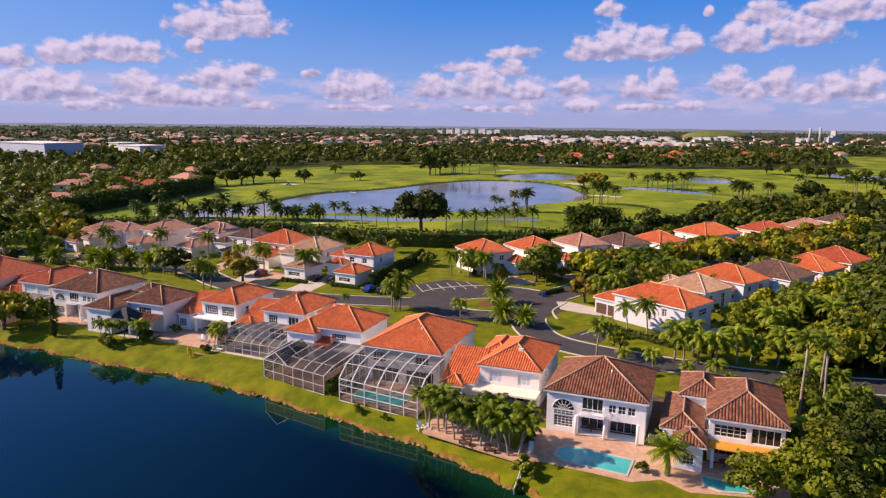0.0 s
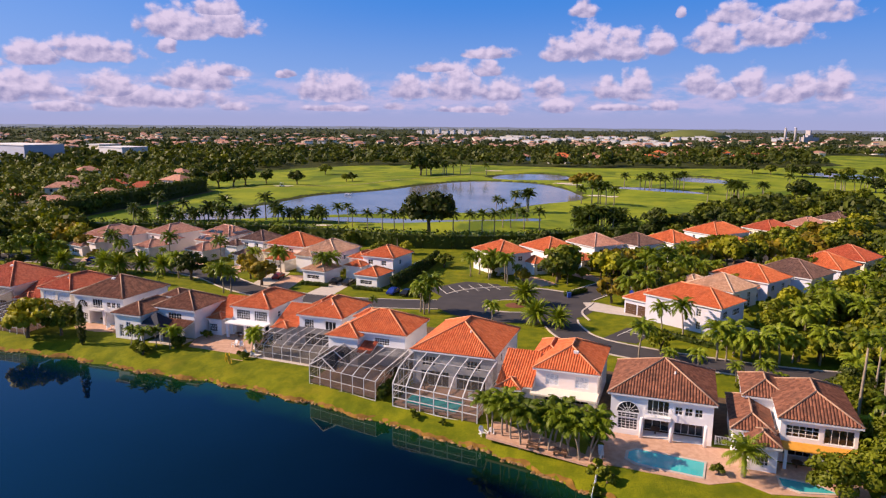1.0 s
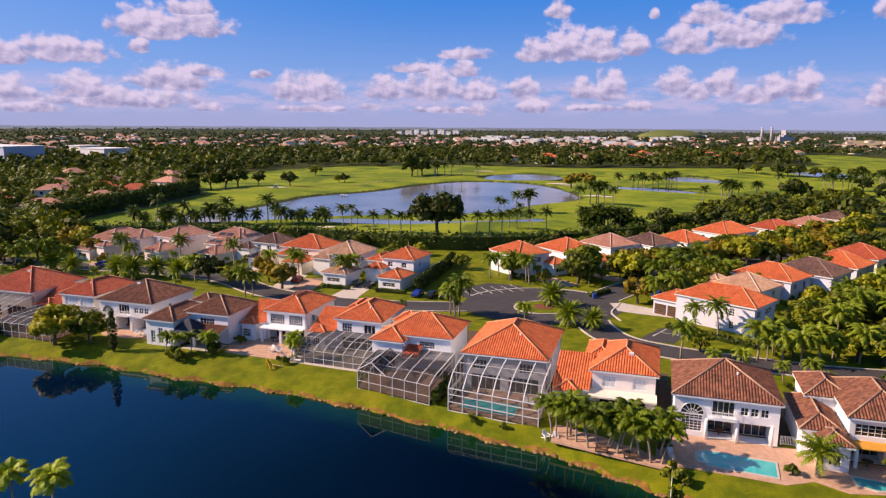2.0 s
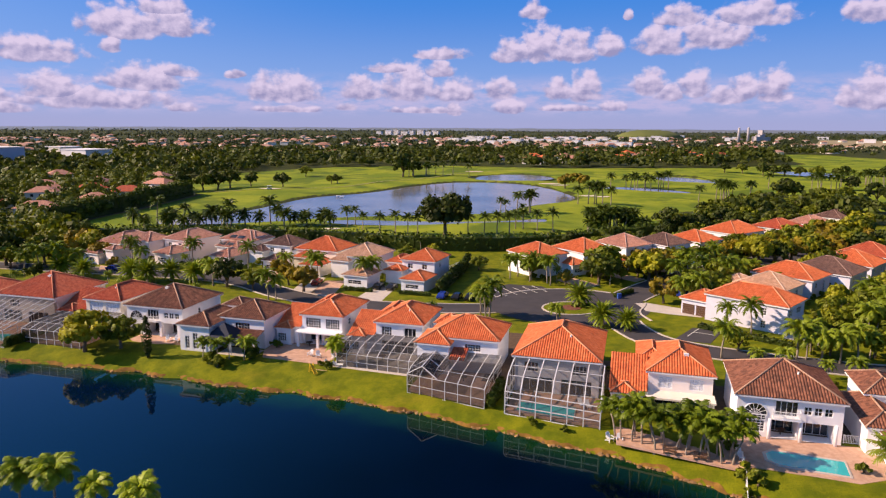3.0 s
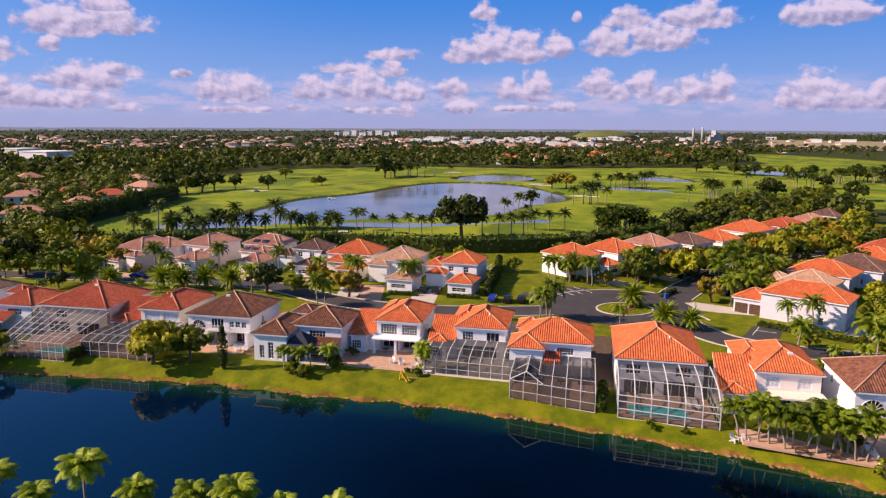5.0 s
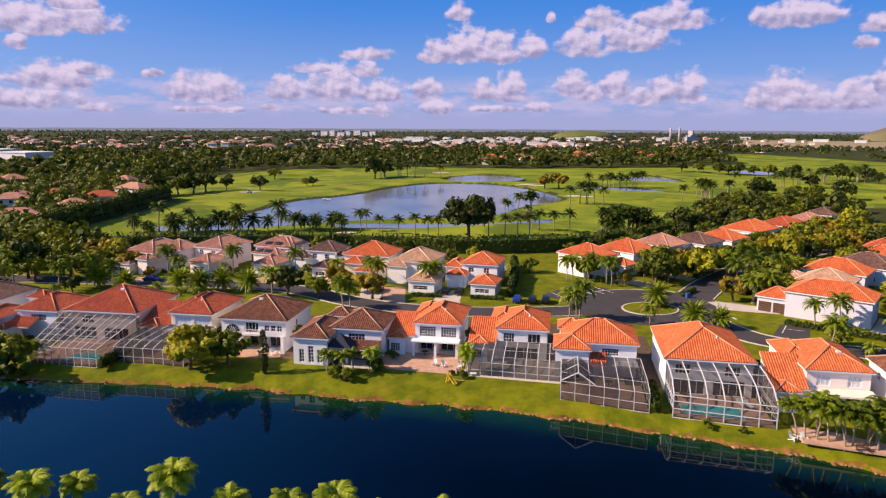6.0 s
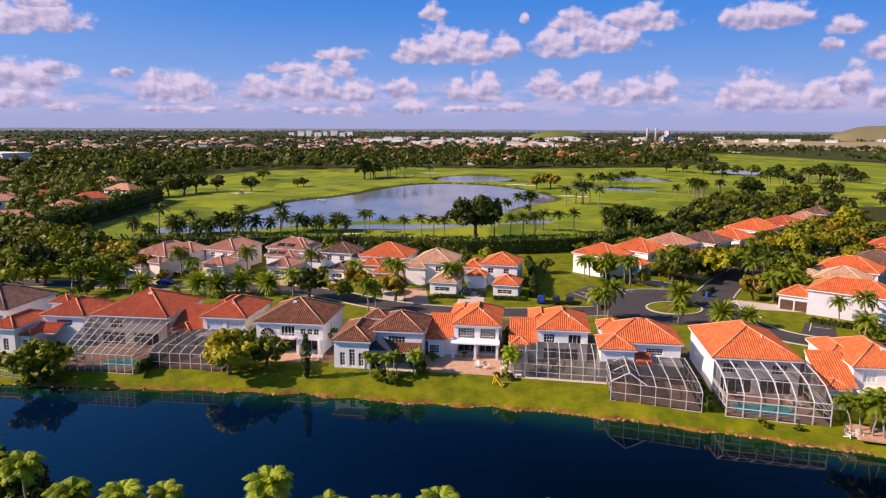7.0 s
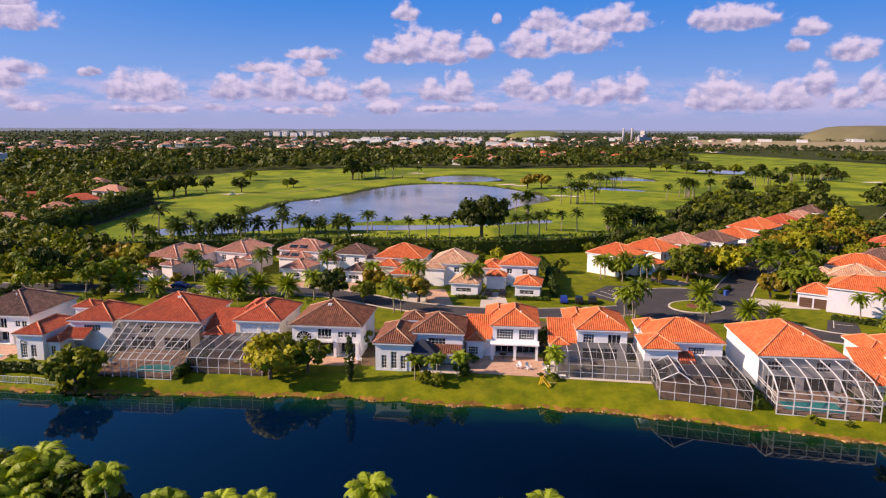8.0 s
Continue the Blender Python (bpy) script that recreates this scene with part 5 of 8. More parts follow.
for s in (0.0, 0.35, 0.7):
    a, b, c = at8(0.0, s, 2.6), at8(0.2, s, 4.2), at8(0.4, s, 2.6)
    bar(bm, a, b, 0.12)
    bar(bm, b, c, 0.12)
bar(bm, at8(0.2, 0, 4.2), at8(0.2, 0.7, 4.2), 0.12)
part("gable_frame", bm, ALU, ob8)
for u0, u1, h0, h1 in ((0.0, 0.2, 2.6, 4.2), (0.2, 0.4, 4.2, 2.6)):
    bm = bmesh.new()
    bm.faces.new([bm.verts.new(p) for p in (at8(u0, 0, h0), at8(u1, 0, h1), at8(u1, 0.7, h1), at8(u0, 0.7, h0))])
    part("screen", bm, SCREEN_DARK, ob8)
slab("F8", "pool_deck", [(-5.1, 0.3), (7.3, 0.3), (7.3, -12.4), (-5.1, -9.7)], 0.02, PAVER, "brown paved deck inside the low cage", "deck")
dome = [(0.0, 2.2), (0.18, 2.8), (0.45, 3.2), (1.0, 3.3)]
cage("F7", "low rounded white pool cage with dark screens", -3.4, 11.4, 8.4, 9.3, dome, 8, (0.9,), width=0.09)
slab("F7", "pool_deck", [(-4.4, 0.3), (12.4, 0.3), (12.4, -9.9), (-4.4, -8.9)], 0.02, CONCRETE, "pale concrete deck under the low cage", "deck")
wide = [(0.0, 2.7), (0.5, 3.9), (1.0, 5.1)]
ob2, at2 = cage("F2", "large white pool cage with a single sloped screen roof", 2.6, 15.4, 12.6, 12.8, wide, 9, (1.1,), width=0.095, skew=2.8, mesh=SCREEN)
bm = bmesh.new()
for s in (0.17, 0.33, 0.67, 0.83):
    bar(bm, at2(0, s, 2.7 + 2.4 * s), at2(1, s, 2.7 + 2.4 * s), 0.08)
part("purlins", bm, ALU, ob2)
slab("F2", "pool_deck", [(0.0, 0.3), (15.3, 0.3), (15.3, -12.2), (2.8, -12.0)], 0.02, PAVER, "paved pool deck inside the large cage", "deck")
swimming_pool("F2", [(8.0, -10.6), (14.2, -10.8), (14.2, -7.6), (11.0, -6.8), (8.0, -7.8)], "turquoise pool inside the large screen cage")
cage("F3", "low white pool cage with dark screens", -3.4, 9.4, 11.8, 11.8, low, 7, (0.9,), width=0.09)
slab("F3", "pool_deck", [(-3.3, 0.3), (9.3, 0.3), (9.3, -11.2), (-3.3, -11.2)], 0.02, PAVER, "paved deck under the low cage", "deck")
# terraces
slab("F11", "patio", [(-1.6, 0.4), (16.4, 0.4), (16.4, -7.6), (12.6, -9.8), (-1.6, -8.4)], 0.03, PAVER, "peach stone patio round the open pool", "patio")
swimming_pool("F11", [(3.2, -6.6), (4.4, -7.6), (6.0, -7.9), (12.0, -8.5), (12.3, -4.4), (6.0, -3.7), (4.2, -3.6), (3.2, -4.6)], "turquoise pool with a round end set in stone", 0.07)
slab("F12", "patio", [(-5.4, 0.0), (9.2, 0.0), (9.2, -6.0), (-1.0, -8.4), (-5.4, -6.0)], 0.042, PAVER, "peach stone patio beside the house", "patio")
swimming_pool("F12", [(0.0, -4.0), (4.0, -4.4), (6.0, -6.0), (2.0, -7.0), (0.2, -6.2)], "small curved turquoise pool in a stone patio", 0.07)
slab("F6", "patio", [(-4.4, 0.2), (9.4, 0.2), (9.4, -9.4), (-2.6, -8.8), (-4.4, -5.0)], 0.03, PAVER, "wide peach paved terrace behind the house", "patio")
slab("F4", "patio", [(3.6, 0.2), (12.8, 0.2), (12.8, -3.2), (10, -4.2), (5.0, -4.0), (3.6, -3.0)], 0.03, PAVER, "rounded peach paved patio", "patio")
slab("F5", "patio", [(7.6, 4.4), (14.6, 4.4), (14.6, 0.2), (7.6, 0.2)], 0.03, CONCRETE, "pale patio under the awning", "patio")
slab("F10", "patio", [(-4.0, 0.2), (11.0, 0.2), (12.4, -15.6), (-3.4, -12.0)], -0.12, PAVER, "brick-red paved yard under palms", "patio")
swimming_pool("F0", [(4.0, -9.0), (12.0, -9.2), (12.0, -5.4), (4.0, -5.4)], "turquoise pool beside a clipped hedge", 0.07)
slab("F0", "patio", [(1.0, 0.2), (13.4, 0.2), (13.4, -10.2), (1.0, -10.2)], 0.02, PAVER, "peach paved patio round a pool", "patio")
slab("R1", "patio", [(-1.5, 0.2), (11.5, 0.2), (11.5, -6.0), (-1.5, -6.0)], 0.03, CONCRETE, "pale patio beside a small pool", "patio")
swimming_pool("R1", [(0.5, -4.8), (6.5, -4.8), (6.5, -2.0), (0.5, -2.0)], "small dark blue pool behind the house", 0.07)
# planted and mulched ground between the front-row houses; its dark sheets stand for gap shade
for k in range(13):
    key = "F%d" % k
    if key in HOUSES:
        slab(key, "mulch_bed", [(-5.2, 2.5), (16.5 if k in (9, 11) else 11.0, 2.5), (16.5 if k in (9, 11) else 11.0, 24.0 if k < 9 else 18.0), (-5.2, 24.0 if k < 9 else 18.0)], 0.008 + 0.003 * k, DARK_GROUND, "dark ground round the house, mulch and painted gap shade", "flower bed", 0.15)
# drives in front of the second row
for key, outline in (("B1", [(-105, 208), (-100.5, 205), (-97.5, 198.6), (-103, 201)]), ("B2", [(-86, 205.5), (-82, 203), (-81.5, 197), (-86.5, 199)]), ("B3", [(-73, 201.5), (-67.5, 199), (-66.5, 191.5), (-72.5, 193.6)]),
                     ("B4", [(-57.5, 195.5), (-53, 193.5), (-55, 182), (-59.5, 185.6)]), ("B5", [(-45.5, 188.6), (-40.8, 186), (-43, 168.8), (-48, 173.0)]), ("B6", [(-40.7, 182.5), (-35.4, 181.6), (-38.4, 164.8), (-43.6, 168.6)]),
                     ("B7", [(-27.6, 176), (-22.4, 174.6), (-27.0, 159.6), (-33.2, 162.0)]), ("M1", [(19, 178), (24, 180.5), (29, 171), (24, 168.4)]), ("M2", [(34, 183), (38.5, 185), (43, 176.6), (39, 173.6)]), ("M3", [(48.5, 190), (53, 192.5), (56.5, 185.6), (52.5, 183.2)])):
    back_m = HOUSES[key].matrix_world.inverted()
    local = [back_m @ Vector((x, y, 0)) for x, y in outline]
    slab(key, "driveway", [(q.x, q.y) for q in local], 0.025, PAVER if key not in ("B5", "B7") else CONCRETE, "pale paved driveway to the street", "driveway", 0.1)
back_m = HOUSES["R1"].matrix_world.inverted()
for name, outline, z, mat, label, what in (("driveway", [(30.6, 152.6), (33.6, 152.6), (39.8, 146.4), (43.2, 141.8), (40.0, 140.0), (34.5, 143.0), (30.4, 146.0)], 0.045, CONCRETE, "curved pale concrete driveway to the garage", "driveway"),
                                           ("parking_bay", [(27.4, 125.6), (34.8, 132.8), (39.2, 129.6), (33.2, 122.6)], 0.04, ASPHALT, "dark asphalt parking bay", "parking")):
    local = [back_m @ Vector((x, y, 0)) for x, y in outline]
    slab("R1", name, [(q.x, q.y) for q in local], z, mat, label, what, 0.1)
for a, b in (((35.6, 132.0), (31.0, 127.4)), ((33.4, 130.0), (36.4, 127.6))):
    bm = bmesh.new()
    bar(bm, (*a, 0.05), (*b, 0.05), 0.16, 0.012)
    tagged(part("parking_line", bm, LINEPAINT), "white painted parking line", "marking", "parking lines", kind="structure")

# garage doors
host = HOUSES["R1"]
for k in range(2):
    bm = bmesh.new()
    for j in range(5):
        box(bm, 1.86, 1.93, 16.6 + k * 3.0, 19.2 + k * 3.0, 0.05 + j * 0.45, 0.46 + j * 0.45)
    part("garage_door", bm, DARKWOOD, host, "brown panelled garage door")
# roof panels on the stepped pink roof
for px_, py_, pz_ in ((4.4, 1.6, TWO + 1.6 * PITCH), (7.4, 1.6, TWO + 1.6 * PITCH), (4.0, -2.6, 4.2 + 1.4 * PITCH), (7.0, -2.6, 4.2 + 1.4 * PITCH)):
    bm = bmesh.new()
    box(bm, -1.2, 1.2, -0.7, 0.7, 0.12, 0.18, pose(px_, py_, pz_, 25.5, 0, 0))
    part("solar_panel", bm, GLASS, HOUSES["B3"], "dark solar panel on the roof")

# ---- plants ----
RNG = np.random.default_rng(11)


def frond_set(count, length, droop, rise, leaflets, wide, stations, rng, blade=0.2):
    """The feather leaves of a palm crown: each a curved rib with two rows of leaflets. Places and triangles."""
    V, Fc, N = [], [], []
    for i in range(count):
        az_ = i * 2.399 + rng.uniform(-0.2, 0.2)
        tilt = rise[0] + (rise[1] - rise[0]) * (i / max(1, count - 1)) + rng.uniform(-0.12, 0.12)
        L = length * rng.uniform(0.85, 1.1)
        out = np.array([math.cos(az_), math.sin(az_), 0.0])
        side = np.array([-math.sin(az_), math.cos(az_), 0.0])
        s = np.linspace(0, 1, stations + 1)
        ang = tilt - droop * s ** 1.4
        step = L / stations
        r = np.concatenate([[0], np.cumsum(np.cos(ang[:-1]) * step)])
        z = np.concatenate([[0], np.cumsum(np.sin(ang[:-1]) * step)])
        rib = out[None] * r[:, None] + np.array([0, 0, 1.0])[None] * z[:, None]
        for k in range(stations):
            a, b = rib[k], rib[k + 1]
            n0 = len(V)
            w = 0.05 * (1 - s[k]) + 0.015
            V += [a - side * w, a + side * w, b + side * w, b - side * w]
            Fc += [(n0, n0 + 1, n0 + 2), (n0, n0 + 2, n0 + 3)]
        for k in range(leaflets):
            f = 0.12 + 0.88 * (k + 0.5) / leaflets
            j = min(int(f * stations), stations - 1)
            p = rib[j] + (rib[j + 1] - rib[j]) * (f * stations - j)
            d = (rib[j + 1] - rib[j]) / step
            reach = wide * math.sin(math.pi * min(0.97, 0.18 + 0.8 * f)) * rng.uniform(0.8, 1.15)
            for sgn in (-1, 1):
                tip = p + side * sgn * reach * 0.8 + d * reach * 0.55 - np.array([0, 0, 1.0]) * reach * rng.uniform(0.25, 0.6)
                n0 = len(V)
                V += [p - d * blade * 0.5, p + d * blade * 0.5, tip]
                Fc.append((n0, n0 + 1, n0 + 2))
    return np.array(V), np.array(Fc)


def palm(name, height, length, count, droop, rise, leaf, label, rng, lean=0.0, thick=0.2, leaflets=11, wide=0.75, stations=5, shaft=True, skirt=False, blade=0.24):
    ob = empty(name, Matrix(), label, "palm")
    bm = bmesh.new()
    pts = [(lean * (k / 5) ** 2, 0.1 * math.sin(k), height * k / 5 - 0.3 * (k == 0)) for k in range(6)]
    tube(bm, pts, [thick * 1.35, thick * 1.02, thick, thick * 0.92, thick * 0.85, thick * 0.72], 7)
    part("trunk", bm, PALMBARK, ob, "pale ringed palm trunk")
    top = Vector(pts[-1])
    if shaft:
        bm = bmesh.new()
        tube(bm, [top - Vector((0, 0, 0.1)), top + Vector((0, 0, 0.5)), top + Vector((0, 0, 1.1))], [thick * 0.8, thick * 0.78, thick * 0.3], 7)
        part("crownshaft", bm, CROWNSHAFT, ob)
        top = top + Vector((0, 0, 0.9))
    V, Fc = frond_set(count, length, droop, rise, leaflets, wide, stations, rng, blade)
    if skirt:
        V2, F2 = frond_set(count // 2, length * 0.7, 0.4, (-0.9, -0.4), leaflets // 2, wide, stations, rng, blade)
        Fc = np.concatenate([Fc, F2 + len(V)])
        V = np.concatenate([V, V2])
    me = mesh_np("crown", V + np.array(top), Fc, LEAF[leaf])
    shared("crown", me, ob)
    return ob


def leaf_cloud(centres, radii, per, size, rng, up=0.25, flat=0.8):
    """Small leaf blades on clumps: places, quads and soft normals that follow the clumps."""
    C = np.repeat(np.array(centres), per, 0)
    R = np.repeat(np.array(radii), per)
    n = len(C)
    d = rng.normal(size=(n, 3))
    d[:, 2] = np.abs(d[:, 2]) * 0.9 - 0.35 + 0.2 * d[:, 2]
    d /= np.linalg.norm(d, axis=1)[:, None]
    P = C + d * (R * rng.uniform(0.72, 1.08, n))[:, None] * np.array([1, 1, flat])
    nrm = d + rng.normal(size=(n, 3)) * 0.55 + np.array([0, 0, up])
    nrm /= np.linalg.norm(nrm, axis=1)[:, None]
    a = np.cross(nrm, rng.normal(size=(n, 3)))
    a /= np.linalg.norm(a, axis=1)[:, None]
    b = np.cross(nrm, a)
    s = (size * rng.uniform(0.6, 1.3, n))[:, None]
    V = np.stack([P - a * s - b * s * 0.6, P + a * s - b * s * 0.6, P + a * s * 0.7 + b * s * 0.7, P - a * s * 0.7 + b * s * 0.7], 1).reshape(-1, 3)
    Fc = np.arange(4 * n).reshape(-1, 4)
    soft = d * 0.75 + nrm * 0.45
    soft /= np.linalg.norm(soft, axis=1)[:, None]
    return V, Fc, np.repeat(soft, 4, 0)


def broadleaf(name, height, spread, leaf, label, rng, trunk=1.5, clumps=26, per=33, size=0.41, category="tree"):
    """A tree with a forked trunk and a crown of many leafy clumps of uneven outline."""
    ob = empty(name, Matrix(), label, category)
    bm = bmesh.new()
    fork = Vector((rng.uniform(-0.2, 0.2), rng.uniform(-0.2, 0.2), trunk))
    r0 = 0.035 * height + 0.06
    tube(bm, [(0, 0, -0.4), (0.03, 0.02, trunk * 0.5), fork], [r0 * 1.3, r0, r0 * 0.85], 7)
    centres, radii = [], []
    limbs = 6 if height > 3 else 2
    for i in range(limbs):
        a = i * math.tau / limbs + rng.uniform(-0.3, 0.3)
        q = rng.uniform(0.45, 0.75)
        end = Vector((math.cos(a) * spread * q, math.sin(a) * spread * q, trunk + (height - trunk) * rng.uniform(0.4, 0.75)))
        mid = fork.lerp(end, 0.5) + Vector((0, 0, 0.25 * (height - trunk) * 0.4))
        tube(bm, [fork, mid, end], [r0 * 0.6, r0 * 0.38, r0 * 0.12], 5)
    part("trunk", bm, BARK, ob)
    for i in range(clumps):
        a, q = rng.uniform(0, math.tau), math.sqrt(rng.uniform(0.02, 1))
        lift = rng.uniform(0, 1)
        dome = math.sqrt(max(0.05, 1 - q * q * 0.85))
        zc = trunk * 0.85 + (height - trunk * 0.85) * (0.22 + 0.66 * lift * dome)
        k = 0.86 if lift > 0.35 else 0.7
        centres.append((math.cos(a) * spread * q * k, math.sin(a) * spread * q * k, zc))
        radii.append(rng.uniform(0.2, 0.36) * spread * (0.8 if q > 0.8 else 1.0))
    V, Fc, N = leaf_cloud(centres, radii, per, size, rng)
    shared("crown", mesh_np("crown", V, Fc, LEAF[leaf], N), ob)
    return ob


def plant(proto, places, rng, turn=True, size=(0.9, 1.12), group=""):
    """Copies of a plant at (x, y, scale)."""
    for x, y, *s in places:
        k = (s[0] if s else 1.0) * rng.uniform(*size)
        z, _ = land_height(np.array([x]), np.array([y]))
        c = copy_thing(proto, pose(x, y, float(z[0]) - 0.02, 0, 0, rng.uniform(0, 360) if turn else 0))
        c.scale = (k, k, k * rng.uniform(0.95, 1.06))
        if group:
            c["group"] = group


def retire(*protos):
    """Removes the patterns that the copies were taken from."""
    for p in protos:
        for o in (*p.children_recursive, p):
            bpy.data.objects.remove(o)


P_DATE = palm("date_palm", 2.2, 3.0, 70, 0.95, (1.45, -0.55), "palmlight", "date palm with a dense crown of stiff green fronds", RNG, thick=0.36, leaflets=20, wide=0.5, shaft=False, blade=0.26)
P_QUEEN = [palm("queen_palm", 4.9, 3.4, 24, 2.3, (1.3, -0.1), "palm", "slender queen palm with drooping green fronds", RNG, lean=l, thick=0.16, leaflets=17, wide=0.8, blade=0.3) for l in (0.3, -0.5)]
# lighter copy of the queen palm, full sun put into its leaf colour
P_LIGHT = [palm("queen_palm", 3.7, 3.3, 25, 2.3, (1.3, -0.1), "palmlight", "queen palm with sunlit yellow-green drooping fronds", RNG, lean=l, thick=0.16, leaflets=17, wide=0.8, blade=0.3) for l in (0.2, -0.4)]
P_ROYAL = palm("royal_palm", 11.0, 2.6, 20, 2.0, (1.35, 0.1), "palm", "tall royal palm with a smooth grey trunk", RNG, thick=0.19, leaflets=11, wide=0.8)
P_GOLF = [palm("coconut_palm", 6.5, 3.5, 18, 1.9, (1.35, -0.1), "palmdark", "coconut palm on the golf course", RNG, lean=l, thick=0.2, leaflets=11, wide=1.0, stations=4, shaft=False, blade=0.42) for l in (0.4, -0.3)]
P_LOW = [palm("coconut_palm", 3.6, 3.7, 24, 1.9, (1.35, -0.3), "palmdark", "low bushy palm beside the golf lake", RNG, lean=l, thick=0.2, leaflets=12, wide=1.1, stations=4, shaft=False, blade=0.45) for l in (0.4, -0.3)]
P_CLUSTER = [palm("christmas_palm", 3.0, 2.3, 15, 2.1, (1.35, 0.3), "palm", "small palm with a leaning trunk in a dense row", RNG, lean=l, thick=0.11, leaflets=13, wide=0.8, blade=0.3) for l in (0.7, -0.6)]
P_FOX = [palm("foxtail_palm", 8.4, 2.7, 23, 2.0, (1.3, 0.0), "foxtail", "foxtail palm with bushy bright green fronds", RNG, lean=l, thick=0.15, leaflets=64, wide=0.95, stations=6, blade=0.17) for l in (0.2, -0.3, 0.5)]
P_THICK = [palm("areca_palm", 3.4, 2.6, 22, 2.0, (1.3, -0.1), "foxtail", "bushy palm in the thicket on the near bank", RNG, lean=l, thick=0.12, leaflets=40, wide=0.8, stations=6, blade=0.15) for l in (0.4, -0.4)]
P_FAN = palm("fan_palm", 2.4, 2.4, 34, 1.2, (1.35, -0.2), "palmlight", "stout fan palm with bright green leaves beside a pool", RNG, thick=0.25, leaflets=9, wide=0.8, shaft=False, blade=0.24)
P_TREE = [broadleaf("shade_tree", 7.0, 4.2, "green", "leafy green shade tree with a rounded crown", RNG) for _ in range(3)]
P_DARK = [broadleaf("oak_tree", 8.0, 4.6, "dark", "dark green spreading oak tree", RNG) for _ in range(2)]
P_LIME = [broadleaf("garden_tree", 6.4, 3.9, "lime", "sunlit yellow-green leafy garden tree", RNG, trunk=1.6) for _ in range(2)]
P_ORANGE = [broadleaf("street_tree", 6.0, 3.4, "orange", "street tree with thinning yellow-orange leaves", RNG, clumps=22, per=34) for _ in range(2)]
P_NEAR = [broadleaf("garden_tree", 6.0, 4.0, l, d, RNG, trunk=1.2, clumps=34, per=84, size=0.21) for l, d in (("green", "dense leafy green tree beside the last garden"), ("dark", "dense dark green tree beside the last garden"), ("green", "dense leafy green tree beside the last garden"))]
P_BUSH = [broadleaf("shrub", 1.7, 1.2, "green", "rounded green garden shrub", RNG, trunk=0.3, clumps=9, per=24, size=0.24, category="shrub") for _ in range(2)]

# by the lake
yellow = broadleaf("yellow_tree", 6.2, 4.4, "yellow", "yellow-leaved tree on the lake bank", RNG, trunk=1.6, clumps=30, per=60, size=0.3)
plant(yellow, [(-80.5, 130.4, 1.2)], RNG, size=(1, 1))
broad_small = broadleaf("bank_tree", 4.8, 3.4, "green", "green tree on the lake bank", RNG, trunk=1.4, clumps=22, per=50, size=0.3)
plant(broad_small, [(-74.4, 130.6, 1.15), (-110.2, 136.0, 1.45)], RNG, size=(1, 1))
retire(yellow, broad_small)
cyp = empty("cypress", pose(-68.3, 125.6, -0.4) @ Matrix.Scale(1.22, 4), "tall narrow dark cypress on the lawn", "tree")
V, Fc, N = leaf_cloud([(0, 0, 0.4 + 0.42 * k) for k in range(14)], [0.62 * math.sin(math.pi * (k + 2) / 17) + 0.06 for k in range(14)], 34, 0.17, RNG, flat=1.2)
shared("crown", mesh_np("crown", V, Fc, LEAF["dark"], N), cyp)
bm = bmesh.new()
tube(bm, [(0, 0, -0.2), (0, 0, 4.5)], [0.12, 0.04], 6)
part("trunk", bm, BARK, cyp)
row = [(2.2, 86.0), (3.4, 85.2), (4.4, 84.4), (5.2, 82.6), (6.4, 82.8), (7.4, 81.4), (8.6, 80.8), (9.6, 79.8), (10.8, 79.6), (11.8, 78.2), (13.0, 77.8), (5.8, 84.6), (8.4, 82.6), (11.0, 81.0), (4.0, 86.4), (7.0, 84.4), (9.6, 82.2), (12.2, 80.0), (1.8, 87.2), (13.4, 79.2)]
for k, p in enumerate(row):
    plant(P_CLUSTER[k % 2], [(*p, 1.18)], RNG, group="row of small palms")
plant(P_FAN, [(29.6, 73.2, 1.25)], RNG, size=(1, 1))
for k, p in enumerate([(-58.2, 122.4, 0.8), (-55.6, 121.0, 0.75), (-57.0, 123.6, 0.7), (-54.0, 122.4, 0.7)]):
    plant(P_CLUSTER[k % 2], [p], RNG, group="garden palms")
plant(P_BUSH[0], [(-57.0, 121.2, 1.2), (-55.4, 119.8, 1.4), (-112.4, 136.4, 1.5), (-108.6, 135.2, 1.4), (-8.0, 92.4, 0.7), (-4.2, 90.2, 0.6), (13.2, 75.4, 1.2), (14.0, 74.0, 1.0), (12.4, 73.0, 0.9)], RNG)
plant(P_BUSH[1], [(-49.8, 122.8, 1.5), (-50.4, 121.8, 1.2), (-37.0, 115.8, 1.0), (-46.6, 127.8, 1.0), (15.0, 83.4, 1.1), (14.4, 81.4, 1.2), (27.2, 74.2, 0.9)], RNG)
for k, p in enumerate([(-51.3, 121.6, 0.75), (-50.6, 122.6, 0.7), (-36.0, 117.6, 0.85), (-35.4, 118.6, 0.75)]):
    plant(P_THICK[k % 2], [p], RNG, group="bamboo-like garden palms")
for k, p in enumerate([(-91.4, 78.6, 0.9), (-87.3, 77.2, 0.92), (-84.2, 79.4, 0.86), (-92.8, 81.4, 0.86), (-74.4, 74.5, 1.06), (-69.6, 72.8, 0.93), (-64.1, 70.8, 0.88), (-60.4, 69.4, 1.05), (-56.0, 67.5, 0.84), (-51.5, 65.8, 0.93), (-79.0, 75.0, 0.8), (-66.5, 68.0, 0.75), (-97.4, 86.0, 0.98)]):
    plant(P_FOX[k % 3], [p], RNG, size=(0.93, 0.97), group="foxtail palms on the near bank")
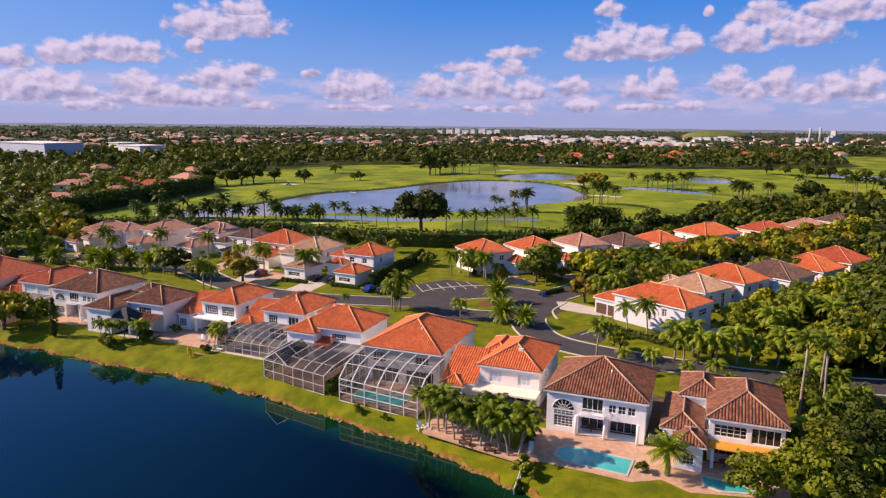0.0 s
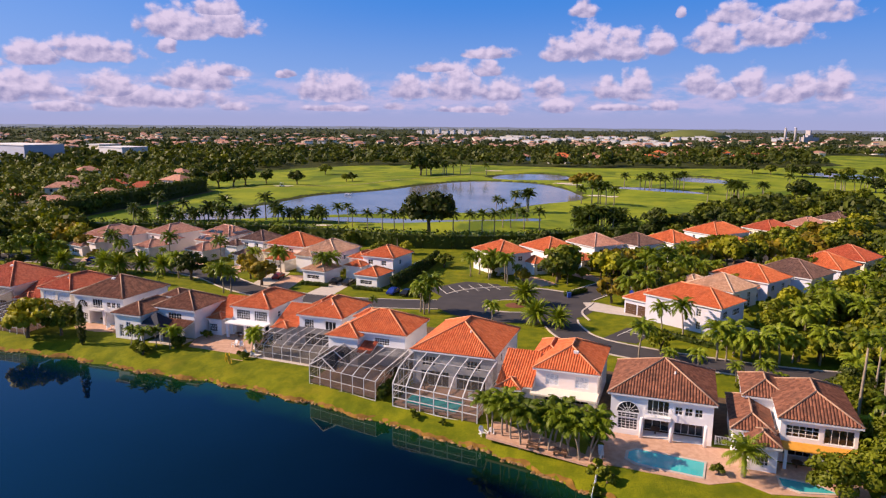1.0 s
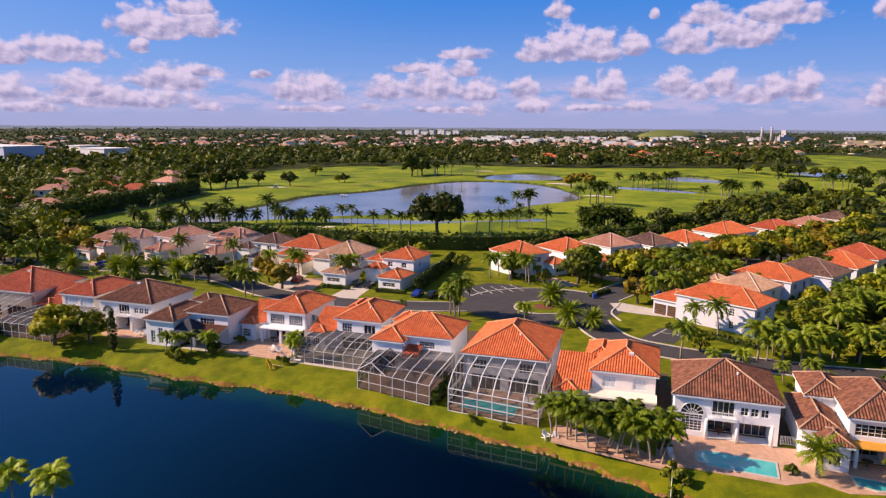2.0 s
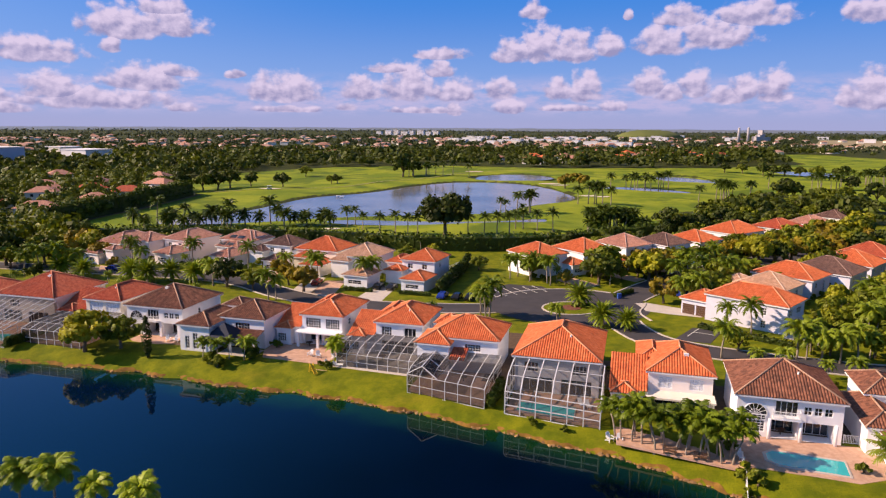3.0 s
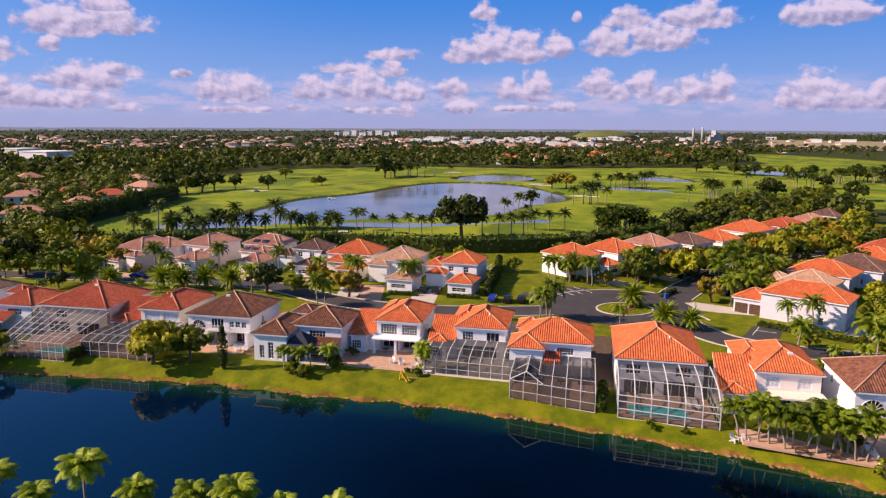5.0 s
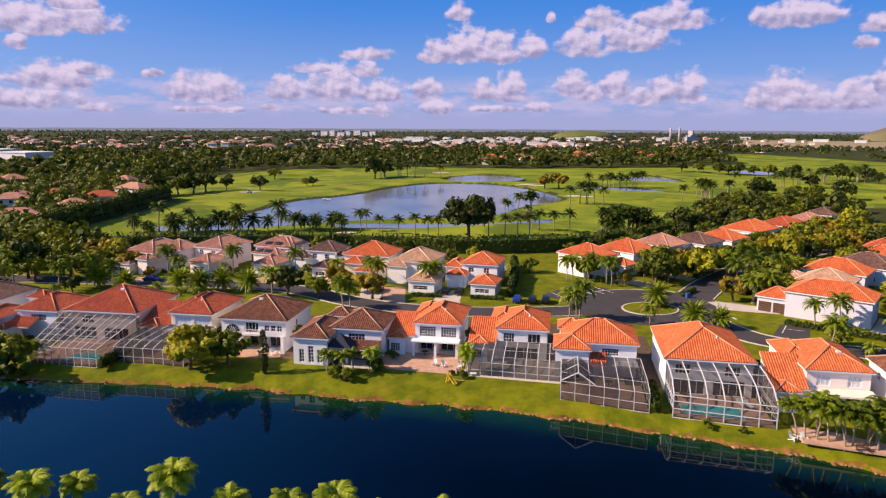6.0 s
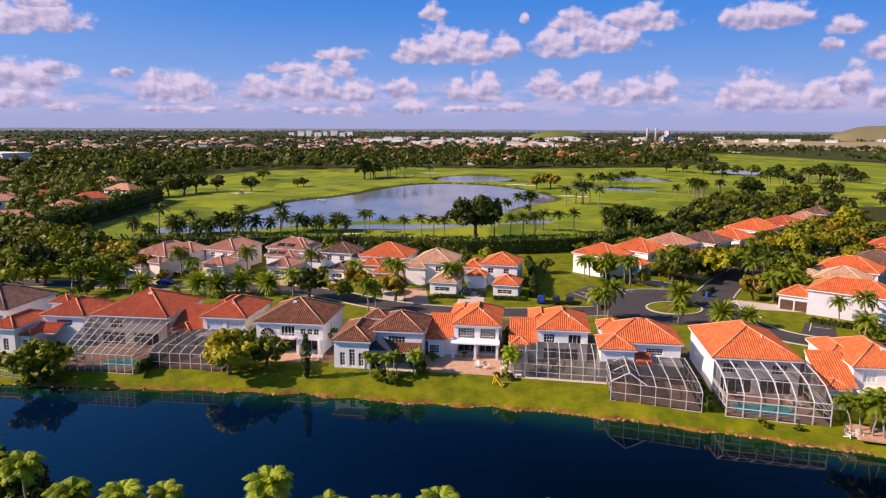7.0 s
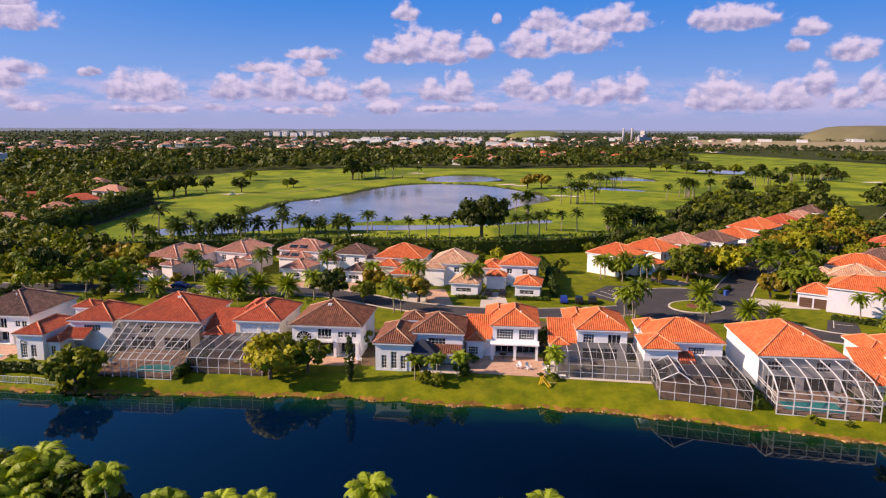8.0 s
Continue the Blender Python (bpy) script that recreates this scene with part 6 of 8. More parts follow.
for k, p in enumerate([(-101, 89.5, 1.1), (-104, 92.5, 1.25), (-107, 91.5, 1.2), (-103, 86.5, 1.05), (-109, 96, 1.25), (-112, 93, 1.3), (-106, 88, 1.1), (-110, 89, 1.2), (-102, 92, 1.25), (-105.5, 94.5, 1.35), (-99.4, 89.4, 1.05)]):
    plant(P_THICK[k % 2] if k % 4 else P_NEAR[1], [(p[0], p[1], p[2] * 1.05)], RNG, group="near bank thicket")

# streets
def free(x, y, m=1.5):
    """Whether a place is clear of houses, roads, decks and the open lawn."""
    for inv, x0, x1, y0, y1 in FOOT:
        q = inv @ Vector((x, y, 0))
        if x0 - m < q.x < x1 + m and y0 - m < q.y < y1 + m:
            return False
    for pts, wide, _ in ROADS:
        for (ax_, ay_), (bx_, by_) in zip(pts, pts[1:]):
            dx, dy = bx_ - ax_, by_ - ay_
            k = max(0, min(1, ((x - ax_) * dx + (y - ay_) * dy) / (dx * dx + dy * dy)))
            if math.hypot(x - ax_ - k * dx, y - ay_ - k * dy) < wide / 2 + 1.2:
                return False
    if math.hypot(x - 15, y - 152) < 19 or inside([(-12, 178), (-2, 198), (12, 184), (14, 172), (4, 156), (-12, 166)], np.array([x]), np.array([y]))[0]:
        return False
    return True


def fill(poly, n, kinds, size, seed, group, m=1.5):
    """Plants n of the kinds at free places in a polygon."""
    rng = np.random.default_rng(seed)
    xs, ys = [p[0] for p in poly], [p[1] for p in poly]
    done, tries = [], 0
    while len(done) < n and tries < n * 60:
        tries += 1
        x, y = rng.uniform(min(xs), max(xs)), rng.uniform(min(ys), max(ys))
        if not inside(poly, np.array([x]), np.array([y]))[0] or not free(x, y, m) or any(math.hypot(x - a, y - b) < 2.2 for a, b in done):
            continue
        done.append((x, y))
        kind = kinds[int(rng.integers(len(kinds)))]
        plant(kind, [(x, y, rng.uniform(*size) * (0.72 if kind["category"] == "palm" else 0.9))], rng, group=group)


plant(P_DATE, [(-90, 187, 1.35), (-85, 184, 1.35), (-80, 186.6, 1.2), (-73.6, 183.6, 1.3), (-103.4, 191.5, 1.3), (-110.5, 196, 1.3), (17.2, 151.4, 1.3), (16.7, 135.5, 1.25), (20.9, 132.8, 1.05)], RNG, group="date palms")
for k, p in enumerate([(-68, 179), (-52.6, 163), (-30.6, 175.4), (-28.8, 177.2), (-116, 196), (-112, 198), (-108, 200), (-119, 194), (-133, 206),
                       (-6.4, 145.6), (-4.6, 144.2), (-5.6, 143.4), (10, 183), (12.5, 178), (16, 172), (43, 178), (45, 162), (52, 166), (60, 172), (43.5, 126.5), (31, 114.5), (44, 113), (101, 196)]):
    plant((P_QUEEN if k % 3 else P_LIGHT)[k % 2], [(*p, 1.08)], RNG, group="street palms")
for k, p in enumerate([ (-110, 217, 1), (-104, 214, 0.9), (-128, 206, 1), (-145, 234, 1.1), (29, 173, 1.0), (50, 180, 0.9), (74, 192, 0.9), (99, 214, 0.9), (88, 191, 0.9), (72, 157, 0.8), 
                       (36, 118, 0.6), (62, 128, 0.7), (1, 192, 0.6)]):
    plant((P_TREE + P_DARK)[k % 5], [p], RNG, group="street trees")
for k, p in enumerate([(-49.5, 178, 0.8), (37, 152, 1.15), (102, 205, 1.1), (110, 197, 1.2), (66, 184, 1), (82, 200, 1), (94, 196, 1.1), (120, 215, 1.2), (128, 226, 1.2), (-117, 214, 1.2), (-123, 218, 1.2)]):
    plant(P_ORANGE[k % 2], [p], RNG, group="street trees")
plant(P_LIGHT[0], [(8.2, 138.2, 0.72)], RNG, group="street palms")
plant(P_BUSH[0], [(17.2 + 1.8 * math.cos(a), 151.2 + 1.5 * math.sin(a), 0.55) for a in np.arange(0, 6, 0.9)], RNG)


def clipped_hedge(name, pts, width, height, label, leaf="hedge"):
    """A hedge along a line: leaf blades over a dark core."""
    ob = empty(name, Matrix(), label, "hedge")
    bm = bmesh.new()
    C, R = [], []
    for (x0, y0), (x1, y1) in zip(pts, pts[1:]):
        l = math.hypot(x1 - x0, y1 - y0)
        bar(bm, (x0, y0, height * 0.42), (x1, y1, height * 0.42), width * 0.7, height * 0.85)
        n = max(2, int(l / (0.55 * width)))
        for k in range(n):
            for zz in np.arange(height * 0.25, height, max(0.4, height * 0.3)):
                f = (k + RNG.uniform(0, 1)) / n
                C.append((x0 + (x1 - x0) * f, y0 + (y1 - y0) * f, zz))
                R.append(width * RNG.uniform(0.45, 0.62))
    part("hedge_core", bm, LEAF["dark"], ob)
    V, Fc, N = leaf_cloud(C, R, 26, 0.16 + 0.05 * height, RNG)
    shared("foliage", mesh_np("foliage", V, Fc, LEAF[leaf], N), ob)


clipped_hedge("hedge", [(-0.6, 201), (-3.6, 190), (-6.6, 182), (-10.6, 171.6), (-12.6, 166.4)], 1.6, 3.2, "tall dark hedge beside a lawn")
clipped_hedge("hedge", [(-12.9, 97.6), (-9.8, 104.6)], 1.2, 1.7, "clipped green hedge beside the pool cage")
clipped_hedge("hedge", [(-126.0, 146.6), (-113.4, 141.6), (-110.8, 148)], 1.1, 1.1, "clipped hedge round a pool")
clipped_hedge("hedge", [(36, 133), (42, 125), (47, 119)], 1.4, 1.0, "low clipped hedge by the drive")
clipped_hedge("hedge", [(28, 158.5), (34, 163)], 1.2, 0.9, "low clipped hedge by the drive")
clipped_hedge("hedge", [(-95.0, 132.8), (-92.6, 138.2)], 1.0, 1.6, "clipped hedge between two cages")
clipped_hedge("hedge", [(-35.6, 171.6), (-29.0, 169.0)], 0.9, 0.9, "low clipped hedge before a garage")
clipped_hedge("hedge", [(-22.4, 166.6), (-15.4, 163.6)], 0.9, 1.0, "low clipped hedge before a garage")
# the long hedge between gardens and golf course
line = smooth_line([(-128, 252), (-74, 246), (-44, 240), (-14, 226), (14, 222), (36, 226), (62, 238), (98, 262), (128, 300), (160, 335)], 3)
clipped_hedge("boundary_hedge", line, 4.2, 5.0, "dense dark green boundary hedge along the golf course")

clipped_hedge("tall_hedge", smooth_line([(-152, 290), (-144, 325), (-137, 350), (-127, 410)], 4), 3.6, 8.0, "tall dark ficus hedge beside the cart path")
bm = bmesh.new()
ribbon(bm, smooth_line([(-150, 282), (-140, 322), (-132.5, 350), (-122, 412)], 6), 2.2, 0.0)
for v in bm.verts:
    v.co.z = float(land_height(np.array([v.co.x]), np.array([v.co.y]))[0][0]) + 0.18
tagged(part("cart_path", bm, DARK_GROUND), "brown cart path along the tall hedge", "path", kind="structure")
# golf course trees
big = broadleaf("banyan_tree", 13.5, 8.2, "dark", "large round-crowned tree alone on the golf course", RNG, trunk=4.2, clumps=44, per=70, size=0.5)
plant(big, [(-1.8, 248.5, 1.22)], RNG, size=(1, 1))
retire(big)
for k, p in enumerate([(-24.5, 263), (-31, 271), (-37, 279), (-19, 260), (-14.5, 259), (-11, 257), (7.5, 255), (13.3, 254), (18, 253), (22.4, 253), (27, 263), (30, 263), (34.4, 259), (-34, 286), (40, 257), (38, 300), (33, 312), (29.6, 306),
                       (-120, 285), (-115, 284), (-107, 283), (-101, 287), (-97, 286), (-90, 285), (-82, 281), (-77, 283), (-72, 286), (-68, 290), (-62, 284), (-58, 288), (-112, 290), (-104, 281), (-94, 280), (-86, 283), (-54, 282), (-48, 284)]):
    plant((P_GOLF if p[0] > -47 or k % 3 == 0 else P_LOW)[k % 2], [(*p, RNG.uniform(0.85, 1.1) if p[0] > -47 else RNG.uniform(0.85, 1.4))], RNG, group="golf course palms")
for k in range(26):
    plant(P_GOLF[k % 2], [(53 + RNG.uniform(0, 20), 253 + RNG.uniform(0, 10), RNG.uniform(0.85, 1.2))], RNG, group="golf course palms")
for k in range(12):
    plant(P_LOW[k % 2], [(53 + RNG.uniform(0, 22), 252 + RNG.uniform(0, 8), RNG.uniform(0.8, 1.1))], RNG, group="golf course palms")
for x, y, n, spread in ((165, 359, 12, 9), (152, 440, 12, 12), (46, 317, 4, 3), (88, 347, 6, 8), (20, 540, 10, 14), (260, 420, 8, 14), (320, 440, 12, 16), (360, 470, 12, 18)):
    for k in range(n):
        plant(P_GOLF[k % 2], [(x + RNG.normal() * spread, y + RNG.normal() * spread * 0.4, 1.25)], RNG, group="golf course palms")
for k, p in enumerate([(-118, 440, 1.7), (-112, 446, 1.6), (-126, 436, 1.7), (-101, 456, 1.3), (-81, 454, 1.3), (-74, 547, 1.4), (0, 540, 2.0), (8, 545, 1.6), (-52, 484, 0.8), (-48, 484, 0.8), (97, 436, 1.6), (106, 434, 1.7), (203, 372, 1.5), (210, 371, 1.5),
                       (207, 374, 1.5), (-136, 430, 1.5), (283, 583, 1.3), (294, 573, 1.4), (302, 555, 1.3), (315, 545, 1.5), (330, 527, 1.4), (340, 510, 1.5), (308, 550, 1.2), (322, 536, 1.3), (278, 416, 1.3), (343, 465, 1.7), (352, 463, 1.7), (347, 441, 1.4), (342, 426, 1.2), (226, 352, 1.3), (242, 347, 1.4)]):
    plant((P_DARK + P_TREE[:1])[k % 3] if k not in (10, 11) else P_ORANGE[0], [p], RNG, group="golf course trees")

for k, (x0, y0) in enumerate([(-120.3, 290.2), (-112.4, 280), (-106.2, 287.1), (-100, 291), (-94.6, 289), (-88.5, 290), (-84, 283), (-66.9, 300), (-54.2, 289), (-47.7, 288), (-42.9, 283.2), (-104, 276), (-96, 272)]):
    plant(P_LOW[k % 2], [(x0 + RNG.normal() * 1.5, y0 + RNG.normal() * 1.5, RNG.uniform(0.9, 1.3))], RNG, group="golf course palms")
MIXED = P_TREE + P_LIME + P_LIME + P_QUEEN[:1] + P_LIGHT[:1] + P_ORANGE
for k, p in enumerate([(40, 149), (43, 152), (46.5, 155), (50, 158), (54, 161), (58, 164), (44, 148), (64, 168), (70, 172)]):
    plant((P_LIGHT + P_TREE + P_QUEEN)[k % 7], [(*p, 1.05)], RNG, group="garden trees")
# gardens between the street and the second row, and behind it
fill([(-132, 205), (-88, 196), (-60, 181), (-36, 172), (-12, 166), (-24, 190), (-60, 206), (-100, 222), (-132, 222)], 6, P_TREE + P_LIGHT, (0.45, 0.7), 51, "street trees", 0.8)
fill([(-132, 222), (-100, 226), (-50, 214), (-10, 200), (-8, 222), (-44, 236), (-80, 244), (-128, 248)], 34, P_DARK + P_TREE + P_GOLF + P_LIME, (0.6, 0.85), 52, "garden trees", 0.8)
fill([(-140, 190), (-90, 172), (-40, 154), (-6, 142), (-4, 147), (-36, 162), (-90, 185), (-140, 205)], 14, P_QUEEN + P_LIGHT + P_DARK[:1], (0.5, 0.75), 53, "street palms", 0.6)
# gardens round the circle
fill([(14, 172), (26, 166), (48, 178), (74, 198), (110, 214), (150, 238), (140, 250), (96, 220), (64, 204), (30, 190), (12, 186)], 52, MIXED, (0.6, 1.0), 54, "garden trees", 0.6)
fill([(10, 198), (36, 204), (70, 214), (110, 236), (160, 280), (150, 300), (96, 254), (60, 232), (20, 218)], 50, P_DARK + P_TREE, (0.7, 1.0), 55, "garden trees", 0.6)
fill([(58, 240), (100, 264), (128, 312), (165, 346), (222, 338), (190, 300), (130, 255)], 70, P_DARK + P_TREE, (0.9, 1.4), 70, "trees beside the course", 0.6)
fill([(40, 146), (50, 158), (60, 168), (72, 170), (60, 150), (50, 146)], 12, MIXED, (0.7, 0.95), 71, "garden trees", 0.6)
fill([(44, 176), (66, 194), (96, 212), (140, 240), (136, 246), (90, 216), (60, 200), (40, 186)], 30, MIXED, (0.8, 1.15), 72, "garden trees", 0.3)
# gardens on the side street
fill([(34, 158), (50, 166), (80, 186), (120, 205), (190, 240), (190, 210), (120, 180), (84, 172), (56, 158), (40, 146)], 52, MIXED, (0.65, 1.0), 56, "garden trees", 0.6)
fill([(66, 112), (76, 128), (82, 140), (100, 150), (130, 172), (170, 200), (170, 150), (120, 130), (90, 118), (70, 108)], 44, P_TREE + P_LIME + P_LIME + P_LIGHT[:1], (0.55, 1.0), 57, "garden trees", 0.6)
fill([(24, 108), (40, 100), (48, 96), (52, 104), (40, 109), (28, 113)], 10, P_LIGHT + P_BUSH, (0.6, 1.0), 58, "garden trees", 0.6)
# the thick planting beside the last garden
fill([(47, 60), (56, 64), (66, 78), (80, 96), (104, 120), (150, 160), (190, 160), (120, 60), (70, 40), (50, 48)], 110, P_TREE + P_LIME + P_DARK + P_QUEEN + P_LIGHT, (0.9, 1.35), 59, "garden thicket", 0.6)
fill([(46, 72), (52, 68), (70, 98), (62, 104), (56, 100), (50, 84)], 20, P_NEAR + P_QUEEN[:1] + P_LIGHT, (0.9, 1.2), 60, "garden thicket", 0.6)
# shrubs at the foot of the houses
fill([(-132, 140), (-100, 150), (-60, 128), (-20, 108), (14, 92), (30, 80), (24, 100), (-10, 120), (-60, 146), (-120, 172)], 70, P_BUSH, (0.5, 1.0), 61, "garden shrubs", 0.1)
fill([(-120, 205), (-60, 190), (0, 168), (60, 180), (100, 205), (60, 215), (0, 195), (-60, 210), (-110, 225)], 80, P_BUSH, (0.5, 1.1), 62, "garden shrubs", 0.1)
fill([(46, 112), (56, 116), (64, 134), (90, 155), (70, 160), (54, 136)], 40, P_BUSH, (0.5, 1.2), 63, "garden shrubs", 0.1)
plant(P_ROYAL, [(51.6, 86.0, 1.02), (53.6, 84.4, 0.95), (56.4, 90.0, 0.9)], RNG, size=(1, 1), group="royal palms")
plant(P_NEAR[0], [(37.6, 67.6, 0.85), (42.6, 67.8, 0.95), (47.6, 71.6, 0.95), (50.5, 77.0, 0.9)], RNG)
plant(P_NEAR[1], [(45.6, 65.0, 0.95), (52.6, 73.0, 1.0), (55.0, 80.0, 0.95)], RNG)
plant(P_DARK[0], [(104, 150, 1.1), (98, 140, 1.1), (108, 160, 1.1), (92, 134, 1.0), (114, 168, 1.1), (102, 133, 1.1)], RNG)

# the larger trees in front of the second row
for kind, x, y, s in ((P_DARK[1], -64.4, 177.4, 1.0), (P_TREE[1], -57.6, 173.2, 0.8), (P_LIGHT[1], -51.0, 163.4, 0.95), (P_ORANGE[0], -45.2, 170.4, 1.25), (P_ORANGE[1], -116.8, 226, 1.35), (P_LIME[1], -110.7, 219.5, 1.3), (P_ORANGE[0], -105.5, 214.4, 1.2),
                      (P_ORANGE[1], -113.4, 222.6, 1.3), (P_TREE[2], -120.8, 210, 1.3), (P_ORANGE[0], -100.2, 203.4, 0.6), (P_ORANGE[1], -52.2, 187, 0.85), (P_DARK[0], -131, 210, 1.3),
                      (P_TREE[0], 30.3, 176.6, 1.35), (P_LIME[0], 42.8, 174.4, 1.4), (P_ORANGE[0], 46.7, 178.4, 1.4), (P_ORANGE[1], 72.1, 191.4, 1.2), (P_LIME[1], 81.9, 192, 1.4), (P_ORANGE[1], 86, 196, 1.35), (P_LIME[0], 90.4, 195.2, 1.3), (P_ORANGE[0], 97.1, 197, 1.4),
                      (P_LIME[1], 103.8, 197, 1.3), (P_ORANGE[1], 110.5, 199, 1.4), (P_LIME[0], 117, 204, 1.4), (P_TREE[1], 124, 209, 1.4), (P_ORANGE[0], 131, 214, 1.4), (P_LIME[1], 139.7, 230, 1.4), (P_TREE[2], 148, 236, 1.4), (P_LIME[0], 156, 246, 1.4), (P_ORANGE[0], 134, 234, 1.3),
                      (P_LIME[0], 69.6, 160.5, 0.95), (P_TREE[0], 73, 162, 0.95), (P_ORANGE[1], 80, 166, 1.0), (P_LIME[1], 87.1, 172.4, 1.0), (P_TREE[1], 95, 176, 1.1)):
    plant(kind, [(x, y, s)], RNG, size=(0.97, 1.04), group="garden trees")
for k, (x, y, s) in enumerate([(-95.6, 206.4, 1.15), (-93.4, 205.0, 1.05), (-79.0, 205.0, 1.2), (-62.5, 198.6, 1.05), (-51.8, 192.4, 1.05), (-44.4, 183.4, 1.15), (-42.6, 181.6, 1.0), (53.4, 178.6, 1.1), (56, 180, 1.15), (59.9, 181, 1.1), (62, 182.6, 1.15), (66, 185.4, 1.1),
                               (7.4, 180.6, 1.0), (11.8, 176.8, 1.05), (15.8, 174.4, 0.95), (40.6, 130, 0.85)]):
    plant((P_LIGHT if k % 3 == 1 else P_QUEEN)[k % 2], [(x, y, s)], RNG, group="garden palms")
plant(P_LIME[0], [(51, 114, 0.75), (58, 112, 0.9), (64, 108, 0.95)], RNG, group="garden trees")
plant(P_LIGHT[0], [(45.4, 112.4, 1.0), (47.4, 111.2, 0.95), (50.0, 110.0, 1.05)], RNG, group="garden palms")
plant(P_LIGHT[1], [(48, 115, 0.95), (54, 111, 1.0), (60.5, 110, 1.1)], RNG, group="garden palms")
# dense palms and trees in front of the side street's houses
for k, (x, y) in enumerate([(77.4, 140.4), (82, 144), (86, 147), (91, 151), (96, 154), (100, 158), (105, 161), (110, 165), (116, 169), (122, 173), (128, 178)]):
    plant((P_QUEEN + P_LIME + P_LIGHT + P_TREE[:1])[k % 7], [(x, y, 1.0)], RNG, group="side street trees")
fill([(68, 112), (80, 134), (92, 146), (112, 160), (135, 174), (152, 150), (120, 112), (90, 96), (72, 100)], 80, P_QUEEN + P_LIGHT + P_LIME + P_TREE + P_LIME + P_ORANGE[:1], (0.9, 1.4), 81, "side street trees", 0.6)

plant(P_LIME[1], [(62, 129, 0.7), (70, 139, 0.85), (75, 146, 0.8)], RNG, group="garden trees")
plant(P_TREE[2], [(65.5, 133, 0.8), (72, 134, 0.95), (68, 128, 0.9), (78, 138, 0.95), (84, 141, 1.0)], RNG, group="garden trees")
plant(P_LIGHT[0], [(66, 124, 1.05), (71, 128, 1.1), (76, 133, 1.15), (82, 136, 1.15)], RNG, group="garden palms")
fill([(-118, 168), (-90, 158), (-40, 138), (0, 122), (22, 112), (26, 104), (0, 112), (-40, 130), (-90, 150), (-120, 160)], 34, P_BUSH + P_TREE[:1] + P_BUSH, (0.5, 0.75), 91, "front garden shrubs", -3.0)

fill([(50, 104), (66, 100), (92, 102), (92, 120), (72, 119), (56, 112)], 30, P_LIGHT + P_LIME + P_TREE + P_DARK[:1], (0.9, 1.25), 95, "side street trees", 0.3)
fill([(140, 262), (165, 268), (196, 300), (190, 335), (160, 318), (140, 285)], 16, P_DARK + P_TREE, (1.0, 1.4), 93, "trees beside the course", 0.3)
fill([(150, 232), (176, 250), (200, 262), (205, 245), (180, 228), (158, 218)], 12, P_LIME + P_TREE, (1.0, 1.3), 94, "garden trees", 0.3)

# ---- woods and suburbs in the distance ----
def wood(name, label, xs, ys, heights, per, size, leaf, seed):
    """Many tree crowns as one leafy mass, each with its own clumps."""
    rng = np.random.default_rng(seed)
    C, R, S = [], [], []
    n = len(xs)
    for dx, dy, dz, rr in ((0, 0, 0.66, 0.36), (0.28, 0.1, 0.5, 0.3), (-0.25, 0.15, 0.52, 0.3), (0.02, -0.3, 0.45, 0.3)):
        j = rng.uniform(0.7, 1.3, (n, 4))
        C.append(np.stack([xs + dx * heights * j[:, 0], ys + dy * heights * j[:, 1], heights * dz * j[:, 2]], -1))
        R.append(heights * rr * j[:, 3])
    C, R = np.concatenate(C), np.concatenate(R)
    V, Fc, N = leaf_cloud(C, R, per, 1.0, rng, flat=0.85)
    centre = np.repeat(np.repeat(C, per, 0), 4, 0)
    quad = V.reshape(-1, 4, 3)
    mid = quad.mean(1, keepdims=True)
    scale = np.repeat(np.repeat(R, per), 1)[:, None, None] * size
    V = (mid + (quad - mid) * scale).reshape(-1, 3)
    me = mesh_np(name, V, Fc, LEAF[leaf], N)
    return tagged(new(name, me), label, "trees", kind="stuff")


def scatter(n, x0, x1, y0, y1, keep, seed):
    rng = np.random.default_rng(seed)
    x, y = rng.uniform(x0, x1, n), rng.uniform(y0, y1, n)
    ok = keep(x, y)
    return x[ok], y[ok], rng


def off_golf(x, y, m=4.0):
    return shore_distance(GOLF, x, y) > m


HOMES = [(-157, 357), (-158, 400), (-150, 430), (-172, 325), (-180, 417), (-196, 410), (-190, 376), (-205, 352), (-196, 466), (-215, 440), (-245, 360), (-165, 490), (-230, 500), (-270, 420), (-225, 290)]
FARHOMES = [(142, 720), (168, 735), (192, 745), (229, 778), (258, 770), (290, 790), (323, 772), (357, 770), (205, 800), (240, 830), (300, 840), (340, 815), (395, 800), (160, 790), (120, 770), (430, 820), (380, 860)]
homes_xy = np.array(HOMES + FARHOMES, float)


def clear_of_homes(x, y, m):
    d = np.full(np.shape(x), 1e9)
    for hx, hy in homes_xy:
        d = np.minimum(d, np.hypot(x - hx, y - hy + 6))
    return d > m


def roads_clear(x, y):
    d = np.full(np.shape(x), 1e9)
    for pts, wide, _ in ROADS:
        for (x0, y0), (x1, y1) in zip(pts, pts[1:]):
            dx, dy = x1 - x0, y1 - y0
            k = np.clip(((x - x0) * dx + (y - y0) * dy) / (dx * dx + dy * dy), 0, 1)
            d = np.minimum(d, np.hypot(x - x0 - k * dx, y - y0 - k * dy) - wide / 2)
    return d > 3.5


# the wood left of the course
x, y, rng = scatter(1150, -330, -122, 246, 560, lambda x, y: off_golf(x, y) & clear_of_homes(x, y, 12.5) & roads_clear(x, y), 3)
wood("woodland", "dense mixed green trees beside the golf course", x, y, rng.uniform(5.0, 9.6, len(x)), 36, 0.25, "far", 4)
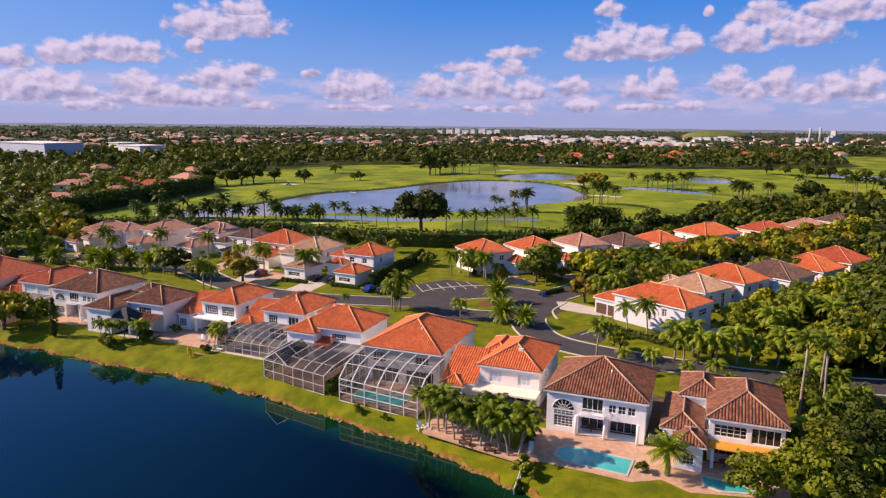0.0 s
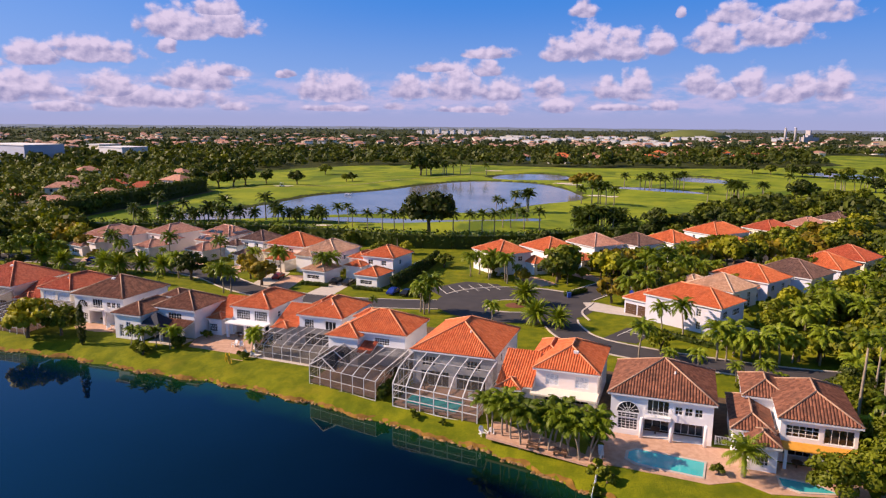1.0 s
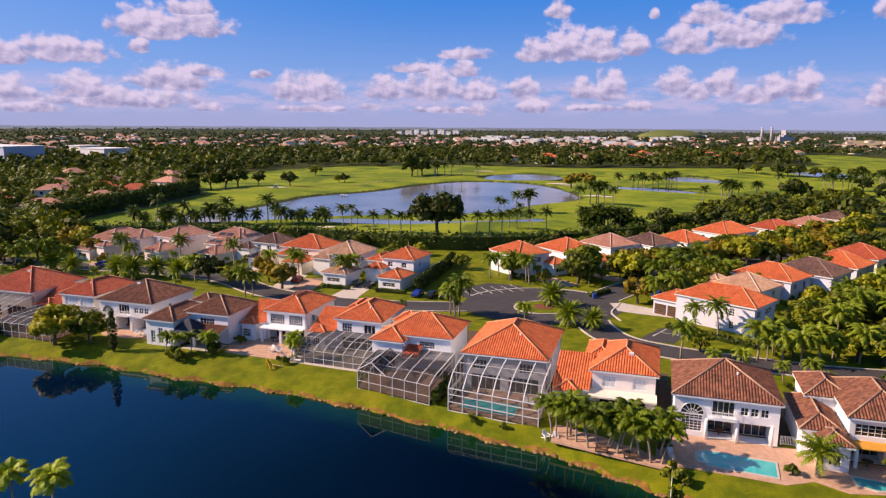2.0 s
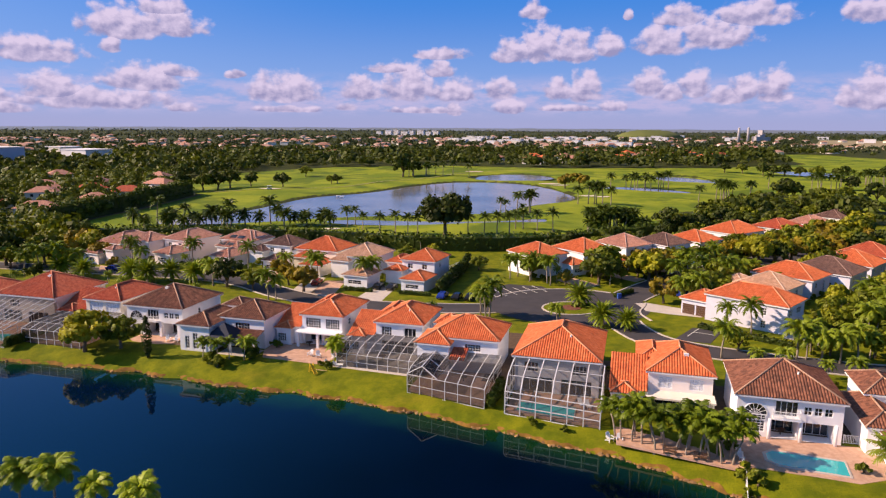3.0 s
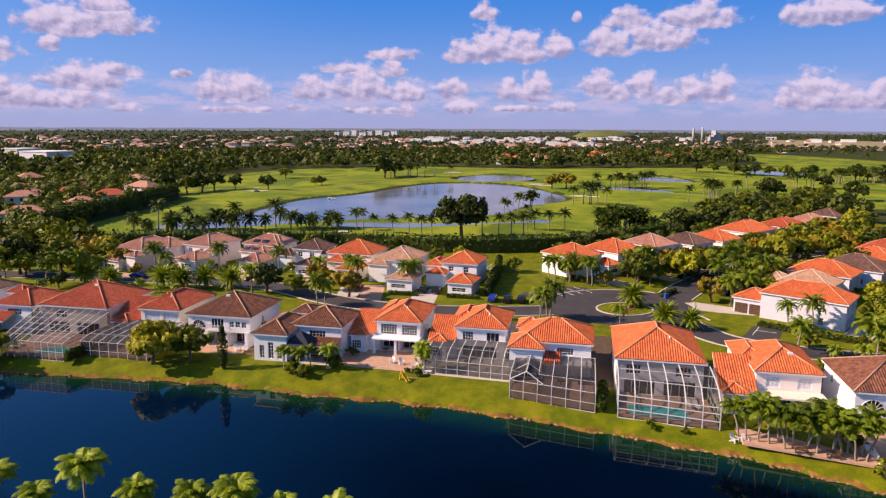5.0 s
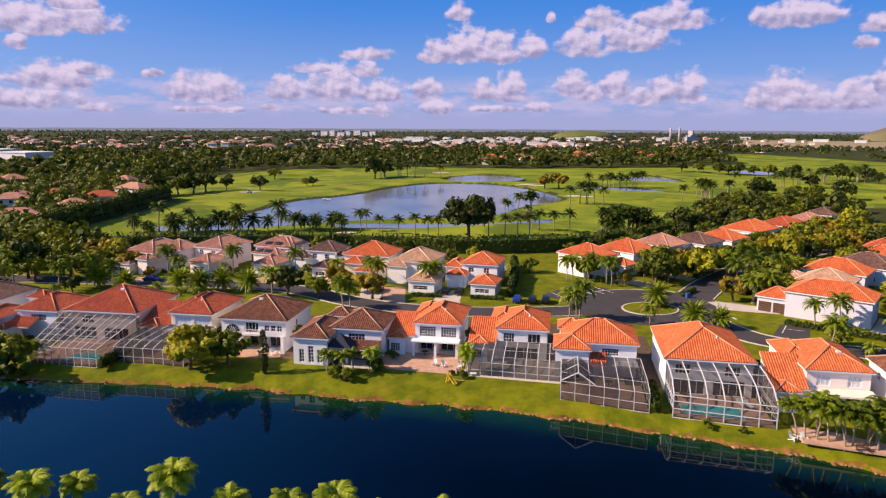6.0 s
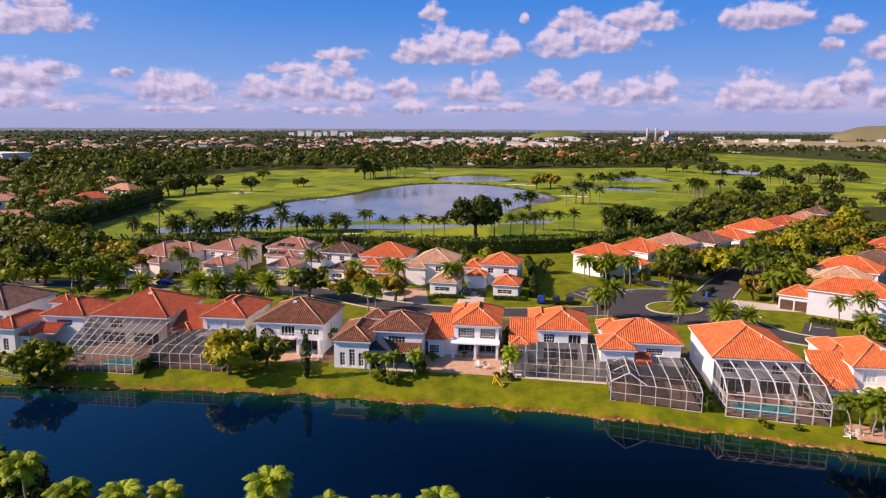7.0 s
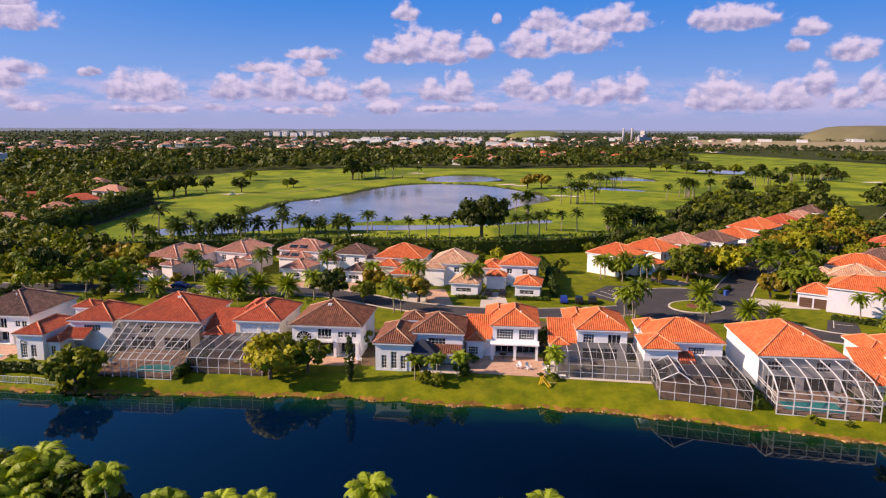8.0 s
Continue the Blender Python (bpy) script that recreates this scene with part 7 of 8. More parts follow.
# the dark belt behind the course
x, y, rng = scatter(2300, -420, 640, 520, 1000, lambda x, y: off_golf(x, y, 2) & clear_of_homes(x, y, 15) & ((y > 640) | (x < -100) | (x > 420)), 5)
wood("woodland", "dark belt of trees behind the golf course", x, y, rng.uniform(7, 12.5, len(x)), 15, 0.40, "far", 6)
# to the right of the course
x, y, rng = scatter(520, 130, 640, 200, 560, lambda x, y: off_golf(x, y, 2) & roads_clear(x, y) & (y > 215 + (x - 130) * 0.2) & (np.hypot(x - 145, y - 252) > 22), 7)
wood("woodland", "trees and gardens beside the fairways", x, y, rng.uniform(5, 10, len(x)), 34, 0.30, "far", 8)
x, y, rng = scatter(260, 105, 330, 60, 260, lambda x, y: roads_clear(x, y) & (y < 205 + (x - 105) * 0.4) & (y > 70 + (x - 105) * 0.1) & (np.hypot(x - 112, y - 178) > 16), 17)
wood("woodland", "garden trees on the side street", x, y, rng.uniform(5, 9, len(x)), 56, 0.2, "dark", 18)
# the wood behind the left gardens
x, y, rng = scatter(200, -320, -128, 190, 262, lambda x, y: roads_clear(x, y) & (np.hypot(x + 128, y - 168) > 20), 9)
wood("woodland", "garden trees beyond the street", x, y, rng.uniform(4.5, 8, len(x)), 66, 0.2, "green", 10)
# a nursery of paler trees on the left
x, y, rng = scatter(260, -360, -185, 700, 1040, lambda x, y: (y > 700 + (-185 - x) * 0.1) & (np.abs(x + 235 + (y - 700) * 0.28) < 46), 19)
wood("woodland", "yellow-green nursery trees in rows", x, y, rng.uniform(6, 8.5, len(x)), 16, 0.36, "green", 20)
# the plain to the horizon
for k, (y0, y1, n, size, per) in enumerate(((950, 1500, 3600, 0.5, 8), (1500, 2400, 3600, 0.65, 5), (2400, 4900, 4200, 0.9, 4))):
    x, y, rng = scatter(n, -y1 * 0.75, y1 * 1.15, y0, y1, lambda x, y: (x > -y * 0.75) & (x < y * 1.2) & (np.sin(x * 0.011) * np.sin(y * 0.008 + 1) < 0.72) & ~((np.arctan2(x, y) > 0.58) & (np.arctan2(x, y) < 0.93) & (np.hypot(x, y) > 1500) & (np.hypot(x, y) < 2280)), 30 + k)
    # leaf colours here already hold the haze of distance
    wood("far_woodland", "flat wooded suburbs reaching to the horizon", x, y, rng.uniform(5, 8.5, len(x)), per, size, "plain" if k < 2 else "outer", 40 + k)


# stand-in for the far tree line on the horizon, haze put into its colour
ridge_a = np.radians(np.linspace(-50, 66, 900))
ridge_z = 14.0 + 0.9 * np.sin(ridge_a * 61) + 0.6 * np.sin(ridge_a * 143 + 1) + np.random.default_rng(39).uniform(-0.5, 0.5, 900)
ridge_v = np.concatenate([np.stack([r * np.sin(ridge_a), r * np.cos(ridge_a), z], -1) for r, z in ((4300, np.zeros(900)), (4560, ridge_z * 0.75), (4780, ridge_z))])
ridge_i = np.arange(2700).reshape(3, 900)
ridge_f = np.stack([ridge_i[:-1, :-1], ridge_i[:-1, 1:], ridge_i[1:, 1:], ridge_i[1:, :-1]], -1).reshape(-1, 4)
tagged(new("backdrop", mesh_np("backdrop", ridge_v, ridge_f, LEAF["haze"])), "distant wooded rise, haze painted into its blue-green", "backdrop", kind="structure")


def small_house(x, y, yaw, tone, w, d, h, group):
    ob = empty("house", pose(x, y, 0, 0, 0, yaw), {"red": "distant house with red tile roof", "orange": "distant house with orange tile roof", "pink": "distant house with faded pink tile roof", "tan": "distant pale house with tan tile roof"}[tone], "house", group)
    bm = bmesh.new()
    box(bm, 0.6, w - 0.6, 0.6, d - 0.6, -0.2, h)
    part("wall", bm, STUCCO["cream"], ob)
    run = min(w, d) / 2
    bm = bmesh.new()
    uvl = bm.loops.layers.uv.new("UVMap")
    c = [bm.verts.new(p) for p in ((0, 0, h), (w, 0, h), (w, d, h), (0, d, h))]
    t = [bm.verts.new((run, d / 2, h + run * PITCH)), bm.verts.new((w - run, d / 2, h + run * PITCH))] if w > d else [bm.verts.new((w / 2, run, h + run * PITCH)), bm.verts.new((w / 2, d - run + 0.01, h + run * PITCH))]
    faces = ((c[0], c[1], t[1], t[0]), (c[1], c[2], t[1]), (c[2], c[3], t[0], t[1]), (c[3], c[0], t[0])) if w > d else ((c[0], c[1], t[0]), (c[1], c[2], t[1], t[0]), (c[2], c[3], t[1]), (c[3], c[0], t[0], t[1]))
    for f in faces:
        g = bm.faces.new(f)
        for loop in g.loops:
            loop[uvl].uv = (loop.vert.co.x, loop.vert.co.y + loop.vert.co.z)
    bm.faces.new(c[::-1])
    part("roof", bm, ROOF[tone], ob)
    for k in range(3):
        bm = bmesh.new()
        u = w * (0.2 + 0.26 * k)
        box(bm, u, u + 1.3, 0.53, 0.59, 1.0 if h < 4 else h - 2.2, 2.3 if h < 4 else h - 0.8)
        part("window", bm, GLASS, ob)


rng = np.random.default_rng(21)
for k, (x, y) in enumerate(HOMES):
    small_house(x - 8, y - 6, rng.uniform(-40, 40), ("pink", "red", "pink")[k % 3], rng.uniform(13, 18), rng.uniform(11, 14), rng.choice([3.4, 5.4]), "houses west of the course")
for k, (x, y) in enumerate(FARHOMES):
    small_house(x - 10, y - 6, rng.uniform(-30, 30), ("red", "orange", "pink")[k % 3], rng.uniform(16, 24), rng.uniform(11, 15), rng.choice([4.5, 6.0]), "houses beyond the course")
for k in range(170):
    y = rng.uniform(880, 1700)
    x = rng.uniform(-0.55, 0.35) * y if k < 135 else rng.uniform(0.25, 0.8) * y
    small_house(x, y, rng.uniform(-40, 40), ("pink", "tan", "tan", "pink")[k % 4], rng.uniform(10, 17), rng.uniform(8, 11), rng.uniform(4.2, 6.4), "distant suburb houses")


# the crowded suburb beyond: hipped roofs over pale walls
n_roof = 260
ry = 900 + 1300 * rng.uniform(0, 1, n_roof) ** 1.4
rx = ry * (rng.uniform(-0.62, 0.7, n_roof)) + 30 * np.sin(ry * 0.02)
rw, rd, rh, turn_ = rng.uniform(6, 10, n_roof), rng.uniform(4, 6, n_roof), rng.uniform(3.0, 5.0, n_roof), rng.uniform(-0.6, 0.6, n_roof)


def far_mesh(corners):
    """Places for all houses of corners given in half widths, half depths and metres up."""
    u, v = rw[:, None] * np.array([c[0] for c in corners]), rd[:, None] * np.array([c[1] for c in corners])
    z = rh[:, None] * np.array([c[2] for c in corners]) + rd[:, None] * 0.45 * np.array([c[3] for c in corners])
    co, si = np.cos(turn_)[:, None], np.sin(turn_)[:, None]
    return np.stack([rx[:, None] + u * co - v * si, ry[:, None] + u * si + v * co, z], -1).reshape(-1, 3)


walls_v = far_mesh([(-1, -1, 0, 0), (1, -1, 0, 0), (1, 1, 0, 0), (-1, 1, 0, 0), (-1, -1, 1, 0), (1, -1, 1, 0), (1, 1, 1, 0), (-1, 1, 1, 0)])
walls_f = np.concatenate([np.arange(n_roof)[:, None] * 8 + np.array(q) for q in ((0, 1, 5, 4), (1, 2, 6, 5), (2, 3, 7, 6), (3, 0, 4, 7))])
tagged(new("suburb_walls", mesh_np("suburb_walls", walls_v, walls_f, STUCCO["cream"])), "pale walls of a distant suburb", "houses", kind="stuff")
roofs_v = far_mesh([(-1.1, -1.15, 1, 0), (1.1, -1.15, 1, 0), (1.1, 1.15, 1, 0), (-1.1, 1.15, 1, 0), (-0.45, 0, 1, 1), (0.45, 0, 1, 1)])
roofs_f = np.concatenate([np.arange(n_roof)[:, None] * 6 + np.array(q) for q in ((0, 1, 5, 4), (2, 3, 4, 5), (1, 2, 5, 5), (3, 0, 4, 4))])
roofs_f = np.concatenate([np.stack([roofs_f[:, 0], roofs_f[:, 1], roofs_f[:, 2]], -1), np.stack([roofs_f[:2 * n_roof, 0], roofs_f[:2 * n_roof, 2], roofs_f[:2 * n_roof, 3]], -1)])
tagged(new("suburb_roofs", mesh_np("suburb_roofs", roofs_v, roofs_f, FARROOF)), "faded pink and tan tile roofs of a distant suburb", "roofs", kind="stuff")

EYE_X, EYE_Y = -47.0, 8.0                 # from where the bearings below are taken


def far_block(name, label, x, y, w, d, h, mat, bands=0, yaw=-35.0, group="distant buildings"):
    ob = empty(name, pose(x, y, 0, 0, 0, yaw), label, "building", group)
    bm = bmesh.new()
    box(bm, 0, w, 0, d, 0, h)
    part("wall", bm, mat, ob)
    bm = bmesh.new()
    box(bm, -0.5, w + 0.5, -0.5, d + 0.5, h, h + 0.8)
    part("roof", bm, FARWALL, ob)
    for k in range(bands):
        bm = bmesh.new()
        z = h * (k + 0.5) / bands
        box(bm, w * 0.06, w * 0.94, -0.12, -0.02, z, z + h / bands * 0.25)
        part("window_band", bm, GLASS, ob)


far_block("warehouse", "long blue-white warehouse beyond the trees", -432, 712, 74, 40, 16, FARBLUE, 0, -30)
far_block("warehouse", "low white warehouse with a sloping end", -338, 765, 40, 30, 12, FARWALL, 0, -35)
far_block("warehouse", "low cream warehouse beyond the trees", -372, 812, 24, 26, 13, STUCCO["cream"], 0, -35)
for k, a in enumerate((1.5, 2.2, 2.9, 3.5, 4.1, 4.8, 5.5, 6.0)):
    r = 2500 + 40 * (k % 3)
    far_block("apartment_block", "white distant apartment block", EYE_X + r * math.sin(radians(a)), EYE_Y + r * math.cos(radians(a)), 20 + 6 * (k % 2), 15, 13 + 2.5 * ((k * 7) % 3), FARWALL, 5)
for k in range(44):
    a = 7.5 + 14.5 * k / 44 + rng.uniform(-0.2, 0.2)
    r = rng.uniform(1350, 2050)
    far_block("commercial_building", "low white commercial building far off", EYE_X + r * math.sin(radians(a)), EYE_Y + r * math.cos(radians(a)), rng.uniform(12, 34), 16, rng.uniform(5.8, 8.6), FARWALL if k % 4 else STUCCO["cream"], 0)
for k in range(16):
    a = rng.uniform(22, 46)
    r = rng.uniform(1900, 2600)
    far_block("commercial_building", "low white commercial building far off", EYE_X + r * math.sin(radians(a)), EYE_Y + r * math.cos(radians(a)), rng.uniform(16, 36), 18, rng.uniform(6.5, 9), FARWALL, 0)
for k, a in enumerate((29.75, 30.4)):
    ob = empty("chimney_stack", pose(EYE_X + 1850 * math.sin(radians(a)), EYE_Y + 1850 * math.cos(radians(a)), 0), "tall pale concrete power station stack", "chimney", "power station stacks")
    bm = bmesh.new()
    tube(bm, [(0, 0, 0), (0, 0, 34 + k)], [3.2, 2.5], 14)
    part("shaft", bm, STACK, ob)
    bm = bmesh.new()
    tube(bm, [(0, 0, 34 + k), (0, 0, 35.5 + k)], [2.8, 2.8], 14)
    part("rim", bm, FARWALL, ob)
ob = empty("boiler_house", pose(EYE_X + 1850 * math.sin(radians(31.4)), EYE_Y + 1850 * math.cos(radians(31.4)), 0), "stepped power station boiler house", "building")
for x0, x1, hh in ((-16, -7, 15), (-7, -2, 19), (-2, 1, 30), (1, 6, 21), (6, 20, 14)):
    bm = bmesh.new()
    box(bm, x0 + 0.1, x1 - 0.1, 0, 20, 0, hh)
    part("block", bm, STACK, ob)


def hill(name, label, az_, r, half_w, half_d, h, mat, top=0.3):
    """A broad mound with a flat top."""
    cx, cy = EYE_X + r * math.sin(radians(az_)), EYE_Y + r * math.cos(radians(az_))
    bm = bmesh.new()
    n = 36
    rings = []
    for share, z in ((0, -1), (0.2, 0.25), (0.45, 0.6), (0.72, 0.86), (1, 0.97), (1.35, 1.0)):
        s = max(0.06, 1 - (1 - top) * share)
        rings.append([bm.verts.new((cx + half_w * s * math.cos(k * math.tau / n) * (1 + 0.06 * math.sin(3 * k)), cy + half_d * s * math.sin(k * math.tau / n), z * h + (1.2 * math.sin(5.1 * k + 9 * s) if z > 0 else 0))) for k in range(n)])
    for a, b in zip(rings, rings[1:]):
        for k in range(n):
            f = bm.faces.new((a[k], a[(k + 1) % n], b[(k + 1) % n], b[k]))
            f.smooth = True
    bm.faces.new(rings[-1])
    tagged(part(name, bm, mat), label, "hill", kind="structure")


hill("green_hill", "low grassed mound on the plain", 23.2, 2300, 118, 90, 25, GREENHILL)
hill("landfill_hill", "long flat-topped earth mound on the horizon", 49.5, 2700, 420, 200, 46, LANDFILL, 0.62)
flat_polygon("dry_field", [(r * math.sin(radians(a)), r * math.cos(radians(a))) for a, r in ((33, 1400), (52, 1400), (54, 2300), (34, 2300))], 0.6, FIELD, "dry tan field on the plain", "field")

# ---- small things ----
for bx, by, ba, bb in ((-86, 432, 6, 3), (-43, 275, 3.5, 1.8), (97, 389, 5, 3.5), (104, 384, 4, 3), (96, 469, 7, 4), (100, 457, 6, 3), (380, 433, 9, 5), (28, 322, 8, 2.2), (66, 600, 9, 4)):
    z, _ = land_height(np.array([bx]), np.array([by]))
    flat_polygon("sand_bunker", [(bx + ba * math.cos(k * math.tau / 22) * (1 + 0.2 * math.sin(3 * k * math.tau / 22)), by + bb * math.sin(k * math.tau / 22)) for k in range(22)], float(z[0]) + 0.25, SAND, "pale sand bunker on the golf course", "bunker")
bm = bmesh.new()
path = smooth_line([(-122, 425), (-90, 432), (-40, 462), (-10, 500), (30, 535), (60, 590), (140, 600)], 6)
n0 = len(path)
ribbon(bm, path, 1.8, 0.9)
for v in bm.verts:
    z, _ = land_height(np.array([v.co.x]), np.array([v.co.y]))
    v.co.z = float(z[0]) + 0.2
tagged(part("cart_path", bm, TRACK), "faded tan golf cart path", "path", kind="structure")

# stones along the waterline
rocks = []
rng = np.random.default_rng(5)
for k in range(4):
    bm = bmesh.new()
    bmesh.ops.create_icosphere(bm, subdivisions=1, radius=1.0)
    for v in bm.verts:
        v.co = Vector((v.co.x * 1.3, v.co.y, v.co.z * 0.7)) * rng.uniform(0.75, 1.2)
    me = bpy.data.meshes.new("stone")
    bm.to_mesh(me)
    bm.free()
    me.materials.append(ROCK)
    rocks.append(me)
bank = empty("stone_bank", Matrix(), "brown stones along the eroded lake edge", "stones")
shore = [(-150, 152), (-122.6, 140.6), (-104.2, 133.5), (-73, 124), (-55.6, 115.4), (-37, 108.1), (-23.4, 100.3), (-8.8, 90.7), (3.2, 82.4), (11.4, 74)]
shore = smooth_line(shore, 30)
for k in range(290):
    f = rng.uniform(0.12, 1) * (len(shore) - 2)
    i = int(f)
    x = shore[i][0] + (shore[i + 1][0] - shore[i][0]) * (f - i)
    y = shore[i][1] + (shore[i + 1][1] - shore[i][1]) * (f - i) - 1.2
    for _ in range(40):
        z, d = land_height(np.array([x]), np.array([y]))
        if d[0] > -0.1:
            break
        x, y = x + 0.04, y + 0.1
    s = rng.uniform(0.1, 0.34) * (1.5 if rng.uniform() < 0.1 else 1)
    shared("stone", rocks[k % 4], bank, pose(x + rng.normal() * 0.12, y + rng.normal() * 0.15, float(z[0]) + 0.05, rng.uniform(-30, 30), rng.uniform(-30, 30), rng.uniform(0, 360)) @ Matrix.Diagonal((s * 1.3, s, s, 1)))


def adirondack(m):
    ob = empty("adirondack_chair", m, "white slatted adirondack chair on the lawn", "chair", "lawn chairs")
    bm = bmesh.new()
    for k in range(5):
        box(bm, -0.28, 0.28, -0.3 + k * 0.12, -0.3 + k * 0.12 + 0.1, 0.36 - k * 0.025, 0.385 - k * 0.025)
    part("seat", bm, PLASTIC_W, ob)
    bm = bmesh.new()
    for k in range(5):
        box(bm, -0.28 + k * 0.115, -0.18 + k * 0.115, 0, 0.03, 0, 0.72 + 0.1 * math.sin(math.pi * k / 4), pose(0, 0.26, 0.26, -22, 0, 0))
    part("backrest", bm, PLASTIC_W, ob)
    for sx_ in (-1, 1):
        bm = bmesh.new()
        box(bm, sx_ * 0.36 - 0.07, sx_ * 0.36 + 0.07, -0.36, 0.36, 0.55, 0.58)
        part("armrest", bm, PLASTIC_W, ob)
        bm = bmesh.new()
        box(bm, sx_ * 0.33 - 0.02, sx_ * 0.33 + 0.02, -0.34, -0.24, -0.05, 0.55)
        part("leg", bm, PLASTIC_W, ob)
        bm = bmesh.new()
        bar(bm, (sx_ * 0.33, -0.25, 0.3), (sx_ * 0.33, 0.5, 0.0), 0.04, 0.1)
        part("leg", bm, PLASTIC_W, ob)


def ground_z(x, y):
    return float(land_height(np.array([x]), np.array([y]))[0][0])


for x, y, a in ((0.9, 86.6, 20), (1.9, 85.9, -15), (-36.0, 121.0, 40), (-38.8, 121.8, 10), (-40.2, 122.6, -30), (-65.5, 133.2, 0), (-67.0, 133.8, 30)):
    adirondack(pose(x, y, ground_z(x, y) + 0.05, 0, 0, a) @ Matrix.Scale(1.1, 4))


def play_slide(m):
    ob = empty("toy_slide", m, "yellow plastic toy slide on the lawn", "slide")
    bm = bmesh.new()
    section = [(-0.31, 0.2), (-0.26, 0.2), (-0.24, 0.03), (0.24, 0.03), (0.26, 0.2), (0.31, 0.2), (0.29, -0.04), (-0.29, -0.04)]
    rings = []
    for k in range(8):
        a = k / 7
        zc = 1.2 * (1 - a) ** 1.3 + 0.12
        rings.append([bm.verts.new((0.4 + a * 1.5, y, zc + z)) for y, z in section])
    for a, b in zip(rings, rings[1:]):
        for k in range(8):
            bm.faces.new((a[k], a[(k + 1) % 8], b[(k + 1) % 8], b[k]))
    bm.faces.new(rings[0][::-1])
    bm.faces.new(rings[-1])
    bmesh.ops.recalc_face_normals(bm, faces=bm.faces)
    part("chute", bm, PLASTIC_Y, ob)
    for s in (-0.3, 0.3):
        bm = bmesh.new()
        bar(bm, (-0.1, s, -0.05), (0.35, s, 1.7), 0.12)
        part("ladder_rail", bm, PLASTIC_Y, ob)
    for k in range(4):
        bm = bmesh.new()
        bar(bm, (k * 0.1, -0.3, 0.25 + k * 0.3), (k * 0.1, 0.3, 0.25 + k * 0.3), 0.1, 0.06)
        part("rung", bm, PLASTIC_Y, ob)


play_slide(pose(-39.6, 115.2, ground_z(-39.6, 115.2), 0, 0, -60) @ Matrix.Scale(0.95, 4))


def car(m, tone, label):
    ob = empty("car", m, label, "car", "parked cars")
    bm = bmesh.new()
    side = [(-2.2, 0.35), (-2.25, 0.75), (-1.5, 0.95), (-0.8, 1.42), (0.8, 1.45), (1.7, 1.0), (2.2, 0.9), (2.25, 0.35)]
    rings = []
    for y, k in ((-0.88, 0.96), (-0.8, 1.0), (0.8, 1.0), (0.88, 0.96)):
        rings.append([bm.verts.new((x * k, y if z < 1.1 else y * 0.8, z * (1 if k == 1 else 0.98))) for x, z in side])
    for a, b in zip(rings, rings[1:]):
        for k in range(len(side)):
            j = (k + 1) % len(side)
            bm.faces.new((a[k], a[j], b[j], b[k]))
    bm.faces.new(rings[0])
    bm.faces.new(rings[-1][::-1])
    bmesh.ops.recalc_face_normals(bm, faces=bm.faces)
    part("body", bm, CARPAINT[tone], ob)
    bm = bmesh.new()
    for s in (-1, 1):
        v = [bm.verts.new((x, s * (0.895 if z < 1.1 else 0.735), z)) for x, z in ((-1.3, 1.0), (1.45, 1.02), (0.75, 1.36), (-0.72, 1.34))]
        bm.faces.new(v)
    part("side_window", bm, GLASS, ob)
    bm = bmesh.new()
    bm.faces.new([bm.verts.new(p) for p in ((1.66, -0.72, 1.05), (1.66, 0.72, 1.05), (0.9, 0.62, 1.42), (0.9, -0.62, 1.42))])
    part("windscreen", bm, GLASS, ob)
    for x in (-1.4, 1.4):
        for s in (-1, 1):
            bm = bmesh.new()
            tube(bm, [(x, s * 0.7, 0.33), (x, s * 0.92, 0.33)], [0.33, 0.33], 14)
            part("wheel", bm, TYRE, ob)


for x, y, a, tone, label in ((-12.6, 161.6, 66, "blue", "dark blue car parked by the lawn"), (-9.4, 160.2, 66, "black", "black car parked by the lawn"), (-6.4, 159.4, 66, "black", "black car parked by the lawn"),
                             (-27.2, 172.6, 66, "black", "black car on a driveway"), (-24.0, 171.4, 66, "black", "black car on a driveway"), (-99.0, 200.6, -28, "blue", "blue car parked at the kerb"),
                             (-83.6, 201, 60, "black", "dark car on a driveway"), (47.6, 160.4, 40, "grey", "grey car parked under trees"), (50.6, 162.8, 40, "black", "black car parked under trees"), (44.4, 158.4, 40, "blue", "blue car parked under trees"),
                             (-42.6, 178.4, 74, "red", "red car on a driveway"), (128, 222, 25, "grey", "grey car on the side street")):
    car(pose(x, y, 0.06, 0, 0, a), tone, label)
bm = bmesh.new()
box(bm, -0.4, 0.4, -0.4, 0.4, 0, 1.1)
ob = empty("wheelie_bin", pose(28.5, 157.2, 0.05), "blue plastic bin by the drive", "bin")
part("body", bm, BIN, ob)
bm = bmesh.new()
box(bm, -0.44, 0.44, -0.46, 0.44, 1.1, 1.2)
part("lid", bm, BIN, ob)


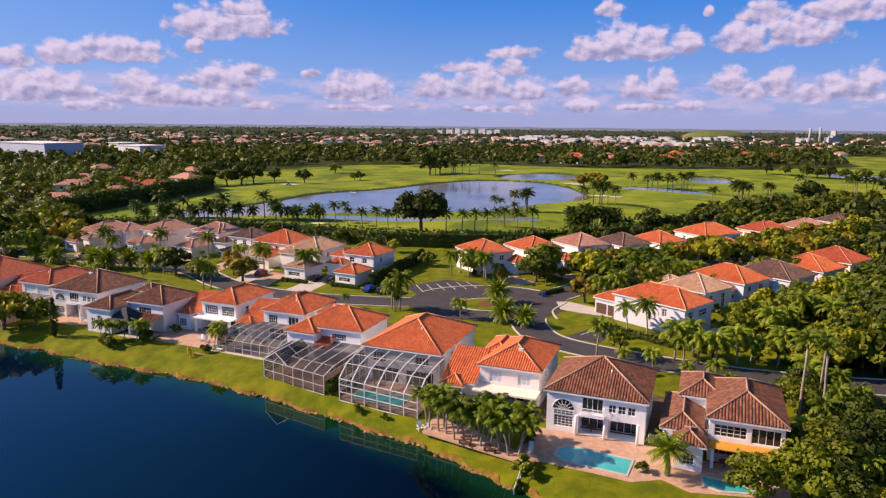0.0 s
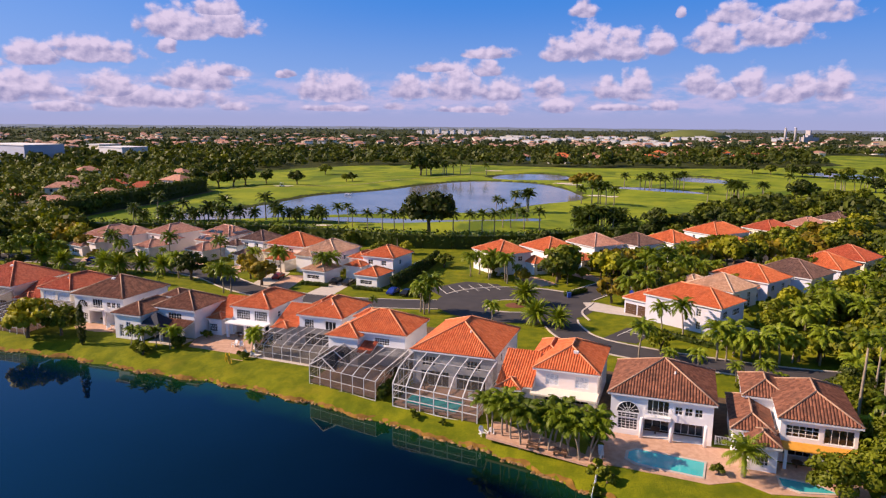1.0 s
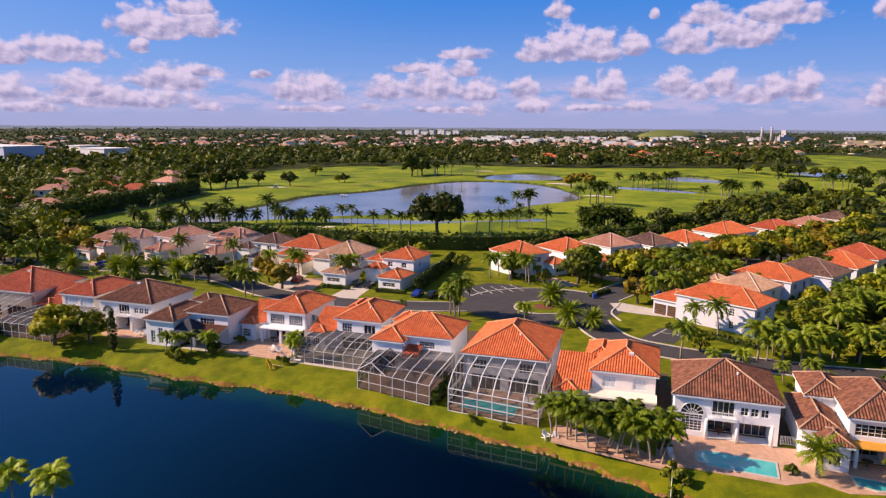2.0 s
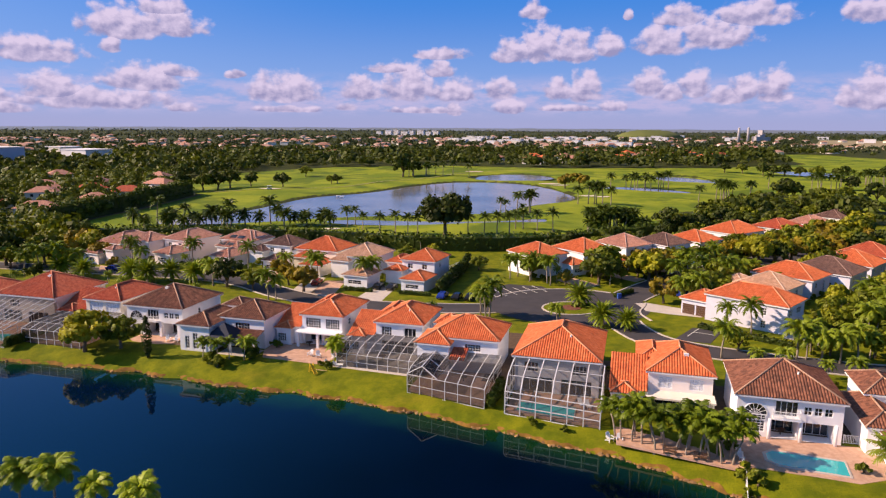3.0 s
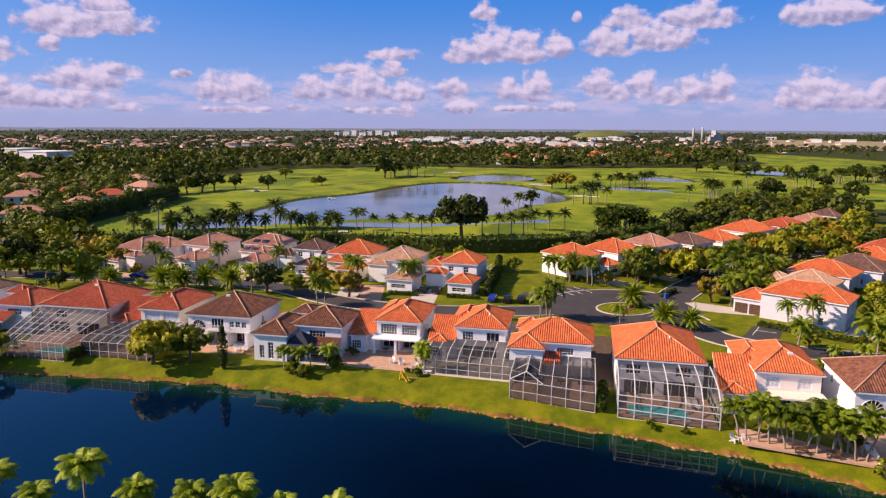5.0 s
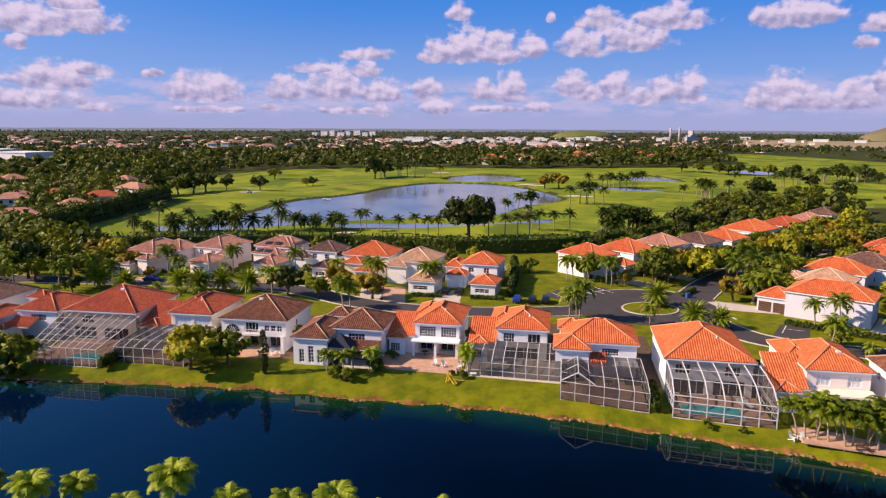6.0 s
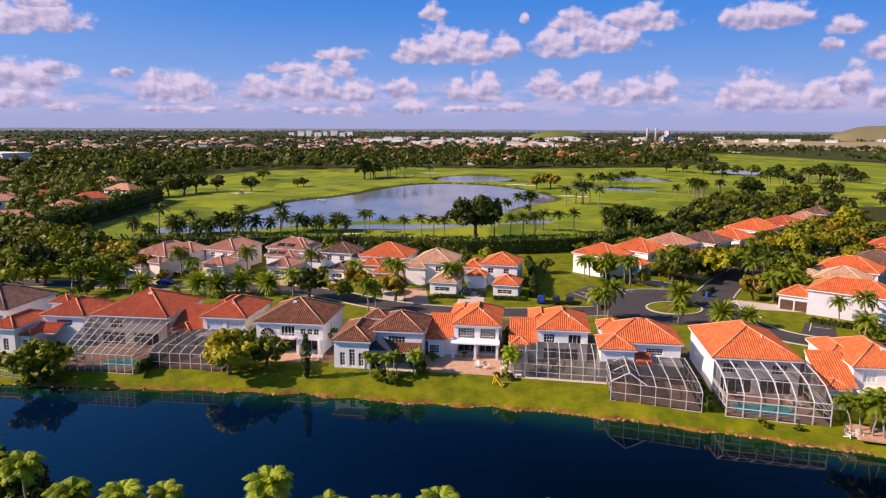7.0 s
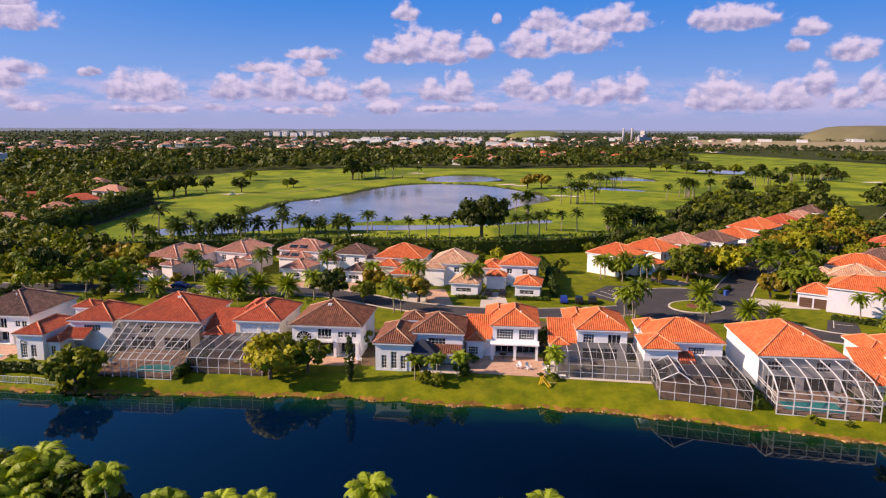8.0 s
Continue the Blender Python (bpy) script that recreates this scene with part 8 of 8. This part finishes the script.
def rail_fence(name, label, pts, height, gap, mat, picket=True):
    ob = empty(name, Matrix(), label, "fence")
    for (x0, y0), (x1, y1) in zip(pts, pts[1:]):
        n = max(1, int(math.hypot(x1 - x0, y1 - y0) / gap))
        for k in range(n + 1):
            x, y = x0 + (x1 - x0) * k / n, y0 + (y1 - y0) * k / n
            z = ground_z(x, y)
            bm = bmesh.new()
            bar(bm, (x, y, z - 0.1), (x, y, z + height), 0.1)
            part("post", bm, mat, ob)
            if k < n:
                xb, yb = x0 + (x1 - x0) * (k + 1) / n, y0 + (y1 - y0) * (k + 1) / n
                zb = ground_z(xb, yb)
                for f in ((0.12, 0.5, 0.95) if not picket else (0.1, 0.95)):
                    bm = bmesh.new()
                    bar(bm, (x, y, z + height * f), (xb, yb, zb + height * f), 0.06)
                    part("rail", bm, mat, ob)
                for j in range(1, 9 if picket else 0):
                    bm = bmesh.new()
                    u, v = x + (xb - x) * j / 9, y + (yb - y) * j / 9
                    bar(bm, (u, v, z + (zb - z) * j / 9 + 0.1), (u, v, z + (zb - z) * j / 9 + height * 0.95), 0.045)
                    part("picket", bm, mat, ob)


rail_fence("white_fence", "white picket fence along the lake bank", [(-124.0, 143.0), (-117.5, 139.8), (-110.4, 137.0)], 1.2, 2.0, WHITE)
rail_fence("garden_fence", "white post fence running down to the lake", [(14.6, 78.6), (13.0, 74.8), (11.8, 72.2)], 1.3, 1.6, WHITE)
rail_fence("white_fence", "white railing beside the house", [(30.0, 81.6), (33.2, 80.4)], 1.2, 1.6, WHITE)
rail_fence("white_fence", "white garden wall railing behind the hedge", [(-9.5, 187), (-3.8, 197)], 1.6, 2.0, WHITE)


def lounger(m):
    ob = empty("sun_lounger", m, "pale sun lounger on a deck", "lounger", "sun loungers")
    bm = bmesh.new()
    box(bm, -0.32, 0.32, -0.9, 0.35, 0.3, 0.38)
    part("mattress", bm, PLASTIC_W, ob)
    bm = bmesh.new()
    box(bm, -0.32, 0.32, 0, 0.75, 0, 0.08, pose(0, 0.35, 0.3, 40, 0, 0))
    part("backrest", bm, PLASTIC_W, ob)
    for x in (-0.28, 0.28):
        for y in (-0.8, 0.3):
            bm = bmesh.new()
            bar(bm, (x, y, 0), (x, y, 0.3), 0.05)
            part("leg", bm, ALU, ob)


for key, x, y, a in (("F9", 10.8, -3.0, 20), ("F9", 11.8, -3.4, 20), ("F2", 2.0, -9.0, 60), ("F2", 2.4, -7.6, 60), ("F7", -4.6, -8.4, 80), ("F7", -3.0, -8.6, 95), ("F11", 0.2, -6.6, 10), ("F3", 2.6, -6.4, 70)):
    lounger(HOUSES[key].matrix_world @ pose(x, y, 0.05, 0, 0, a))


def garden_table(m):
    ob = empty("garden_table", m, "round dark garden table under a porch", "table", "garden tables")
    bm = bmesh.new()
    tube(bm, [(0, 0, 0.7), (0, 0, 0.75)], [0.65, 0.65], 18)
    part("tabletop", bm, DARKWOOD, ob)
    bm = bmesh.new()
    tube(bm, [(0, 0, 0), (0, 0, 0.7)], [0.1, 0.06], 8)
    part("pedestal", bm, DARKWOOD, ob)


for key, x, y in (("F11", 6.2, 1.8), ("F6", 2.4, -0.8), ("F9", 3.0, -1.4), ("F12", 2.4, -0.8), ("F4", 6.4, 1.6), ("F8", 2.2, -4.0), ("F7", 3.0, -3.4)):
    garden_table(HOUSES[key].matrix_world @ pose(x, y, 0.05))
slab("F7", "patio", [(-7.5, -7.6), (-2.0, -7.9), (-2.0, -11.2), (-7.5, -10.8)], -0.05, PAVER, "small pale stone patio by the lawn", "patio")
for k in range(2):
    def_m = pose(6.6 + 3.0 * k, 81.2 - 1.9 * k, -0.1, 0, 0, -30)
    ob = empty("garden_bench", def_m, "brown wooden slatted bench under the palms", "bench", "garden benches")
    bm = bmesh.new()
    for j in range(4):
        box(bm, -0.8, 0.8, -0.25 + j * 0.13, -0.15 + j * 0.13, 0.42, 0.46)
    part("seat", bm, DARKWOOD, ob)
    bm = bmesh.new()
    for j in range(3):
        box(bm, -0.8, 0.8, 0.28, 0.31, 0.55 + j * 0.14, 0.65 + j * 0.14)
    part("backrest", bm, DARKWOOD, ob)
    for x in (-0.7, 0.7):
        bm = bmesh.new()
        box(bm, x - 0.04, x + 0.04, -0.25, 0.3, 0, 0.42)
        part("leg", bm, DARKWOOD, ob)
retire(*P_LOW, *P_THICK, *P_NEAR, P_DATE, *P_QUEEN, *P_LIGHT, P_ROYAL, *P_GOLF, *P_CLUSTER, *P_FOX, P_FAN, *P_TREE, *P_DARK, *P_ORANGE, *P_LIME, *P_BUSH)
bm = bmesh.new()
tube(bm, [(14.8, 149.8, 0.17), (14.8, 149.8, 0.24)], [2.3, 2.1], 24)
tagged(part("mulch_bed", bm, SOIL), "red-brown mulch bed under the island palm", "bed", kind="structure")


def golf_cart(m):
    ob = empty("golf_cart", m, "white golf cart with a roof on the course", "golf cart", "golf carts")
    bm = bmesh.new()
    box(bm, -1.2, 1.2, -0.6, 0.6, 0.3, 0.75)
    part("body", bm, PLASTIC_W, ob)
    bm = bmesh.new()
    box(bm, -0.5, 0.2, -0.55, 0.55, 0.75, 1.2)
    part("seat", bm, DARKWOOD, ob)
    bm = bmesh.new()
    box(bm, -0.9, 0.9, -0.62, 0.62, 1.85, 1.95)
    part("roof", bm, PLASTIC_W, ob)
    for x in (-0.8, 0.8):
        for y in (-0.55, 0.55):
            bm = bmesh.new()
            bar(bm, (x, y, 0.7), (x, y, 1.85), 0.05)
            part("post", bm, ALU, ob)
            bm = bmesh.new()
            tube(bm, [(x, y * 0.8, 0.25), (x, y * 1.1, 0.25)], [0.25, 0.25], 10)
            part("wheel", bm, TYRE, ob)


for x, y, a in ((-44.5, 399, 20), (-42.5, 396, -30), (-86, 428, 0)):
    golf_cart(pose(x, y, ground_z(x, y) + 0.05, 0, 0, a) @ Matrix.Scale(1.2, 4))
